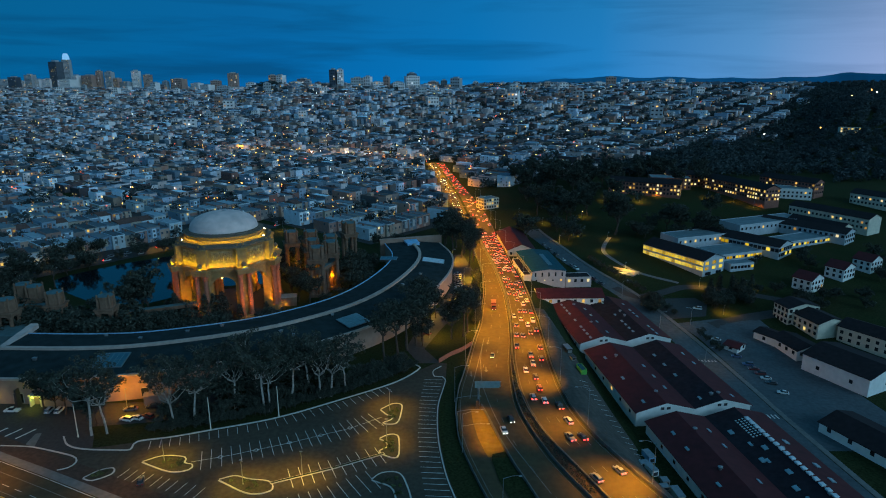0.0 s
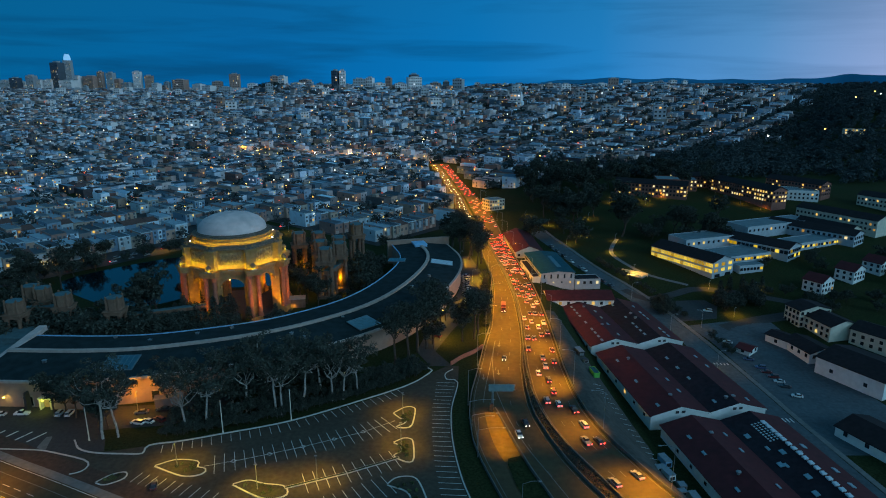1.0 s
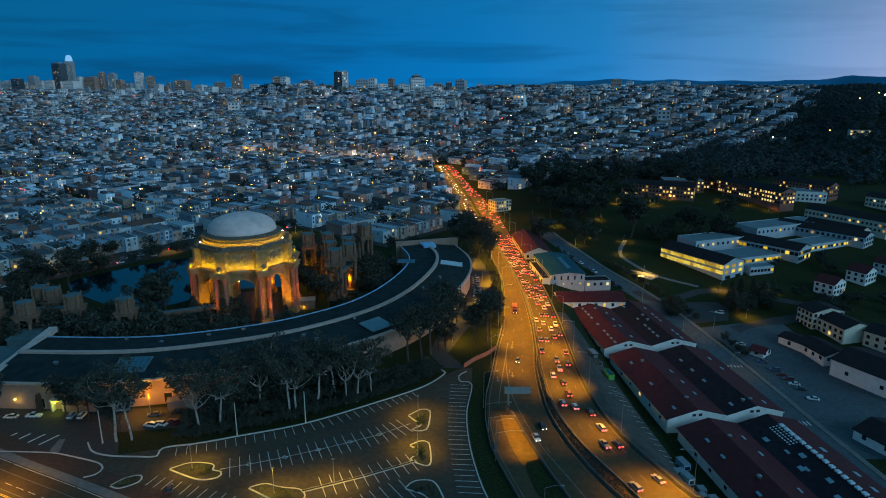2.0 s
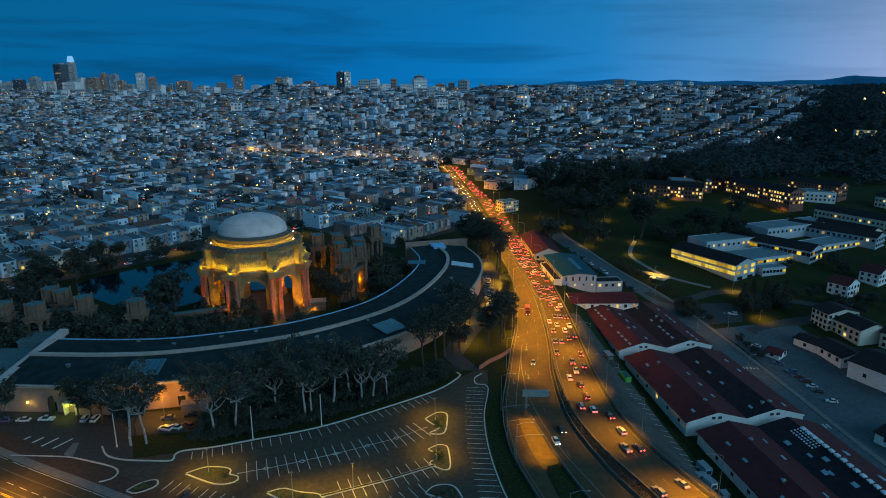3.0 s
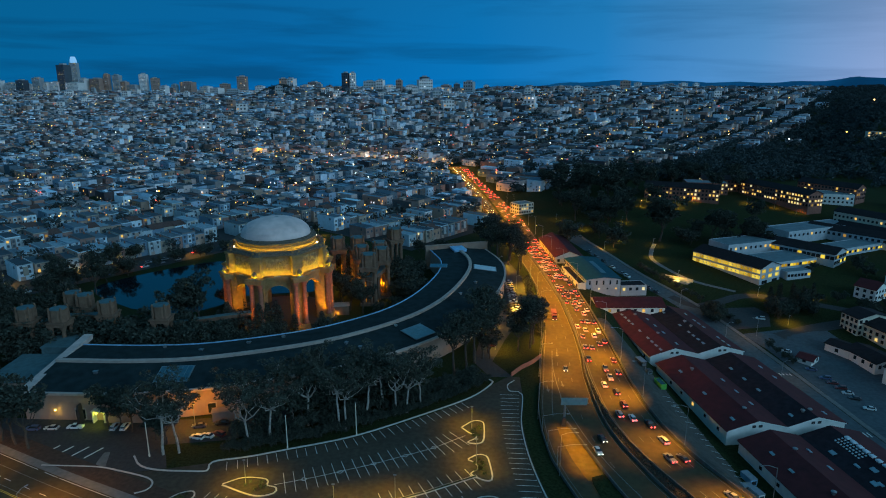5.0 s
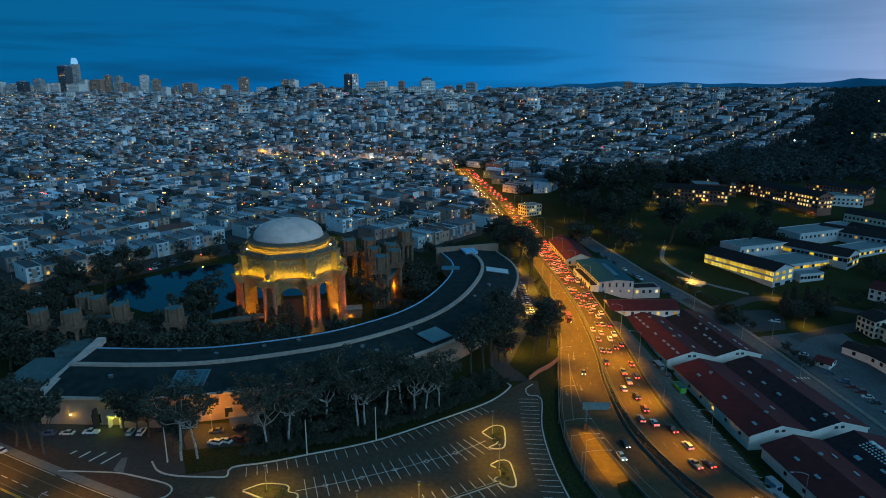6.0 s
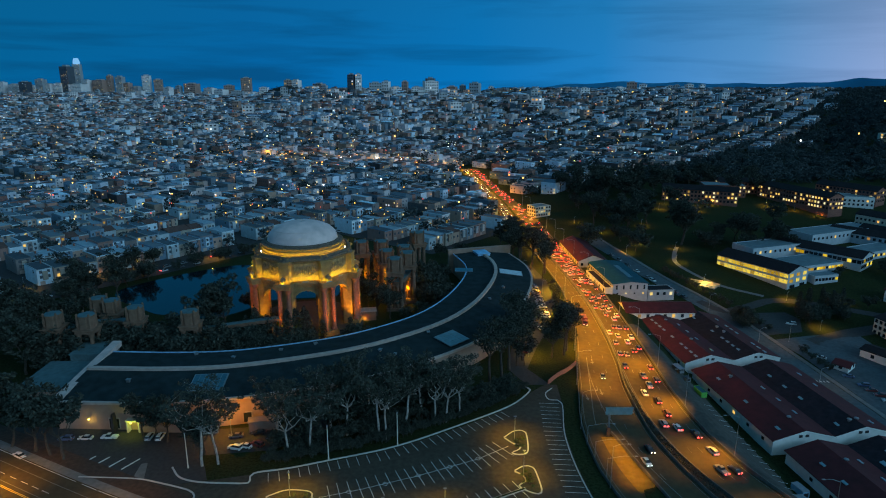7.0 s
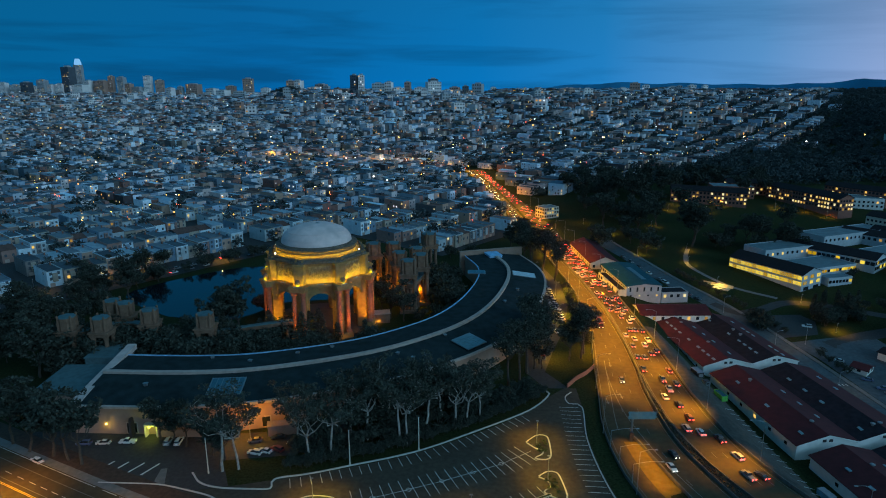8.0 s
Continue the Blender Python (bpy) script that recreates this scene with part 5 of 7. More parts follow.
# red-brick and pale office buildings on the old post
for x, y, t, L, W, lit, label, roof, wall in (
        (153, 578, -24, 62, 15, 0.45, "long red-brick building with rows of lit windows", DARK_ROOF, BRICK_WALL),
        (216, 606, -10, 40, 16, 0.45, "red-brick building with warm lit windows", DARK_ROOF, BRICK_WALL),
        (246, 594, -72, 76, 15, 0.5, "long red-brick building with many lit windows", DARK_ROOF, BRICK_WALL),
        (300, 596, -58, 52, 15, 0.15, "red-brick building with a white gable", DARK_ROOF, BRICK_WALL)):
    block("brick_building", label, "building", x, y, t, L, W, 11.0, 14.2, wall, roof, 3, 2.9, lit, 3.4, "brick buildings on the hillside", drop=6, sides="snew", wide=1.1, high=1.05)
block("brick_link", "flat pale-roofed link of the brick buildings", "building", 196, 592, -10, 36, 22, 10.0, None, BRICK_WALL, LINK_ROOF, 3, 3.2, 0.4, 3.3, drop=6, sides="se")
block("brick_link", "flat pale-roofed link of the brick buildings", "building", 285, 560, -20, 40, 20, 8.0, None, WHITE_WALL, LINK_ROOF, 2, 3.2, 0.25, 3.3, drop=6, sides="sw")
block("office_building", "long pale building under a dark roof", "building", 280, 503, -62, 62, 16, 9.0, 12.0, CREAM_WALL, DARK_ROOF, 2, 3.0, 0.12, 3.6, drop=6, sides="snw")
block("office_building", "pale building under a dark gabled roof", "building", 352, 540, -60, 60, 16, 9.0, 12.0, CREAM_WALL, DARK_ROOF, 2, 3.0, 0.12, 3.6, drop=6, sides="snw")
block("office_building", "long pale building with a few lit windows", "building", 262, 470, -60, 40, 14, 7.5, 10.5, CREAM_WALL, DARK_ROOF, 2, 3.4, 0.12, 3.2, drop=6, sides="snw")

# sheds and houses of the post beyond the street
block("gate_shed", "small white shed with a red roof", "shed", 134.5, 280.5, -50, 6.5, 8.0, 2.8, 4.0, WHITE_WALL, RED_ROOF, 1, 3.5, 0.0, z=-14.0)
block("white_shed", "white flat shed with a dark roof", "shed", 154.0, 292.0, -60, 11, 10, 4.0, 5.2, WHITE_WALL, DARK_ROOF, 1, 6.0, 0.0, z=-13.2, group="white sheds")
block("white_shed", "long white shed with small dark windows", "shed", 159.2, 286.0, -79, 18, 14, 5.2, 7.2, WHITE_WALL, DARK_ROOF, 1, 4.5, 0.0, z=-14.4, group="white sheds", first=2.4)
block("white_shed", "tall white warehouse with a dark roof", "shed", 160.8, 260.6, -63.5, 29, 25, 8.2, 11.2, WHITE_WALL, DARK_ROOF, 1, 14.0, 0.0, z=-15.0, group="white sheds", first=3.0)
block("white_shed", "low white shed under a dark roof", "shed", 139.0, 209.0, -68, 40, 18, 4.4, 7.0, WHITE_WALL, DARK_ROOF, 1, 7.0, 0.0, z=-15.2, group="white sheds", first=2.0)
block("barrack_block", "cream three-storey building with a dark hipped roof", "building", 176.0, 317, -80, 11, 18, 9.6, 11.8, CREAM_WALL, DARK_ROOF, 3, 2.6, 0.02, 2.9, z=-12.2, drop=4)
block("barrack_block", "cream three-storey building with rows of windows", "building", 181.0, 307, -78, 17, 16, 7.6, 10.2, CREAM_WALL, DARK_ROOF, 2, 3.0, 0.06, 2.9, z=-12.6, drop=4, sides="s")
block("barrack_block", "cream building with a tall white chimney", "building", 194, 290, -58, 36, 16, 8.0, 10.6, CREAM_WALL, DARK_ROOF, 2, 4.0, 0.0, 3.2, z=-13.5, drop=4, sides="sw")
for x, y, t, lab in ((204, 352, -58, "white house with a red tiled roof"), (232, 368, -58, "white house with a red roof among trees"), (256, 380, -60, "white house with a red roof above a garden")):
    block("officer_house", lab, "house", x, y, t, 11, 13, 7.0, 10.2, WHITE_WALL, RED_ROOF, 2, 3.2, 0.03, 3.0, "white houses with red roofs", drop=5)

# the blue-roofed building by the road, and its neighbours
bb = block("blue_roofed_hall", "white building with a blue-grey roof beside the road", "building", 70.7, 348.8, 95, 44, 19.5, 6.5, 7.6, GREY_WALL, BLUE_ROOF, 0, z=-1.5, drop=6)
windows_on(bb, (0, 19.5), (0, 0), 3.0, 1, 3.4, 3.4, 0.0, 0.6, 1.4)
windows_on(bb, (0, 19.5), (0, 0), 0.2, 1, 3.4, 4.0, 0.5, 0.6, 0.5)
windows_on(bb, (44, 19.5), (0, 19.5), 3.2, 1, 3.4, 3.2, 0.15, 0.9, 1.0)
part("roof_skylight", Shape().box((20, 7, 7.25), (24, 2.6, 0.3)), SKYLIGHT, bb)
block("lean_to", "dark-roofed lean-to of the white building", "shed", 50.5, 345, 95, 34, 4.5, 3.4, None, CREAM_WALL, DARK_ROOF, 1, 3.6, 0.3, z=-0.4, sides="n", group="")
block("white_annex", "low white annex with a dark flat roof", "shed", 71.2, 349, 5, 15, 9, 3.6, None, GREY_WALL, DARK_ROOF, 1, 3.5, 0.4, z=-3.5, drop=4)
block("gabled_garage", "gabled shed with white fascia and dark red roof", "shed", 60.0, 397, 93, 52, 18, 4.4, 8.0, CREAM_WALL, RED_ROOF, 1, 4.5, 0.2, z=0.0)
block("cross_shed", "low shed under a dark red roof with vents", "shed", 50.5, 317, 1, 35, 16, 4.0, 6.6, WHITE_WALL, RED_ROOF, 1, 4.0, 0.3, z=-4.5, drop=6, sides="s")
block("corner_house", "white two-storey corner house at the avenue", "house", 36, 548, 30, 16, 12, 9.0, None, CREAM_WALL, LINK_ROOF, 3, 2.6, 0.15, 3.0, drop=4, sides="sw")

# skylights and vents on the barracks
barracks = [o for o in bpy.data.objects if o.name.startswith("barrack") and o.parent is None and "gabled roofs" in o.get("label", "")]
GLINT = material("roof_light_panel", (0.55, 0.62, 0.66), 0.25, grain=(1.0, 0.15))
ROOF_LIGHT = material("dusty_roof_light", (0.20, 0.34, 0.40), 0.3, grain=(1.0, 0.2), stain=(0.5, 0.4, (0.10, 0.17, 0.20)))
SKY_MESH = Shape().box((0, 0, 0), (2.1, 0.9, 0.25)).mesh("roof_light", ROOF_LIGHT)
VENT_MESH = Shape().lathe((0, 0, 0), [(0.5, 0), (0.5, 0.6), (0.8, 0.7), (0.8, 1.0), (0.2, 1.25)], 8).mesh("roof_vent", METAL)
RIDGE_VENT = Shape().box((0, 0, 0), (1.5, 1.3, 0.5)).box((0, 0, 0.5), (1.8, 1.7, 0.18), taper=0.7).mesh("ridge_vent", GLINT)
PLATE = Shape().box((0, 0, 0), (0.6, 0.55, 0.12)).mesh("roof_plate", GLINT)
DARK_OPEN = Shape().box((0, 0, 0), (2.6, 0.2, 1.6)).mesh("gable_vent", DARK_METAL)
for k, b in enumerate(barracks):
    L = 48
    for slope in range(4):
        n = (5, 11, 5)[k]
        for i in range(n):
            if br.random() < (0.35, 0.3, 0.4)[k]:
                continue
            u = (i + 0.5) / n * L
            off = (-6.5, 6.5)[slope % 2] if k != 1 else (-4.0, 5.5)[slope % 2]
            mid = -11.1 - 22.2 * (slope // 2)
            z = 7.0 - abs(off) * (3.0 / 11.1) + 0.05
            tilt = math.degrees(math.atan(3.0 / 11.1)) * (1 if off < 0 else -1)
            part("roof_light", SKY_MESH, None, b, m=pose(u, mid + off, z, tilt))
    for i in range(4):
        part("roof_vent", VENT_MESH, None, b, m=pose(br.uniform(4, 44), -11.1 - 22.2 * (i % 2) + br.uniform(-3, 3), 6.3))
    for i in range(2):
        for s in (-1, 1):
            part("gable_vent", DARK_OPEN, None, b, m=pose(-0.05, -11.1 - 22.2 * i + s * 1.2, 4.2, 0, 0, 90) @ Matrix.Diagonal((0.5, 1, 0.6, 1)))
    if "with vents" in b["label"]:
        for i in range(17):
            part("ridge_vent", RIDGE_VENT, None, b, m=pose(3.0 + 2.7 * i, -33.3, 6.9))
        for i in range(5):
            for j in range(9):
                part("roof_plate", PLATE, None, b, m=pose(36.5 + 1.3 * j, -29.6 - 1.2 * i, 6.95 - 0.27 * abs(-29.6 - 1.2 * i + 33.3) + 0.1, -15.1))
        for u, v in ((10, -26.5), (17, -29.0), (25, -25.6), (30, -29.5), (42, -25.0), (12, -39.5), (20, -40.5), (33, -39.0)):
            part("roof_light", SKY_MESH, None, b, m=pose(u, v, 7.0 - 0.27 * abs(v + 33.3) + 0.05, 15.1 if v < -33.3 else -15.1) @ Matrix.Diagonal((1.1, 1.7, 1, 1)))
    windows_on(b, (46, 0), (1, 0), 0.9, 1, 3, 9.0, 0.25, 0.9, 0.7)

# the overhead sign over the slip road
sg = thing("sign_gantry", pose(11.4, 201, 0), "grey steel sign gantry over the slip road", "gantry")
part("post", Shape().lathe((1.0, 0, 0), [(0.45, 0), (0.4, 1.0), (0.32, 8.2)], 10), METAL, sg)
part("truss", Shape().box((4.2, 0, 7.6), (9.2, 0.35, 0.3)).box((4.2, 0, 9.3), (9.2, 0.35, 0.3)).box((0.2, 0, 7.6), (0.3, 0.3, 2.0)).box((8.4, 0, 7.6), (0.3, 0.3, 2.0)), METAL, sg)
SIGN = material("sign_back", (0.16, 0.24, 0.25), 0.5, grain=(1.0, 0.15))
part("sign_panel", Shape().box((3.9, -0.4, 7.3), (8.6, 0.15, 2.6)), SIGN, sg)
part("bracket", Shape().box((1.0, 0, 8.0), (0.6, 0.6, 1.4)), METAL, sg)
part("cabinet", Shape().box((0.6, -1.4, 0), (1.2, 0.9, 3.2)), DARK_METAL, sg)

# container and clutter along the barracks
GREEN_BOX = material("green_skip_paint", (0.10, 0.42, 0.06), 0.55, grain=(1.0, 0.2), stain=(0.6, 0.3, (0.10, 0.20, 0.06)))
sk = thing("green_skip", pose(56.2, 235.5, height(56, 235) + 0.31, 0, 0, 99), "bright green waste skip beside the barracks", "skip")
part("body", Shape().box((0, 0, 0.2), (5.6, 2.3, 2.0)), GREEN_BOX, sk)
part("rim", Shape().box((0, 1.15, 2.2), (5.8, 0.15, 0.18)).box((0, -1.15, 2.2), (5.8, 0.15, 0.18)).box((2.85, 0, 2.2), (0.15, 2.3, 0.18)).box((-2.85, 0, 2.2), (0.15, 2.3, 0.18)), GREEN_BOX, sk)
part("lid", Shape().box((0, 0, 2.25), (5.3, 2.0, 0.08)), BLUE_ROOF, sk)
CLUTTER = [(68.5, 186, "blue_container", BLUE_EDGE, (2.4, 5.0, 2.6)), (66.5, 177, "site_cabin", WHITE_WALL, (2.3, 4.5, 2.5)), (69.5, 173, "pallet_stack", COPING, (2.2, 2.6, 1.8)), (71, 166, "site_cabin", CREAM_WALL, (2.4, 5.5, 2.6)),
           (68, 169, "equipment_crate", COPING, (2.4, 2.0, 1.6)), (65, 180, "pallet_stack", WHITE_WALL, (3.0, 2.2, 1.4)), (72.5, 160, "orange_machine", material("machine_orange", (0.62, 0.16, 0.02), 0.5, grain=(1, 0.2)), (2.4, 4.0, 2.6)),
           (53.5, 252, "dark_container", DARK_METAL, (2.4, 5.5, 2.4)), (54.5, 245, "equipment_crate", METAL, (2.0, 2.4, 1.7))]
for x, y, nm, mt, s in CLUTTER:
    c = thing(nm, pose(x, y, height(x, y) + 0.31, 0, 0, br.uniform(5, 20)), {"b": "small blue container in the yard", "s": "pale site cabin by the barracks", "p": "stack of pallets and sheeting in the yard", "e": "crate of stored equipment in the yard", "o": "orange machine parked in the yard", "d": "dark metal container in the yard"}[nm[0]], "yard clutter")
    part("body", Shape().box((0, 0, 0.15), (s[0], s[1], s[2] * 0.85)).box((0, 0, 0), (s[0] * 0.8, s[1] * 0.8, 0.15)), mt, c)
    part("top", Shape().box((0, 0, 0.15 + s[2] * 0.85), (s[0] + 0.1, s[1] + 0.1, 0.12)), METAL if mt is not METAL else DARK_METAL, c)
    part("front_panel", Shape().box((0, -s[1] / 2 - 0.04, 0.5), (s[0] * 0.7, 0.06, s[2] * 0.5)), DARK_METAL if mt is not DARK_METAL else METAL, c)
rw = curve_through([(-1.7, 236.5), (3, 243), (8, 248), (12.3, 254)], 2.0)
tagged(part("wall_red", Shape().sweep([(p.x, p.y, n.x, n.y, 0) for p, d, n in rw], [(-0.2, -0.3), (0.2, -0.3), (0.2, 1.7), (-0.2, 1.7)]), BRICK_WALL), "low red wall between drive and grass", "wall", kind="structure")

# ---------------------------------------------------------------- lamps on posts
ORANGE_LIGHT, YELLOW_LIGHT = (1.0, 0.42, 0.0001), (1.0, 0.58, 0.004)
POLE_MESHES, ARM_MESHES, GLASS_MESHES = {}, {}, {}
HEAD_MESH = Shape().box((0, 0, 0), (0.9, 0.42, 0.16), taper=0.8).mesh("lamp_head", METAL)

def street_lamp(x, y, turn, high=10.0, arm=3.2, watts=9000, colour=ORANGE_LIGHT, glass=SODIUM, label="tall curved street lamp glowing orange", group="street lamps", spread=142, aim=2.2, blend=0.7):
    z = height(x, y)
    c = thing("street_lamp", pose(x, y, z, 0, 0, turn), label, "street lamp", group)
    part("pole", POLE_MESHES.setdefault(high, Shape().lathe((0, 0, 0), [(0.16, 0), (0.16, 0.6), (0.11, 0.7), (0.07, high)], 7).mesh("pole", METAL)), None, c)
    if arm:
        a = ARM_MESHES.setdefault((high, arm), Shape().tube((0, 0, high - 0.1), (arm * 0.5, 0, high + 0.7), 0.07, 0.06).tube((arm * 0.5, 0, high + 0.7), (arm, 0, high + 0.75), 0.06, 0.05).mesh("arm", METAL))
        part("arm", a, None, c)
    h = part("lamp_head", HEAD_MESH, None, c, m=pose(arm, 0, high + 0.62 if arm else high))
    part("glass", GLASS_MESHES.setdefault(glass.name, Shape().box((0, 0, -0.02), (0.7, 0.3, 0.018)).mesh("glass", glass)), None, h)
    if watts:
        q = Matrix.Rotation(radians(turn), 3, "Z") @ Vector((arm, 0, 0))
        lamp("lamp_light", "SPOT", (x + q.x, y + q.y, z + high + (0.4 if arm else -0.3)), watts, colour, 0.3, (x + q.x * aim, y + q.y * aim, z), spot=spread, blend=blend)
    return c


for k, y in enumerate(range(108, 620, 32)):
    a = lerp_table(ROAD_IN, y)[0]
    b = lerp_table(ROAD_OUT, y + 16)[1]
    street_lamp(a - 1.2, y, 0, 13.5, 4.4, 43000 if y > 250 else 34000 if y > 215 else 0, spread=144 if y > 250 else 108, aim=2.4, blend=0.6 if y > 250 else 1.0)
    near_white = 310 < y < 470                                 # hooded lamps beside the white building
    street_lamp(b + 1.4, y + 16, 180, 13.5, 4.4, 26000 if near_white else 33000 if y == 172 else 54000 if y == 140 else 50000, spread=92 if near_white else 140 if y > 230 else 100, aim=3.0 if y > 230 else 2.1, blend=1.0)
for y in range(640, 860, 36):
    street_lamp(lerp_table(ROAD_IN, y)[0] - 2, y, 0, 12.0, 5.0, 75000, spread=130)
for x, y in ((-18.6, 198), (-18.0, 178.5), (-84, 167.5), (-57, 156.5), (-41, 160.6)):
    street_lamp(x, y, 0, 8.0, 0.0, 6600, YELLOW_LIGHT, spread=150, label="slim car park lamp post glowing yellow", group="car park lamps")
for x, y in ((-56.1, 193.8), (-76.6, 186.0), (-117.8, 181.5)):
    pp = thing("flagless_post", pose(x, y, 0), "tall plain pale post beside the kerb", "post", "tall posts")
    part("shaft", Shape().lathe((0, 0, 0), [(0.26, 0), (0.26, 0.8), (0.18, 0.9), (0.13, 11.4)], 8), CREAM_WALL, pp)
    part("cap", Shape().lathe((0, 0, 11.4), [(0.2, 0), (0.24, 0.15), (0.1, 0.35)], 8), METAL, pp)
for x, y in ((4.2, 195), (4.6, 186), (6.0, 177)):
    street_lamp(x, y, 0, 6.5, 8.2, 5600, spread=112, aim=1.0, blend=1.0, label="curved lamp arching over the slip road", group="slip road lamps")
for x, y, t in ((101, 338, 0), (110, 300, 0), (118, 262, 0), (128, 306, 180)):
    street_lamp(x, y, t, 9.0, 2.6, 1000)
street_lamp(-111, 200.2, 90, 6.4, 0.6, 0, ORANGE_LIGHT, aim=2.0, label="low lamp post lighting the hall wall orange", group="hall lamps")
for x, y, w, c in ((-158.5, 202.4, 160, (1.0, 0.75, 0.1)), (-143.5, 200.2, 420, (0.85, 0.95, 0.05)), (-20, 268, 500, ORANGE_LIGHT), (-5, 288, 2500, (1.0, 0.55, 0.04))):
    wl2 = thing("wall_lamp", pose(x, y, 4.2), "small bright lamp on the hall wall", "wall lamp", "hall wall lamps")
    part("bracket", Shape().box((0, 0.4, 0), (0.2, 0.9, 0.2)), METAL, wl2)
    part("glass", Shape().box((0, -0.1, -0.2), (0.5, 0.35, 0.3)), glowing("wall_lamp_glass", c, 12.0), wl2)
    lamp("wall_light", "POINT", (x, y - 0.6, 3.7), w, c, 0.2)
lamp("hall_lamp_light", "POINT", (-111, 199.4, 6.5), 4600, ORANGE_LIGHT, 0.25)
for p in ((-172, 167), (-137, 151), (-97, 133)):
    street_lamp(p[0], p[1], 65, 9.0, 2.6, 15000, spread=140)
for x, y, t in ((8, 310, 0), (12, 345, 0), (6, 385, 0), (-6, 262, 0)):
    street_lamp(x, y, t, 7.0, 1.5, 22000 if y > 280 else 6000, (1.0, 0.50, 0.01), label="lamp post lighting the drive behind the hall", group="drive lamps")
for x, y in ((113, 376), (108, 410), (118, 440), (150, 352), (176, 350), (150, 318), (190, 560), (232, 548), (170, 540), (82, 432), (96, 452), (78, 486), (64, 522), (112, 500), (140, 545)):
    street_lamp(x, y, 30, 4.5, 0.6, 3600, (1.0, 0.50, 0.02), label="low park lamp glowing amber", group="park lamps")

# lit terrace and path on the lawn
sheet("path_lawn", [[(p.x + n.x * o, p.y + n.y * o) for o in (-1.4, 1.4)] for p, d, n in curve_through([(121, 446), (112, 425), (108, 408), (113, 388), (122, 372), (140, 358)], 4.0)], PAVING, 0.09, "pale path winding across the lawn", "path")
ter = thing("sunken_terrace", pose(111.5, 373.5, height(111.5, 373.5), 0, 0, -40), "lit sunken terrace with low curved walls", "terrace")
part("floor", Shape().box((0, 0, -0.5), (15, 6, 0.62)), COPING, ter)
part("wall", Shape().box((0, 3.2, -0.5), (17, 0.5, 1.9)), COPING, ter)
part("bench", Shape().box((-2, 1.6, 0.12), (7, 0.7, 0.5)), CONCRETE, ter)
part("bench", Shape().box((4, -1.2, 0.12), (4, 0.7, 0.5)), CONCRETE, ter)
lamp("terrace_light", "POINT", (111.5, 372.5, height(111.5, 373.5) + 2.6), 2600, (1.0, 0.66, 0.10), 0.3)
for x, y, w in ((150, 562, 3600), (172, 552, 3000), (196, 566, 2600), (236, 556, 3200), (252, 540, 3000), (262, 524, 3000)):
    street_lamp(x, y, 60, 5.0, 0.6, w, (1.0, 0.46, 0.02), label="low lamp lighting a brick building's forecourt", group="park lamps")
for x, y in ((-250, 378), (-232, 396), (-196, 418), (-160, 442), (-122, 470), (-84, 505), (-276, 350)):
    street_lamp(x, y, -50, 7.0, 1.5, 5200, (1.0, 0.50, 0.03), label="street lamp glowing amber by the lagoon street", group="lagoon street lamps")

# ---------------------------------------------------------------- trees
def leaf_clump(s, c, r, n, q, size, flat=0.7):
    """n small leaf sprays scattered in a lumpy blob round c."""
    for _ in range(n):
        d = Vector((q.gauss(0, 1), q.gauss(0, 1), q.gauss(0, flat)))
        d = d.normalized() * r * (0.35 + 0.65 * q.random() ** 0.5)
        d.z *= flat
        p = c + d
        u = Vector((q.uniform(-1, 1), q.uniform(-1, 1), q.uniform(-0.6, 0.6))).normalized() * size * q.uniform(0.6, 1.3)
        v = u.cross(Vector((q.uniform(-1, 1), q.uniform(-1, 1), q.uniform(-1, 1)))).normalized() * size * q.uniform(0.35, 0.7)
        s.add([p - u, p - v * 0.8, p + u, p + v], [(0, 1, 2, 3)])


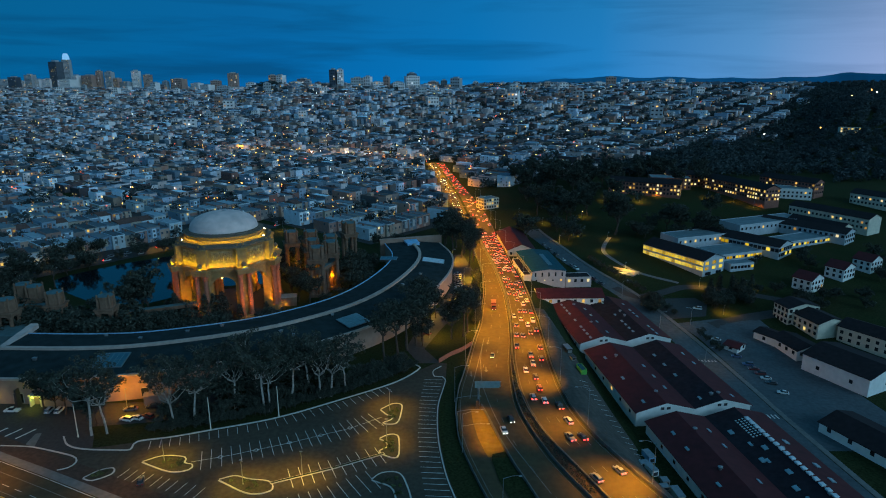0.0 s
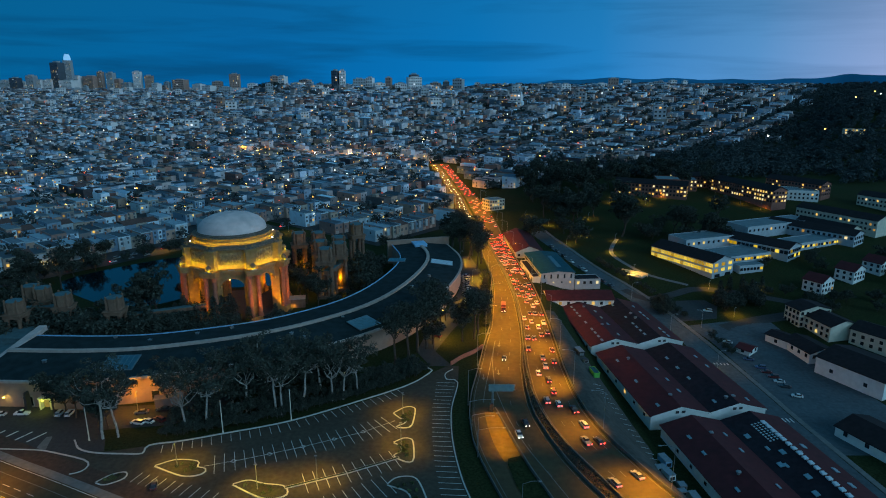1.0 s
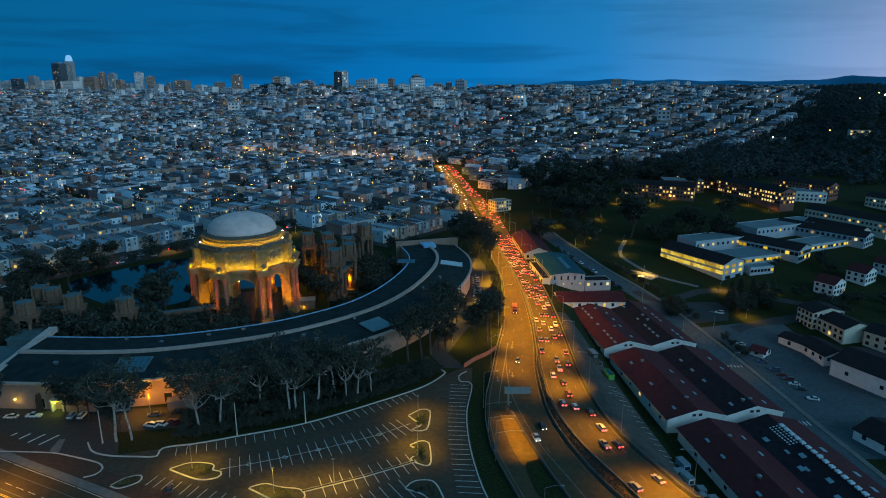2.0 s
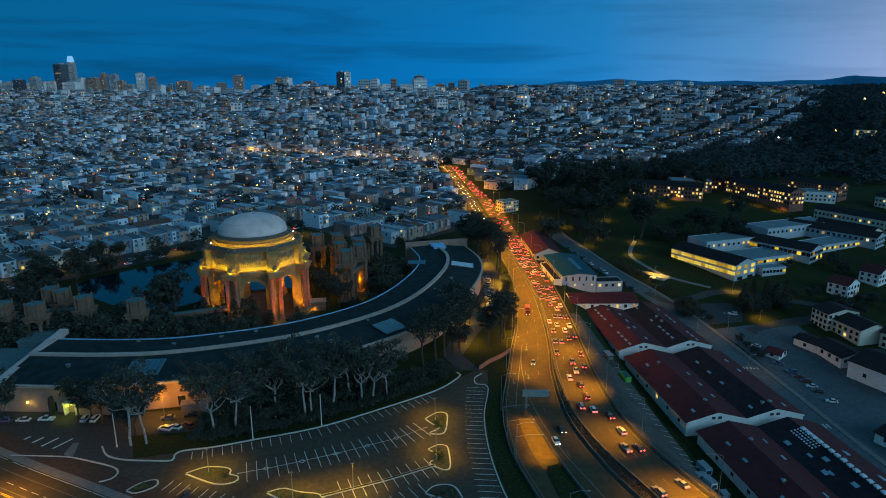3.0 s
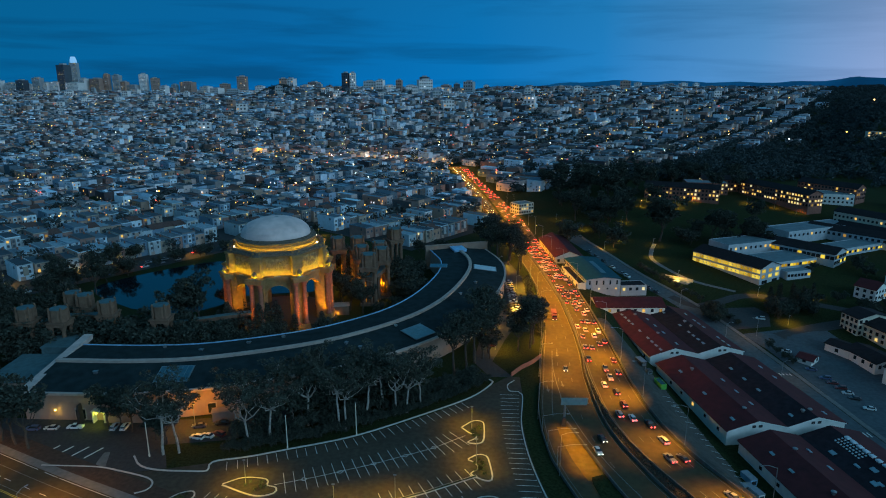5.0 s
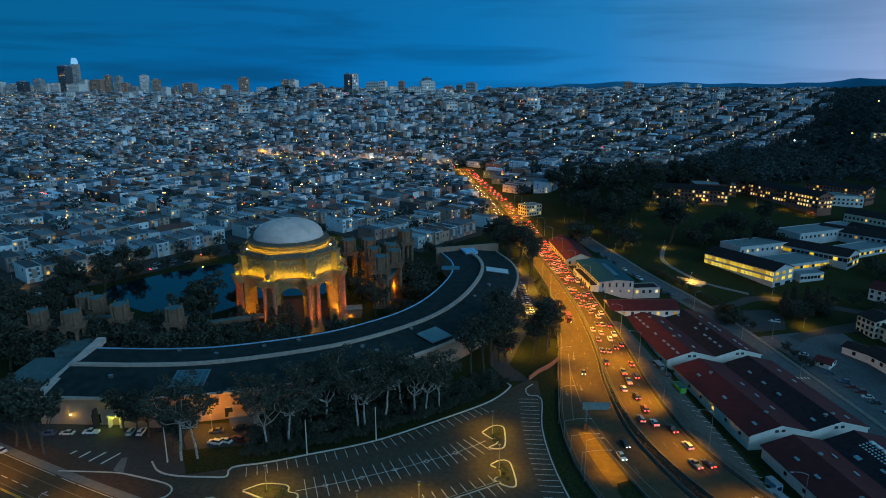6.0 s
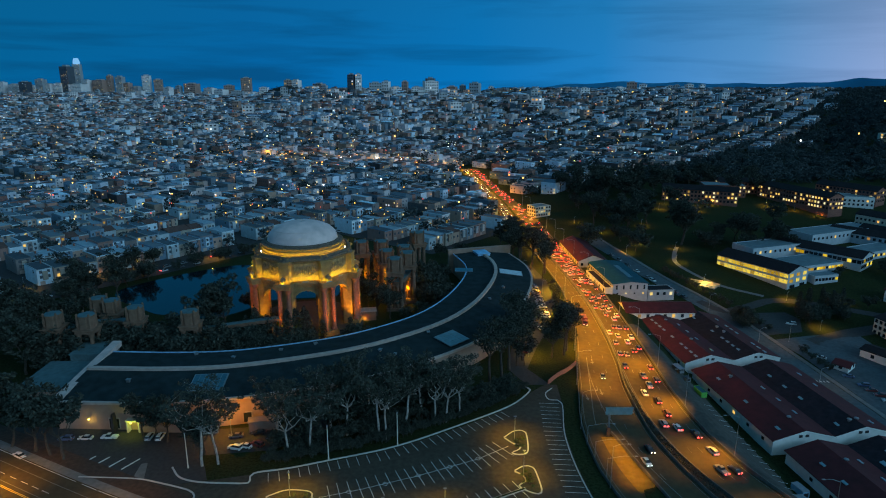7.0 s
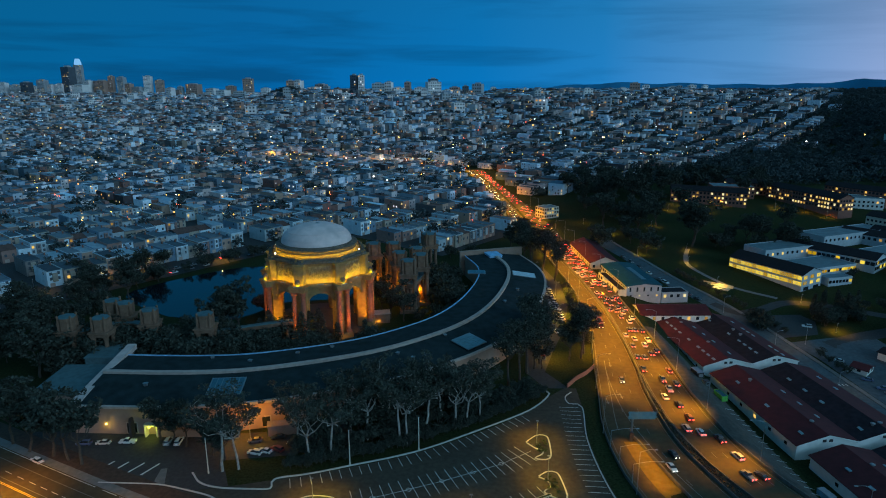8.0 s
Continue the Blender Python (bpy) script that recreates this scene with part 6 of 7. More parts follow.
def grow(kind, seed):
    """Meshes of one tree: wood and crown."""
    q = random.Random(seed)
    wood, crown = Shape(), Shape()
    if kind == "eucalyptus":
        tall, fork, spread, n_limb, size = q.uniform(22, 27), q.uniform(8, 12), 8.5, 7, 0.42
    elif kind == "cypress":
        tall, fork, spread, n_limb, size = q.uniform(15, 20), q.uniform(5, 7), 5.5, 7, 0.6
    elif kind == "pine":
        tall, fork, spread, n_limb, size = q.uniform(17, 21), q.uniform(8, 10), 4.2, 8, 0.42
    elif kind == "spire":
        tall, fork, spread, n_limb, size = q.uniform(11, 15), 1.5, 2.4, 0, 0.42
    else:
        tall, fork, spread, n_limb, size = q.uniform(7, 11), 2.2, 4.0, 5, 0.55
    p, r = Vector((0, 0, -0.3)), (tall * 0.013 + 0.1 if kind == "eucalyptus" else tall * 0.017 + 0.12)
    lean = Vector((q.uniform(-0.09, 0.09), q.uniform(-0.09, 0.09), 1))
    steps = 4
    for i in range(steps):
        nxt = p + lean * (fork / steps) + Vector((q.uniform(-0.3, 0.3), q.uniform(-0.3, 0.3), 0))
        wood.tube(p, nxt, r, r * 0.9, 7)
        p, r = nxt, r * 0.9
    if kind == "spire":
        wood.tube(p, p + Vector((0, 0, tall - fork)), r, 0.05, 6)
        for k in range(26):
            z = fork + (tall - fork) * (k / 26) ** 0.9
            rr = spread * (1 - (z - fork) / (tall - fork)) ** 0.75 + 0.35
            for _ in range(3):
                a = q.uniform(0, 6.283)
                leaf_clump(crown, Vector((rr * 0.6 * math.cos(a), rr * 0.6 * math.sin(a), z)), rr * 0.6 + 0.3, 16, q, size, 0.8)
    for k in range(n_limb):
        a = 6.283 * k / n_limb + q.uniform(-0.5, 0.5)
        b, rb = p.copy(), r * q.uniform(0.6, 0.8)
        out = Vector((math.cos(a), math.sin(a), 0))
        reach, rise = spread * q.uniform(0.5, 1.05), (tall - fork) * q.uniform(0.45, 0.95)
        segs = 6 if kind == "eucalyptus" else 4
        for i in range(segs):
            u = (i + 1) / segs
            nxt = p + out * reach * (u ** 0.8) + Vector((0, 0, rise * u ** 1.1)) + Vector((q.uniform(-1.0, 1.0), q.uniform(-1.0, 1.0), q.uniform(-0.6, 0.6)))
            thin = 0.78 if kind == "eucalyptus" else 0.68
            wood.tube(b, nxt, rb, rb * thin, 5)
            if i >= (3 if kind == "eucalyptus" else 1):
                for _ in range(2):
                    t = nxt + Vector((q.uniform(-2.4, 2.4), q.uniform(-2.4, 2.4), q.uniform(-0.2, 2.0)))
                    wood.tube(nxt, t, rb * 0.4, 0.03, 4)
                    dense = {"eucalyptus": 44, "pine": 36}.get(kind, 44)
                    leaf_clump(crown, t, q.uniform(1.1, 2.1), dense, q, size, 0.62 if kind != "round" else 0.85)
            b, rb = nxt, rb * thin
        leaf_clump(crown, b, q.uniform(1.3, 2.3), 60 if kind == "eucalyptus" else 46, q, size, 0.6)
    bark, leaf = (BARK, LEAF_EUC) if kind == "eucalyptus" else (DARK_BARK, LEAF)
    return wood.mesh("trunk", bark), crown.mesh("crown", leaf)


LABELS = {"eucalyptus": ("tall eucalyptus with pale forked trunk and thin crown", "eucalyptus row"), "cypress": ("dark spreading cypress with layered crown", "dark cypresses"),
          "pine": ("tall dark pine with bare trunk and ragged crown", "tall pines"), "spire": ("dark narrow conifer among low planting", "narrow conifers"), "round": ("dark bushy round-crowned tree", "bushy trees")}
FOREST = {k: [grow(k, 40 + i + 10 * j) for i in range(4)] for j, k in enumerate(LABELS)}
tr = random.Random(21)


GROVE = (Shape(), Shape())


def joined_tree(kind, x, y, scale):
    """A tree of the dense park woods, past telling apart."""
    m = pose(x, y, height(x, y), 0, 0, tr.uniform(0, 360)) @ Matrix.Scale(scale, 4)
    for s, mesh in zip(GROVE, tr.choice(FOREST[kind])):
        s.add([m @ v.co for v in mesh.vertices], [tuple(p.vertices) for p in mesh.polygons])


def tree(kind, x, y, scale=1.0, z=None):
    if in_lagoon(x, y):
        return None
    wood, crown = tr.choice(FOREST[kind])
    label, group = LABELS[kind]
    t = thing("tree", pose(x, y, height(x, y) if z is None else z, 0, 0, tr.uniform(0, 360)) @ Matrix.Scale(scale, 4), label, "tree", group)
    part("trunk", wood, None, t)
    part("crown", crown, None, t)
    return t


for x, y, s in ((-89.2, 187.5, 1.05), (-83.0, 189.0, 1.1), (-62.6, 198.5, 1.15), (-60.2, 197.6, 1.0), (-44.6, 207.5, 1.05), (-40.8, 208.5, 1.0), (-114.0, 182.5, 1.12), (-109.5, 183.5, 1.0),
                (-73, 200, 1.1), (-54, 205, 1.1), (-95, 197, 0.95), (-49, 211, 1.05), (-79, 203, 1.05), (-67, 206, 1.1), (-36, 212, 0.85)):
    tree("eucalyptus", x, y, s)
for x, y, s in ((-67, 210, 1.3), (-76, 206, 1.3), (-56, 215, 1.4), (-48, 220, 1.4), (-62, 213, 1.3), (-83, 202, 1.2), (-71, 205, 1.1), (-52, 214, 1.1), (-43, 217, 1.1), (-88, 197, 1.0)):
    tree("round", x, y, s)
for x, y, s in ((-157.5, 185.5, 1.15), (-163, 188, 1.1), (-169, 190, 1.2), (-139.5, 199.0, 0.8), (-134.5, 198.0, 0.75), (-130, 195.5, 0.8), (-120, 191, 0.85), (-115.5, 188.5, 0.8), (-146, 292, 1.1), (-142, 287, 1.45), (-150, 286, 1.3), (-80, 318, 0.95), (-75, 310, 1.0), (-68, 306, 0.95), (-84, 330, 0.9)):
    tree("cypress", x, y, s)
for k, (p, d, n) in enumerate(edge[18:90]):
    if p.x > -92 and k % 2 == 0:
        c = p + n * tr.uniform(7, 12)
        tree("round", c.x, c.y, tr.uniform(0.4, 0.65))
    if p.x > -94:
        c = p + n * tr.uniform(3.5, 6.0)
        tree("round", c.x, c.y, tr.uniform(0.26, 0.46))
for x, y, s in ((6, 440, 1.1), (9, 418, 1.0), (2, 428, 1.0), (5, 460, 1.0), (-2, 446, 0.9), (9, 476, 0.9),
                (-178, 192.5, 1.15), (-186, 197, 1.2), (3.5, 261, 0.95), (-9, 253, 0.75)):
    tree("cypress", x, y, s)
for x, y, s in ((9, 263.3, 1.0), (11, 268, 0.9), (-3.6, 286, 0.68), (-10.5, 277, 1.0), (-15.3, 249, 1.1), (-9, 258, 1.0), (-12, 253, 0.9), (-6, 281, 0.75), (19, 383, 1.0), (6.6, 409, 1.1), (1.4, 398, 1.0), (16, 372, 0.9), (12, 392, 1.0), (-19, 243, 1.0), (-24, 237, 1.0), (14, 402, 1.1)):
    tree("pine", x, y, s * 1.25)
for k in range(22):
    tree("round", 16.2 + 0.035 * (3.8 * k) + tr.uniform(-1, 1), 278 + 3.8 * k, tr.uniform(0.25, 0.42))
for x, y, s in ((-42, 318, 1.3), (-44, 330, 1.4), (-46, 342, 1.2), (-50, 352, 1.3), (-46, 308, 0.8), (-52, 314, 0.7), (-52, 326, 0.7), (-50, 338, 1.4), (-54, 300, 0.6), (-60, 306, 0.6), (-44, 360, 1.2), (-52, 366, 1.3), (-70, 372, 1.2), (-80, 378, 1.3), (-92, 372, 1.2), (-96, 362, 1.3), (-84, 366, 1.3)):
    tree("round", x, y, s)
for _ in range(40):
    s = tr.uniform(20, 330)
    p = U * s + V * (408 + tr.uniform(-2, 2))
    if abs(p.x) < 330 and p.y < 560 and p.x < 0:
        tree("round", p.x, p.y, tr.uniform(0.5, 0.9))
for x, y, s in ((-148, 250, 1.6), (-141, 251, 1.55), (-154, 251, 1.5), (-176, 258, 1.6), (-203, 246, 1.2), (-192, 244, 1.3), (-189, 258, 1.2), (-176, 252, 1.3), (-170, 251, 1.2), (-160, 252, 1.3), (-153, 250, 1.2), (-163, 262, 1.2), (-151, 259, 1.3), (-138, 252, 1.1), (-139, 262, 1.3), (-130, 262, 1.2), (-196, 262, 1.3), (-205, 260, 1.4), (-178, 262, 1.1), (-157, 272, 1.3), (-146, 276, 1.2), (-209, 270, 1.4), (-124, 268, 1.1), (-104, 275, 0.9), (-121, 284, 1.3)):
    tree("round", x, y, s)
for x, y, s in ((-104, 281.5, 1.25), (-108.5, 282, 1.15), (-111, 279, 1.3), (-126, 281, 1.2), (-96, 281, 0.8), (-131, 283, 0.9), (-128, 291, 1.1), (-148, 283, 1.0), (-160, 288, 0.9), (-84, 283, 0.8), (-126, 298, 1.1), (154, 346, 0.7), (160, 348, 0.8), (166, 346, 0.75), (171, 344, 0.8), (178, 347, 0.7)):
    tree("spire", x, y, s)
for x, y, s in ((-192, 258, 1.7), (-185, 260, 1.6), (-176, 262, 1.7), (-199, 262, 1.7), (-171, 256, 1.5), (-187, 252, 1.5), (-164, 257, 1.6), (-203, 254, 1.8), (-193, 250, 1.4), (-178, 270, 1.6), (-158, 262, 1.5), (-150, 264, 1.5)):
    tree("round", x, y, s)
for _ in range(46):
    x, y = tr.uniform(-172, -72), tr.uniform(247, 276)
    ridge = min((Vector((x, y)) - p).length for p, d, n in curve_through(HALL_LINE, 8.0))
    if ridge > 20 and (Vector((x, y)) - ROT).length > 31 and not in_lagoon(x, y):
        tree("round", x, y, tr.uniform(0.7, 1.15))
for _ in range(34):
    x, y = tr.uniform(-95, -44), tr.uniform(285, 385)
    ridge = min((Vector((x, y)) - p).length for p, d, n in curve_through(HALL_LINE, 8.0))
    if ridge > 20 and (Vector((x, y)) - ROT).length > 32 and x > -60:
        tree("round", x, y, tr.uniform(0.6, 1.0))
for _ in range(70):
    x, y = tr.uniform(-330, -205), tr.uniform(230, 372)
    if not in_lagoon(x, y) and x * V.x + y * V.y < 408 and not (-206 < x and y < 276):
        joined_tree(tr.choice(("round", "cypress", "round")), x, y, tr.uniform(0.9, 1.4))
for x, y, s in ((-246, 388, 1.2), (-240, 380, 1.1), (-236, 392, 1.3), (-262, 372, 1.2), (-228, 405, 1.0), (-150, 342, 1.2), (-143, 330, 1.1), (-146, 355, 1.2), (-152, 330, 1.0), (-139, 318, 1.1), (-155, 372, 1.0), (-96, 408, 1.1), (-80, 404, 1.0), (-62, 410, 0.9), (-45, 420, 0.9), (-30, 428, 0.9)):
    tree("round", x, y, s)
for _ in range(185):
    y = tr.uniform(430, 700)
    x = tr.uniform(58, 60 + 0.32 * y)
    inside = any(abs(x - a) < 30 and abs(y - b) < 22 for a, b in ((180, 575), (255, 560), (300, 560), (215, 606)))
    if not inside and not (135 < x < 310 and 455 < y < 572 and tr.random() < 0.86) and abs(x - lerp_table([(430, 74, 0), (480, 66, 0)], min(y, 480))[0]) > 9 and not (92 < x < 140 and 398 < y < 500 and tr.random() < 0.8):
        joined_tree(tr.choice(("round", "cypress")), x, y, tr.uniform(1.0, 1.8) if x < 135 else tr.uniform(0.7, 1.3))
for _ in range(60):
    x, y = tr.choice(((tr.uniform(196, 300), tr.uniform(372, 402)), (tr.uniform(110, 118), tr.uniform(318, 330)), (tr.uniform(180, 260), tr.uniform(318, 345)), (tr.uniform(146, 176), tr.uniform(324, 340)), (tr.uniform(236, 330), tr.uniform(345, 380))))
    if all(abs(x - a) + abs(y - b) > 17 for a, b in ((208, 350), (238, 366), (262, 378))):
        joined_tree("round", x, y, tr.uniform(0.5, 0.95))
for i in range(22):
    p, d, n = el[min(len(el) - 1, 16 + i)]
    c = p + n * 11.5
    if not (300 < c.y < 316):
        tree("round", c.x, c.y, 0.4)

# the hedge between the carriageways, too dense to count
hedge, hq = Shape(), random.Random(8)
y = 152.0
while y < 226:
    a, b = lerp_table(ROAD_IN, y)[1] + 0.9, lerp_table(ROAD_OUT, y)[0] - 0.9
    for _ in range(2):
        leaf_clump(hedge, Vector((hq.uniform(a, max(a + 0.1, b)), y + hq.uniform(-0.6, 0.6), 0.75)), 0.9, 16, hq, 0.3, 0.7)
    y += 0.9
tagged(part("median_hedge", hedge, LEAF), "dark clipped hedge between the carriageways", "hedge", kind="stuff")

# far trees on the hill, in the streets and on the crests: past counting
far = Shape()
fr2 = random.Random(5)
blob = []
for _ in range(4):
    t = Shape()
    leaf_clump(t, Vector((0, 0, 5.5)), 5.0, 44, fr2, 1.6, 0.85)
    leaf_clump(t, Vector((2, 1, 8)), 3.2, 16, fr2, 1.3, 0.8)
    blob.append(t)


def far_tree(x, y, s):
    t, z, a = fr2.choice(blob), height(x, y) - 1.0, fr2.uniform(0, 6.28)
    ca, sa = math.cos(a) * s, math.sin(a) * s
    far.add([(x + ca * p[0] - sa * p[1], y + sa * p[0] + ca * p[1], z + s * p[2]) for p in t.v], t.f)


for _ in range(6300):
    y = fr2.uniform(620, 1750)
    x = fr2.uniform(0.16, 0.80) * y
    u = x / y
    if not city_here(x, y) and not (y < 660 and u < 0.62):
        far_tree(x, y, fr2.uniform(0.9, 1.6) if y > 1000 else fr2.uniform(0.7, 1.25))
for x, y in YARDS:
    far_tree(x, y, fr2.uniform(0.7, 1.25) if fr2.random() < 0.8 else fr2.uniform(1.2, 1.7))
for _ in range(70):
    x, y = fr2.gauss(-530, 26), fr2.gauss(1950, 26)
    far_tree(x, y, fr2.uniform(0.8, 1.5))
grove = thing("park_woods", pose(0, 0, 0), "dense dark park trees around the lawns and lagoon", "trees", kind="stuff")
tagged(part("trunks", GROVE[0], DARK_BARK, grove), kind="stuff")
tagged(part("crowns", GROVE[1], LEAF, grove), kind="stuff")
tagged(part("far_trees", far, LEAF_HAZED), "dark wooded slopes and street trees in the distance", "trees", kind="stuff")

# ---------------------------------------------------------------- vehicles
CAR_PAINT = material("car_paint", (0.4, 0.4, 0.4), 0.28, per_object=0.0, spec=0.6, ramp=[
    (0.48, 0.48, 0.48), (0.03, 0.03, 0.035), (0.20, 0.21, 0.22), (0.62, 0.62, 0.61), (0.12, 0.02, 0.02), (0.05, 0.08, 0.16), (0.30, 0.30, 0.31), (0.02, 0.02, 0.022), (0.10, 0.10, 0.11)])
WHEEL = Shape().lathe((0, 0, -0.11), [(0.20, 0), (0.33, 0.02), (0.34, 0.2), (0.20, 0.22)], 10).mesh("wheel", RUBBER)


def shell(profile, half, tuck=0.85):
    """A body of cross-sections along y: rows of (y, low z, top z, half width at top)."""
    s = Shape()
    for y, z0, z1, k in profile:
        s.v += [(-half, y, z0), (-half, y, z0 + (z1 - z0) * 0.6), (-half * k, y, z1), (half * k, y, z1), (half, y, z0 + (z1 - z0) * 0.6), (half, y, z0)]
    n = 6
    for j in range(len(profile) - 1):
        s.f += [(j * n + i, j * n + (i + 1) % n, (j + 1) * n + (i + 1) % n, (j + 1) * n + i) for i in range(n)]
    s.f += [tuple(reversed(range(n))), tuple(range((len(profile) - 1) * n, len(profile) * n))]
    return s


def car_parts(kind):
    if kind == "saloon":
        body = [(-2.25, 0.40, 0.70, 0.86), (-2.1, 0.28, 0.88, 0.9), (-1.4, 0.25, 0.98, 0.92), (1.0, 0.25, 0.96, 0.92), (2.0, 0.28, 0.78, 0.88), (2.25, 0.40, 0.62, 0.82)]
        cabin = [(-1.75, 0.92, 0.98, 0.88), (-1.05, 0.92, 1.40, 0.74), (0.25, 0.92, 1.43, 0.74), (1.05, 0.92, 0.98, 0.86)]
    elif kind == "estate":
        body = [(-2.3, 0.42, 0.85, 0.9), (-2.2, 0.30, 1.05, 0.93), (-1.2, 0.30, 1.08, 0.94), (1.1, 0.30, 1.06, 0.93), (2.1, 0.32, 0.92, 0.9), (2.3, 0.45, 0.72, 0.84)]
        cabin = [(-2.2, 1.02, 1.10, 0.88), (-1.95, 1.02, 1.66, 0.76), (0.3, 1.02, 1.70, 0.76), (1.15, 1.02, 1.08, 0.88)]
    else:
        body = [(-2.6, 0.45, 0.95, 0.95), (-2.5, 0.35, 1.05, 0.96), (-0.6, 0.35, 1.05, 0.96), (0.9, 0.35, 1.10, 0.94), (2.3, 0.38, 1.05, 0.92), (2.6, 0.50, 0.85, 0.86)]
        cabin = [(-0.7, 1.0, 1.10, 0.9), (-0.5, 1.0, 1.78, 0.78), (0.6, 1.0, 1.80, 0.78), (1.2, 1.0, 1.12, 0.9)]
    painted = shell(body, 0.9)
    y0, y1, top = cabin[1][0], cabin[2][0], max(cabin[1][2], cabin[2][2])
    painted.box((0, (y0 + y1) / 2, top - 0.05), (1.22, y1 - y0 + 0.1, 0.08), taper=0.94)
    return painted.mesh("body", CAR_PAINT), shell(cabin, 0.84).mesh("cabin_glass", GLASS), body[0][0], body[-1][0]


HEAD = Shape().box((0, -0.03, 0), (0.30, 0.05, 0.16)).mesh("headlight", HEADLIGHT)
TAIL = Shape().box((0, 0, 0), (0.48, 0.10, 0.30)).mesh("taillight", TAILLIGHT)
HEAD_OFF = Shape().box((0, 0, 0), (0.34, 0.1, 0.18)).mesh("headlight", GLINT)
TAIL_OFF = Shape().box((0, 0, 0), (0.34, 0.1, 0.2)).mesh("taillight", material("red_lens", (0.25, 0.01, 0.01), 0.3))
CAR_KINDS = {k: car_parts(k) for k in ("saloon", "estate", "pickup")}
cr = random.Random(77)


def car(x, y, turn, kind, lights, label, group, z=None):
    """turn: the way it drives, in degrees from +y."""
    body, glass, back, front = CAR_KINDS[kind]
    c = thing("car", pose(x, y, (height(x, y) + 0.11) if z is None else z, 0, 0, turn), label, "car", group)
    part("body", body, None, c)
    part("cabin", glass, None, c)
    for sx in (-0.8, 0.8):
        for sy in (-1.4, 1.4) if y < 300 else ():
            part("wheel", WHEEL, None, c, m=pose(sx, sy, 0.34, 0, 90))
        away = abs((turn + 180) % 360 - 180) < 90
        if y < 330 or not away:
            part("headlight", HEAD if lights and not away else HEAD_OFF, None, c, m=pose(sx * 0.72, front + 0.02, 0.62))
        if y < 330 or away:
            part("taillight", TAIL if lights and away else TAIL_OFF, None, c, m=pose(sx * 0.76, back - 0.02, 0.74))
    return c


KINDS = ("saloon", "estate", "saloon", "estate", "pickup")


def along(table, y, u):
    a, b = lerp_table(table, y)
    c, d = lerp_table(table, y + 2)
    x, x2 = a + (b - a) * u, c + (d - c) * u
    return x, -math.degrees(math.atan2(x2 - x, 2.0))


# queue on the outbound carriageway
for x, y in ((51.6, 162.1), (44.0, 158.5), (44.6, 180.1), (40.6, 180.0), (42.0, 190.0), (40.7, 199.9), (36.2, 204.0), (32.4, 206.5), (35.8, 213.5), (35.6, 222.5), (32.6, 228.5), (36.2, 234.5), (36.3, 242.5), (40.2, 239)):
    a, b = lerp_table(ROAD_OUT, y)
    car(x, y, along(ROAD_OUT, y, (x - a) / (b - a))[1] + cr.uniform(-2, 2), cr.choice(KINDS), True, "car with glowing tail lights in evening traffic", "traffic leaving the camera")
for u in (0.14, 0.38, 0.62, 0.84):
    y = 250 + cr.uniform(0, 8)
    while y < 860:
        gap = 8.5 if y < 330 else 7.6
        x, t = along(ROAD_OUT, y, u + cr.uniform(-0.03, 0.03))
        if cr.random() < (0.78 if y < 320 else 0.9) and not (462 < y < 486):
            car(x, y, t, cr.choice(KINDS), True, "car with glowing tail lights in dense evening traffic", "traffic leaving the camera")
        y += gap * cr.uniform(0.85, 1.5) * (1.0 if y < 480 else 2.3)
for y, u in ((184.1, 0.62), (191, 0.80), (242, 0.56)):
    x, t = along(ROAD_IN, y, u)
    car(x, y, t + 180, "saloon", True, "car with bright headlights on the inbound road", "traffic towards the camera")
y = 500
while y < 860:
    for u in (0.3, 0.65):
        if cr.random() < 0.85:
            x, t = along(ROAD_IN, y, u)
            car(x, y + cr.uniform(-3, 3), t + 180, cr.choice(KINDS), True, "car with bright headlights on the avenue", "traffic towards the camera")
    y += 11
# a red lorry inbound
x, t = along(ROAD_IN, 300, 0.45)
lorry = thing("lorry", pose(x, 300, 0.11, 0, 0, t + 180), "dark red lorry with lit headlamps on the inbound road", "lorry")
RED_PAINT = material("red_lorry_paint", (0.10, 0.012, 0.014), 0.4, grain=(1.0, 0.2))
part("cab", shell([(2.0, 0.5, 2.4, 0.92), (2.3, 0.45, 2.7, 0.94), (3.6, 0.45, 2.6, 0.92), (4.1, 0.5, 1.5, 0.9)], 1.2), RED_PAINT, lorry)
part("windscreen", Shape().box((0, 3.95, 1.55), (2.0, 0.1, 0.9)), GLASS, lorry)
part("box_body", Shape().box((0, -1.2, 0.9), (2.4, 6.0, 2.3)).box((0, -1.2, 0.6), (1.6, 6.2, 0.3)), RED_PAINT, lorry)
for sx in (-1.0, 1.0):
    for sy in (-3.2, -2.0, 3.0):
        part("wheel", WHEEL, None, lorry, m=pose(sx, sy, 0.45, 0, 90) @ Matrix.Scale(1.35, 4))
    part("headlight", HEAD, None, lorry, m=pose(sx * 0.75, 4.15, 0.8))
    part("taillight", TAIL, None, lorry, m=pose(sx * 0.8, -4.25, 0.9))

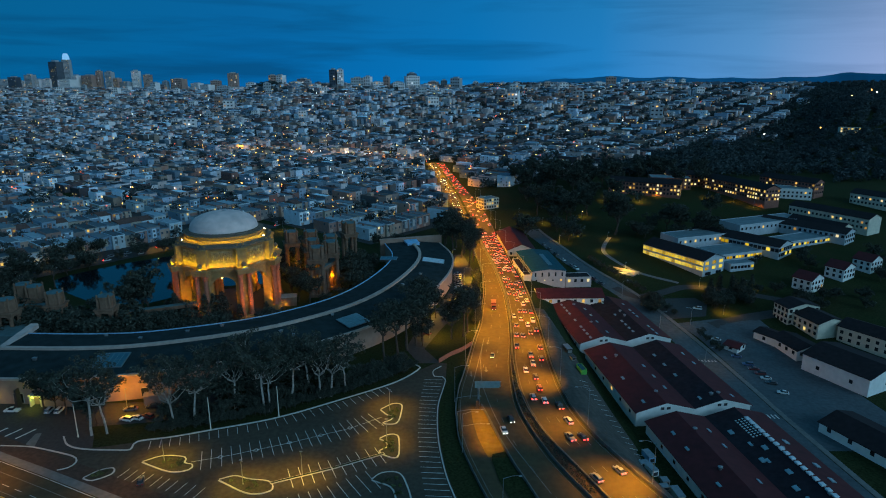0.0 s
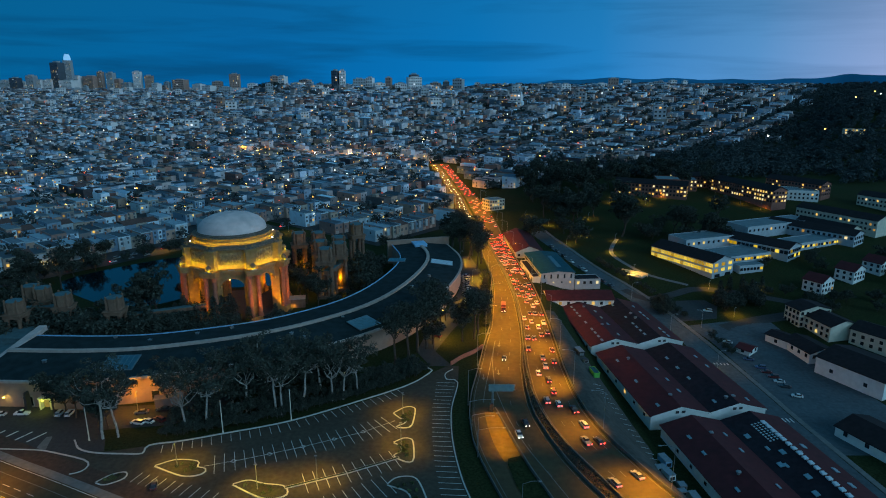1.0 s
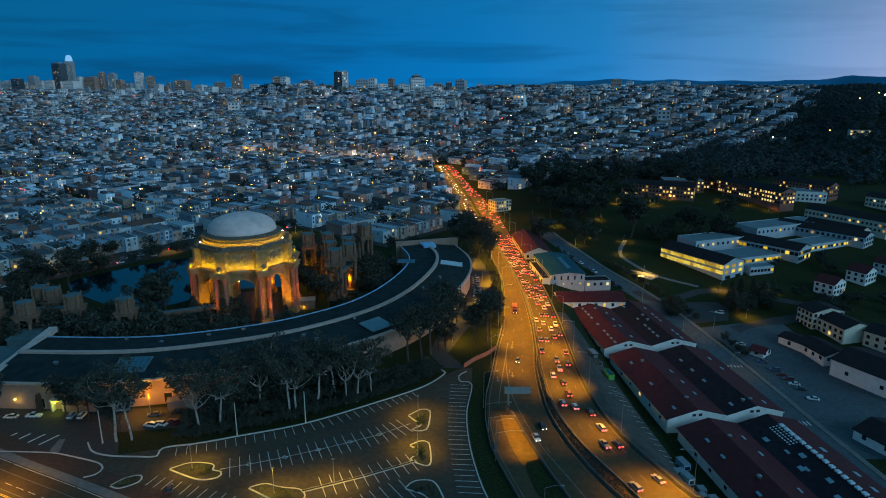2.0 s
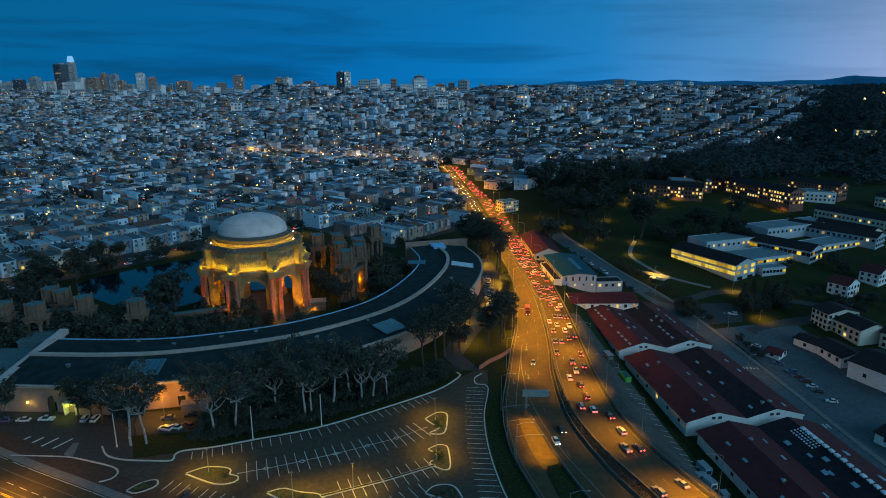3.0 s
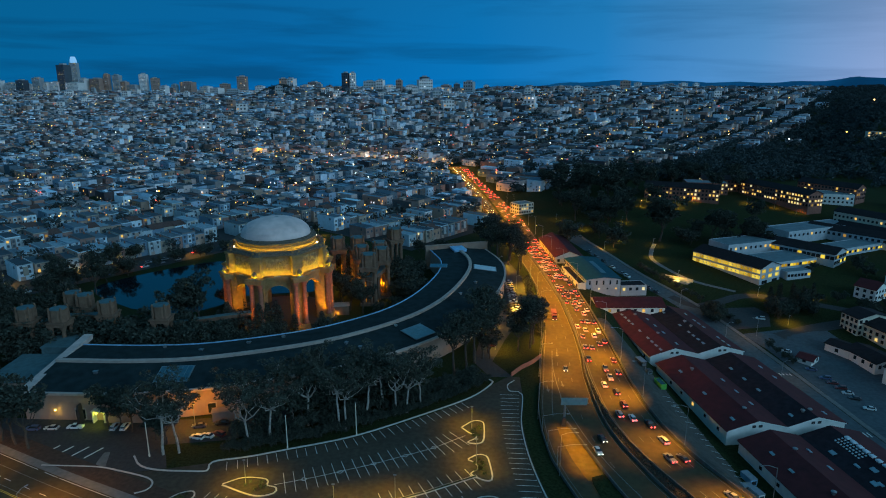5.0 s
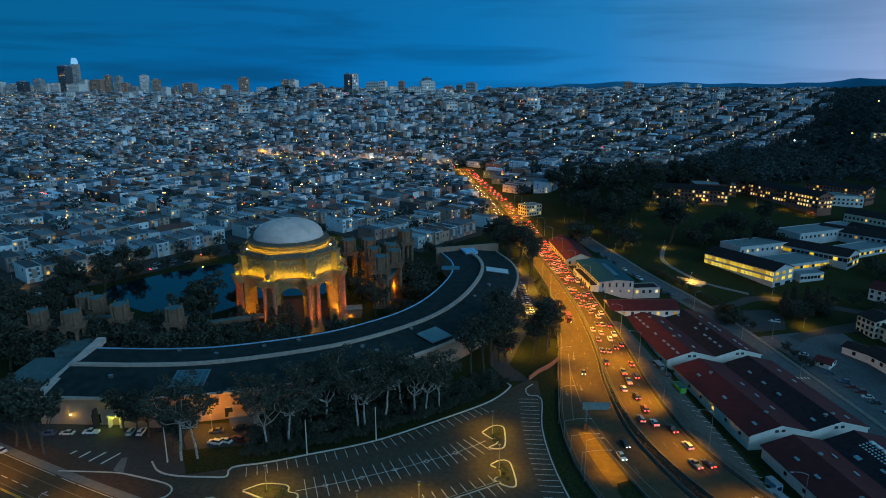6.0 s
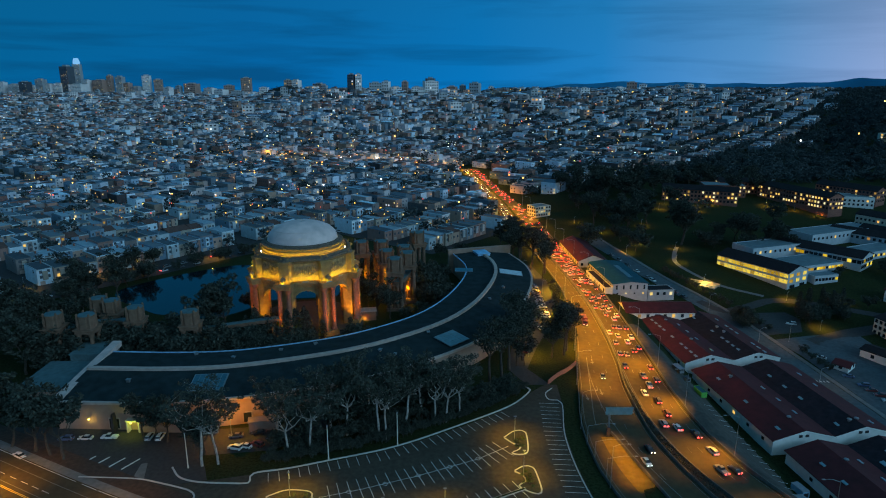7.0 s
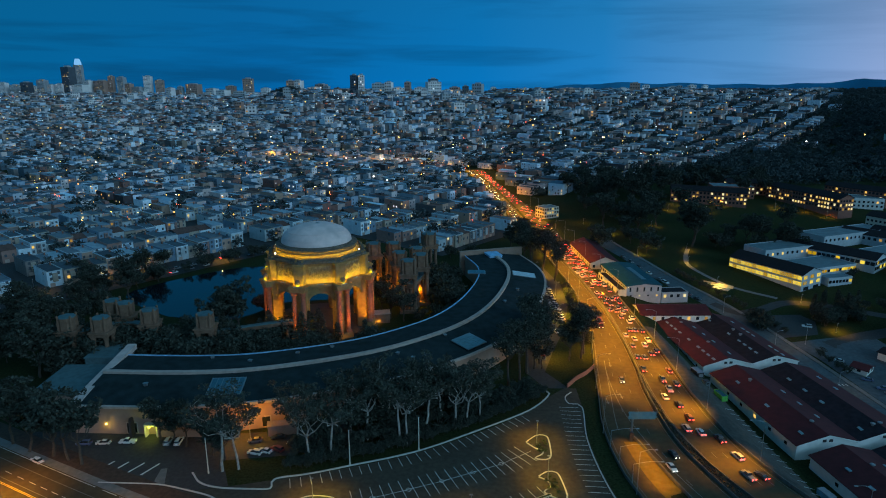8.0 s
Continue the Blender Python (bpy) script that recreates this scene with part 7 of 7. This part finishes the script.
# parked cars
PARKED = [(-86.5, 157.4, 20, "saloon"), (-149.5, 197.5, 92, "pickup"), (-136.6, 197.8, 2, "estate"), (-133.2, 197.8, 2, "estate"), (-108.9, 198.5, 100, "saloon"), (-102, 200.5, 105, "saloon"), (-104, 192.5, 70, "saloon"), (-100.5, 193.5, 60, "estate"), (-96, 196.5, 80, "saloon"), (-107, 191.5, 75, "estate"), (-157, 197, 92, "saloon"), (-163, 196.5, 90, "estate"), (-172, 187, 60, "saloon"),
          (134.6, 289.5, 60, "saloon"), (137.0, 272.3, 70, "saloon"), (138.6, 264.3, 75, "estate"), (139.2, 260, 75, "saloon"), (140.0, 255.5, 75, "estate"), (140.3, 251, 75, "saloon"), (140.5, 246.5, 70, "saloon"), (138.4, 324, 70, "estate"), (141, 238, 70, "saloon"),
          (-7.5, 266.0, 60, "saloon"), (3.5, 292, 10, "saloon")]
PARKED += [(8.2 + 0.02 * k, 308 + 3.3 * k, 60, KINDS[k % 5]) for k in range(16)]
PARKED += [(el[k][0].x + 4.3 * el[k][2].x * -1, el[k][0].y + 4.3 * el[k][2].y * -1, -math.degrees(math.atan2(el[k][1].x, el[k][1].y)), KINDS[k % 5]) for k in (9, 11, 13, 15, 17, 18, 20, 21, 22)]
for x, y, t, k in PARKED:
    car(x, y, t, k, False, "parked car with dark windows on asphalt", "parked cars")
for i in range(64):
    s, off = 20 + i * 5.4, 418.5 if i % 2 else 411.5
    p = U * s + V * off
    if cr.random() < 0.72 and p.y < 560 and p.x < -40:
        car(p.x, p.y, -40, cr.choice(KINDS), cr.random() < 0.15, "car by the kerb of the lagoon street", "lagoon street cars")

# ---------------------------------------------------------------- near houses, one by one
NEAR_WALL = material("house_front", (0.525, 0.637, 0.726), 0.88, per_object=0.08, grain=(0.4, 0.12), ramp=[
    (0.438, 0.509, 0.544), (0.346, 0.299, 0.245), (0.192, 0.276, 0.351), (0.577, 0.690, 0.761), (0.203, 0.175, 0.167), (0.427, 0.278, 0.212), (0.402, 0.456, 0.484), (0.149, 0.234, 0.314), (0.305, 0.175, 0.145)])
NEAR_ROOF = material("house_roof_felt", (0.184, 0.206, 0.212), 0.9, per_object=0.1, grain=(0.4, 0.2), ramp=[(0.092, 0.124, 0.148), (0.047, 0.062, 0.075), (0.257, 0.350, 0.403), (0.129, 0.165, 0.191), (0.064, 0.088, 0.106)])
TILE_ROOF = material("brown_tile_roof", (0.13, 0.06, 0.045), 0.9, grain=(0.6, 0.3), stain=(0.3, 0.5, (0.07, 0.04, 0.035)))
HOUSE_PANE = Shape().box((0, 0, 0), (1.4, 0.12, 1.7)).mesh("window", SKY_GLASS)


def house_kind(w, d, h, bay, pitched):
    return dict(
        wall=Shape().box((0, 0, -3), (w, d, h + 3)).mesh("wall", NEAR_WALL),
        roof=(gable_roof(Shape(), w, d, h, h + 2.0, 0.3) if pitched else Shape().box((0, 0, h + 0.004), (w - 0.5, d - 0.5, 0.12))).mesh("roof", TILE_ROOF if pitched else NEAR_ROOF),
        shift=pitched,
        cornice=Shape().box((0, -d / 2 - 0.1, h - 0.5), (w, 0.6, 0.55)).box((0, d / 2 + 0.1, h - 0.5), (w, 0.6, 0.55)).box((-w / 2 + 0.12, 0, h), (0.24, d, 0.5)).box((w / 2 - 0.12, 0, h), (0.24, d, 0.5)).mesh("cornice", NEAR_WALL),
        bay=(Shape().box((0, -d / 2 - 0.5, 3.0), (2.6, 1.0, h - 4.2)).mesh("bay_window", NEAR_WALL) if bay else None),
        garage=Shape().box((-w * 0.2, -d / 2 - 0.03, 0.0), (2.6, 0.16, 2.3)).mesh("garage_door", COPING),
        chimney=Shape().box((w * 0.35, d * 0.2, h), (0.8, 0.8, 1.6)).box((w * 0.35, d * 0.2, h + 1.6), (1.0, 1.0, 0.15)).mesh("chimney", BRICK_WALL),
        w=w, d=d, h=h)


HOUSES = [house_kind(8.2, 20, 9.2, True, False), house_kind(7.6, 18, 8.0, False, False), house_kind(9.4, 20, 10.6, True, False), house_kind(12, 20, 11.5, True, False), house_kind(8.6, 17, 8.4, False, True), house_kind(8.0, 21, 9.8, True, True)]
hr = random.Random(99)


def row_house(x, y, turn, k):
    a = HOUSES[k]
    c = thing("row_house", pose(x, y, height(x, y), 0, 0, turn), hr.choice(("stuccoed row house with flat roof and bay window", "pale stucco row house with a garage door", "flat-roofed town house with parapet")) if k < 4 else "town house under a brown tiled pitched roof", "house", "row houses by the lagoon")
    part("wall", a["wall"], None, c)
    r = part("roof", a["roof"], None, c)
    if a["shift"]:
        r.matrix_basis = pose(-a["w"] / 2, -a["d"] / 2, 0)
    else:
        part("cornice", a["cornice"], None, c)
        part("chimney", a["chimney"], None, c)
    part("garage_door", a["garage"], None, c)
    if a["bay"]:
        part("bay_window", a["bay"], None, c)
    n = 3 if a["w"] > 9 else 2
    for f in range(1, int(a["h"] / 3.0)):
        for i in range(n):
            mesh = hr.choice(LIT_PANES) if hr.random() < 0.09 else HOUSE_PANE
            out = 1.03 if a["bay"] and n == 3 and i == 1 else 0.04
            part("window", mesh, None, c, m=pose((i + 0.5) / n * a["w"] - a["w"] / 2, -a["d"] / 2 - out, 3.0 * f + 0.9))
    for i in range(1):
        mesh = hr.choice(LIT_PANES) if hr.random() < 0.05 else HOUSE_PANE
        part("window", mesh, None, c, m=pose(-a["w"] / 2 - 0.04, -a["d"] / 2 + 5 + 7 * i, a["h"] - 2.6, 0, 0, -90))
    return c


FRONT = math.degrees(math.atan2(U.y, U.x))
for x, y, w, d, h in NEAR_LOTS:
    k = {7.6: 1, 8.2: 0, 9.4: 2, 8.6: 4, 8.0: 5}[w]
    row_house(x, y, FRONT, k)

# ---------------------------------------------------------------- towers on the skyline
TOWER_WALLS = {"pale": material("pale_tower", (0.82, 0.69, 0.66), 0.8, grain=(0.05, 0.12)), "grey": material("grey_tower", (0.36, 0.35, 0.36), 0.7, grain=(0.05, 0.15)),
               "dark": material("dark_tower", (0.07, 0.075, 0.09), 0.5, grain=(0.05, 0.15)), "brown": material("brown_tower", (0.40, 0.23, 0.18), 0.8, grain=(0.05, 0.15))}
er = random.Random(13)


def tower(a, top, wide, y, tone, name="tower", label="", steps=1):
    """A tower whose middle lies at slope a = x / y, y metres off, with its top at height top."""
    x, z = a * y, height(a * y, y) - 4
    h = top - z
    t = thing(name, pose(x, y, z, 0, 0, er.uniform(-25, 25)), label or "distant " + {"pale": "pale", "grey": "grey", "dark": "dark", "brown": "brown"}[tone] + " high-rise tower on the skyline", "tower", "skyline towers")
    part("shaft", Shape().box((0, 0, 0), (wide, wide * 0.8, h)), TOWER_WALLS[tone], t)
    part("roof_plant", Shape().box((0, 0, h), (wide * 0.5, wide * 0.4, h * 0.04 + 1.5)), TOWER_WALLS["grey"], t)
    dark, lit = Shape(), Shape()
    n, m = max(3, int(wide / 6)), max(4, int(h / 7))
    for i in range(n):
        for j in range(m):
            s = lit if er.random() < 0.10 else dark
            s.box(((i + 0.5) / n * wide - wide / 2, -wide * 0.4 - 0.05, (j + 0.4) / m * h), (wide / n * 0.5, 0.3, h / m * 0.40))
    tagged(part("window_grid", dark, GLASS, t), kind="stuff")
    if lit.v:
        tagged(part("lit_window_grid", lit, LIT_WINDOW, t), kind="stuff")
    return t, h


WEST_SKYLINE = [(-0.6539, 126, 51, "dark", 3800), (-0.6292, 139, 48, "grey", 3800), (-0.6164, 113, 36, "pale", 3800), (-0.6016, 116, 54, "pale", 3800), (-0.5874, 211, 60, "dark", 3800), (-0.5585, 135, 42, "pale", 3800), (-0.5378, 135, 72, "brown", 3800), (-0.5231, 160, 30, "brown", 3800), (-0.5078, 154, 42, "grey", 3800), (-0.4672, 160, 42, "pale", 3800), (-0.4498, 138, 45, "brown", 3800),
                (-0.4831, 98, 60, "grey", 3800), (-0.67, 112, 60, "grey", 3900), (-0.69, 124, 50, "pale", 3900), (-0.71, 108, 60, "dark", 3900), (-0.645, 106, 44, "pale", 3900), (-0.573, 112, 80, "pale", 3700), (-0.497, 118, 40, "brown", 3800)]
MID_SKYLINE = [(-0.4233, 105, 21, "grey", 2600), (-0.4031, 114, 49, "brown", 2600), (-0.3753, 97, 39, "pale", 2600), (-0.3464, 107, 35, "brown", 2600), (-0.3196, 135, 37, "brown", 2600), (-0.3162, 81, 43, "pale", 2590), (-0.2594, 124, 23, "brown", 2100), (-0.2474, 124, 27, "pale", 2100), (-0.4273, 92, 29, "brown", 2600), (-0.2932, 99, 33, "pale", 2600), (-0.44, 100, 28, "pale", 2500), (-0.36, 92, 40, "pale", 2400), (-0.335, 88, 40, "grey", 2400)]
RIDGE_SKYLINE = [(-0.2124, 113, 32, "brown", 2100), (-0.1955, 98, 26, "pale", 1750), (-0.1665, 136, 18, "dark", 1755), (-0.156, 136, 15, "pale", 1750), (-0.1305, 115, 33, "grey", 1750), (-0.1141, 118, 19, "pale", 1750), (-0.0857, 118, 15, "brown", 1750), (-0.047, 119, 36, "pale", 1750), (-0.047, 126, 24, "dark", 1760), (-0.0144, 105, 24, "brown", 1750), (0.0019, 108, 17, "dark", 1750), (0.0208, 114, 26, "grey", 1750), (-0.225, 104, 30, "pale", 2000), (-0.18, 100, 30, "brown", 1800), (-0.10, 104, 28, "pale", 1750), (-0.068, 104, 26, "pale", 1750), (0.24, 100, 24, "pale", 1650), (0.33, 66, 22, "grey", 1180), (0.40, 96, 22, "grey", 1650)]
for a, top, wide, tone, y in WEST_SKYLINE + MID_SKYLINE + RIDGE_SKYLINE:
    tower(a, top, wide, y, tone)
for _ in range(110):
    y = er.uniform(1250, 2700)
    a = er.uniform(-0.66, 0.40)
    if city_here(a * y, y):
        tower(a, height(a * y, y) + er.uniform(14, 30), er.uniform(14, 26), y, er.choice(("pale", "pale", "grey", "brown")), "apartment_block", "apartment block standing above the hillside houses")
crown, hh = tower(-0.5706, 228, 42, 3978, "grey", "crowned_tower", "tallest skyline tower with a glowing blue crown")
part("crown", Shape().lathe((0, 0, hh), [(20, 0), (19, 12), (16.5, 24), (12.5, 34), (11, 36)], 16), SALES_GLOW, crown, "glowing blue crown")

# far mountains behind the wooded hill
mt = Shape()
mr = random.Random(2)
cols = 70
for i in range(cols):
    a = 0.06 + 0.88 * i / (cols - 1)
    b = math.atan(a)
    r = 4650
    hz = 70 + 53 * smooth_step(0.06, 0.24, a) - 8 * smooth_step(0.3, 0.44, a) + 28 * smooth_step(0.52, 0.64, a) - 12 * smooth_step(0.66, 0.72, a) + 5 * math.sin(i * 0.9) + mr.uniform(-2, 2)
    mt.v += [(r * math.sin(b), r * math.cos(b), -20), (r * math.sin(b), r * math.cos(b), hz), (r * 1.04 * math.sin(b), r * 1.04 * math.cos(b), hz * 0.9), (r * 1.04 * math.sin(b), r * 1.04 * math.cos(b), -20)]
mt.f = [(4 * i + k, 4 * i + 4 + k, 4 * i + 5 + k, 4 * i + 1 + k) for i in range(cols - 1) for k in range(3)]
tagged(part("backdrop_mountains", mt, MOUNTAIN), "mountain ridge coloured haze-blue on the horizon", "mountains", kind="structure")

# lamps of the distant streets: tiny lit globes
glob = Shape()
gr = random.Random(31)
for _ in range(2600):
    y = gr.uniform(480, 2500)
    x = gr.uniform(-0.72, 0.44) * y
    if city_here(x, y):
        s = gr.choice((0.22, 0.28, 0.35, 0.48, 0.7)) * (0.6 + y / 1600)
        z = height(x, y) + gr.uniform(8.5, 12)
        glob.add([(x - s, y, z), (x, y - s, z), (x + s, y, z), (x, y + s, z), (x, y, z - s), (x, y, z + s)], [(0, 1, 5), (1, 2, 5), (2, 3, 5), (3, 0, 5), (1, 0, 4), (2, 1, 4), (3, 2, 4), (0, 3, 4)])
AVENUE = curve_through([(-330, 990), (-259, 951), (-172, 929), (-87, 895), (-17, 862)], 9.0)
for p, d, n in AVENUE:                                         # the busy cross avenue
    for _ in range(2):
        x, y = p.x + gr.uniform(-5, 5), p.y + gr.uniform(-8, 6)
        s, z = gr.uniform(0.3, 0.9), height(x, y) + gr.uniform(3, 12)
        glob.add([(x - s, y, z), (x, y - s, z), (x + s, y, z), (x, y + s, z), (x, y, z - s), (x, y, z + s)], [(0, 1, 5), (1, 2, 5), (2, 3, 5), (3, 0, 5), (1, 0, 4), (2, 1, 4), (3, 2, 4), (0, 3, 4)])
for k in range(2, len(AVENUE), 4):
    lamp("avenue_light", "POINT", (AVENUE[k][0].x, AVENUE[k][0].y - 4, height(AVENUE[k][0].x, AVENUE[k][0].y) + 13), 9000, (1.0, 0.42, 0.02), 0.4)
for _ in range(10):
    y = gr.uniform(900, 1500)
    x = gr.uniform(0.45, 0.70) * y
    s, z = 1.3, height(x, y) + 16
    glob.add([(x - s, y, z), (x, y - s, z), (x + s, y, z), (x, y + s, z), (x, y, z - s), (x, y, z + s)], [(0, 1, 5), (1, 2, 5), (2, 3, 5), (3, 0, 5), (1, 0, 4), (2, 1, 4), (3, 2, 4), (0, 3, 4)])
tagged(part("city_street_lights", glob, glowing("street_globe", (1.0, 0.5, 0.1), 5.0, spread=0.7, ramp=[(1.0, 0.40, 0.06), (1.0, 0.45, 0.08), (1.0, 0.55, 0.15), (1.0, 0.36, 0.05), (1.0, 0.42, 0.06), (0.95, 0.85, 0.8), (1.0, 0.5, 0.1), (1.0, 0.10, 0.05)])), "scattered tiny street lights across the city", "street lights", kind="stuff")
hl = block("hillside_house", "lit building on the dark wooded hill", "building", 560, 905, -20, 26, 12, 7, None, CREAM_WALL, DARK_ROOF, 2, 4.2, 0.9, 3.6, drop=12, sides="s", wide=1.6, high=1.3)
hl.location.z += 5

# ---------------------------------------------------------------- floodlights of the rotunda
YEL = (1.0, 0.86, 0.0005)
FLOOD = Shape().box((0, 0, 0), (0.5, 3.2, 0.35), taper=0.8).mesh("floodlight", METAL)


def strip(name, place, target, watts, wide, colour):
    """A row of floodlights."""
    d = bpy.data.lights.new(name, "AREA")
    d.shape, d.size, d.size_y, d.energy, d.color = "RECTANGLE", wide, 0.5, watts, colour
    ob = new(name, d)
    ob.matrix_world = look(place, target)
    return ob


def ring(r, a, z):
    return (ROT.x + r * math.cos(a), ROT.y + r * math.sin(a), z)


for k in range(8):
    a = FACE + math.pi / 4 * k
    b = a + math.pi / 8
    strip("attic_floodlight", ring(22.3, a, 26.2), ring(20.6, a, 31.4), 900, 13.0, YEL)
    strip("attic_pier_floodlight", ring(26.2, b, 26.2), ring(23.6, b, 31.0), 520, 5.0, YEL)
    strip("drum_floodlight", ring(19.9, a, 36.9), ring(18.0, a, 38.2), 220, 9.0, YEL)
    strip("drum_pier_floodlight", ring(20.2, b, 36.9), ring(18.0, b, 38.2), 170, 6.0, YEL)
    lamp("arch_floodlight", "SPOT", ring(14.5, a, 1.0), 19000, (1.0, 0.52, 0.002), 0.4, ring(19.5, a, 19), spot=80, blend=0.8)
    for e in (-0.20, 0.20):
        lamp("wall_floodlight", "SPOT", ring(26.0, a + e, 0.9), 32000, (1.0, 0.50, 0.0005), 0.4, ring(20.5, a + e * 1.25, 15), spot=46, blend=0.9)
    lamp("column_floodlight", "SPOT", ring(31.0, b, 0.9), 14000, (1.0, 0.34, 0.001), 0.4, ring(25.0, b, 15), spot=50, blend=0.9)
    for c in (a, b):
        part("floodlight", FLOOD, None, rotunda, m=Matrix.Rotation(c - FACE, 4, "Z") @ pose(22.6 if c == a else 26.6, 0, 26.02))
for x, y, w in ((-80, 352, 3000), (-72, 346, 2600), (-86, 343, 2600), (-64, 340, 1200), (-80, 303, 600), (-92, 279.5, 600), (-119, 276, 700)):
    lamp("garden_floodlight", "POINT", (x, y, 1.2), w * 0.32, (1.0, 0.50, 0.008), 0.3)
for x, y in ((-77, 357), (-63.5, 346), (-61, 333), (-66.5, 321), (-88, 356), (-72, 337)):
    lamp("tower_floodlight", "POINT", (x, y, 7.0), 1900, (1.0, 0.48, 0.002), 0.4)
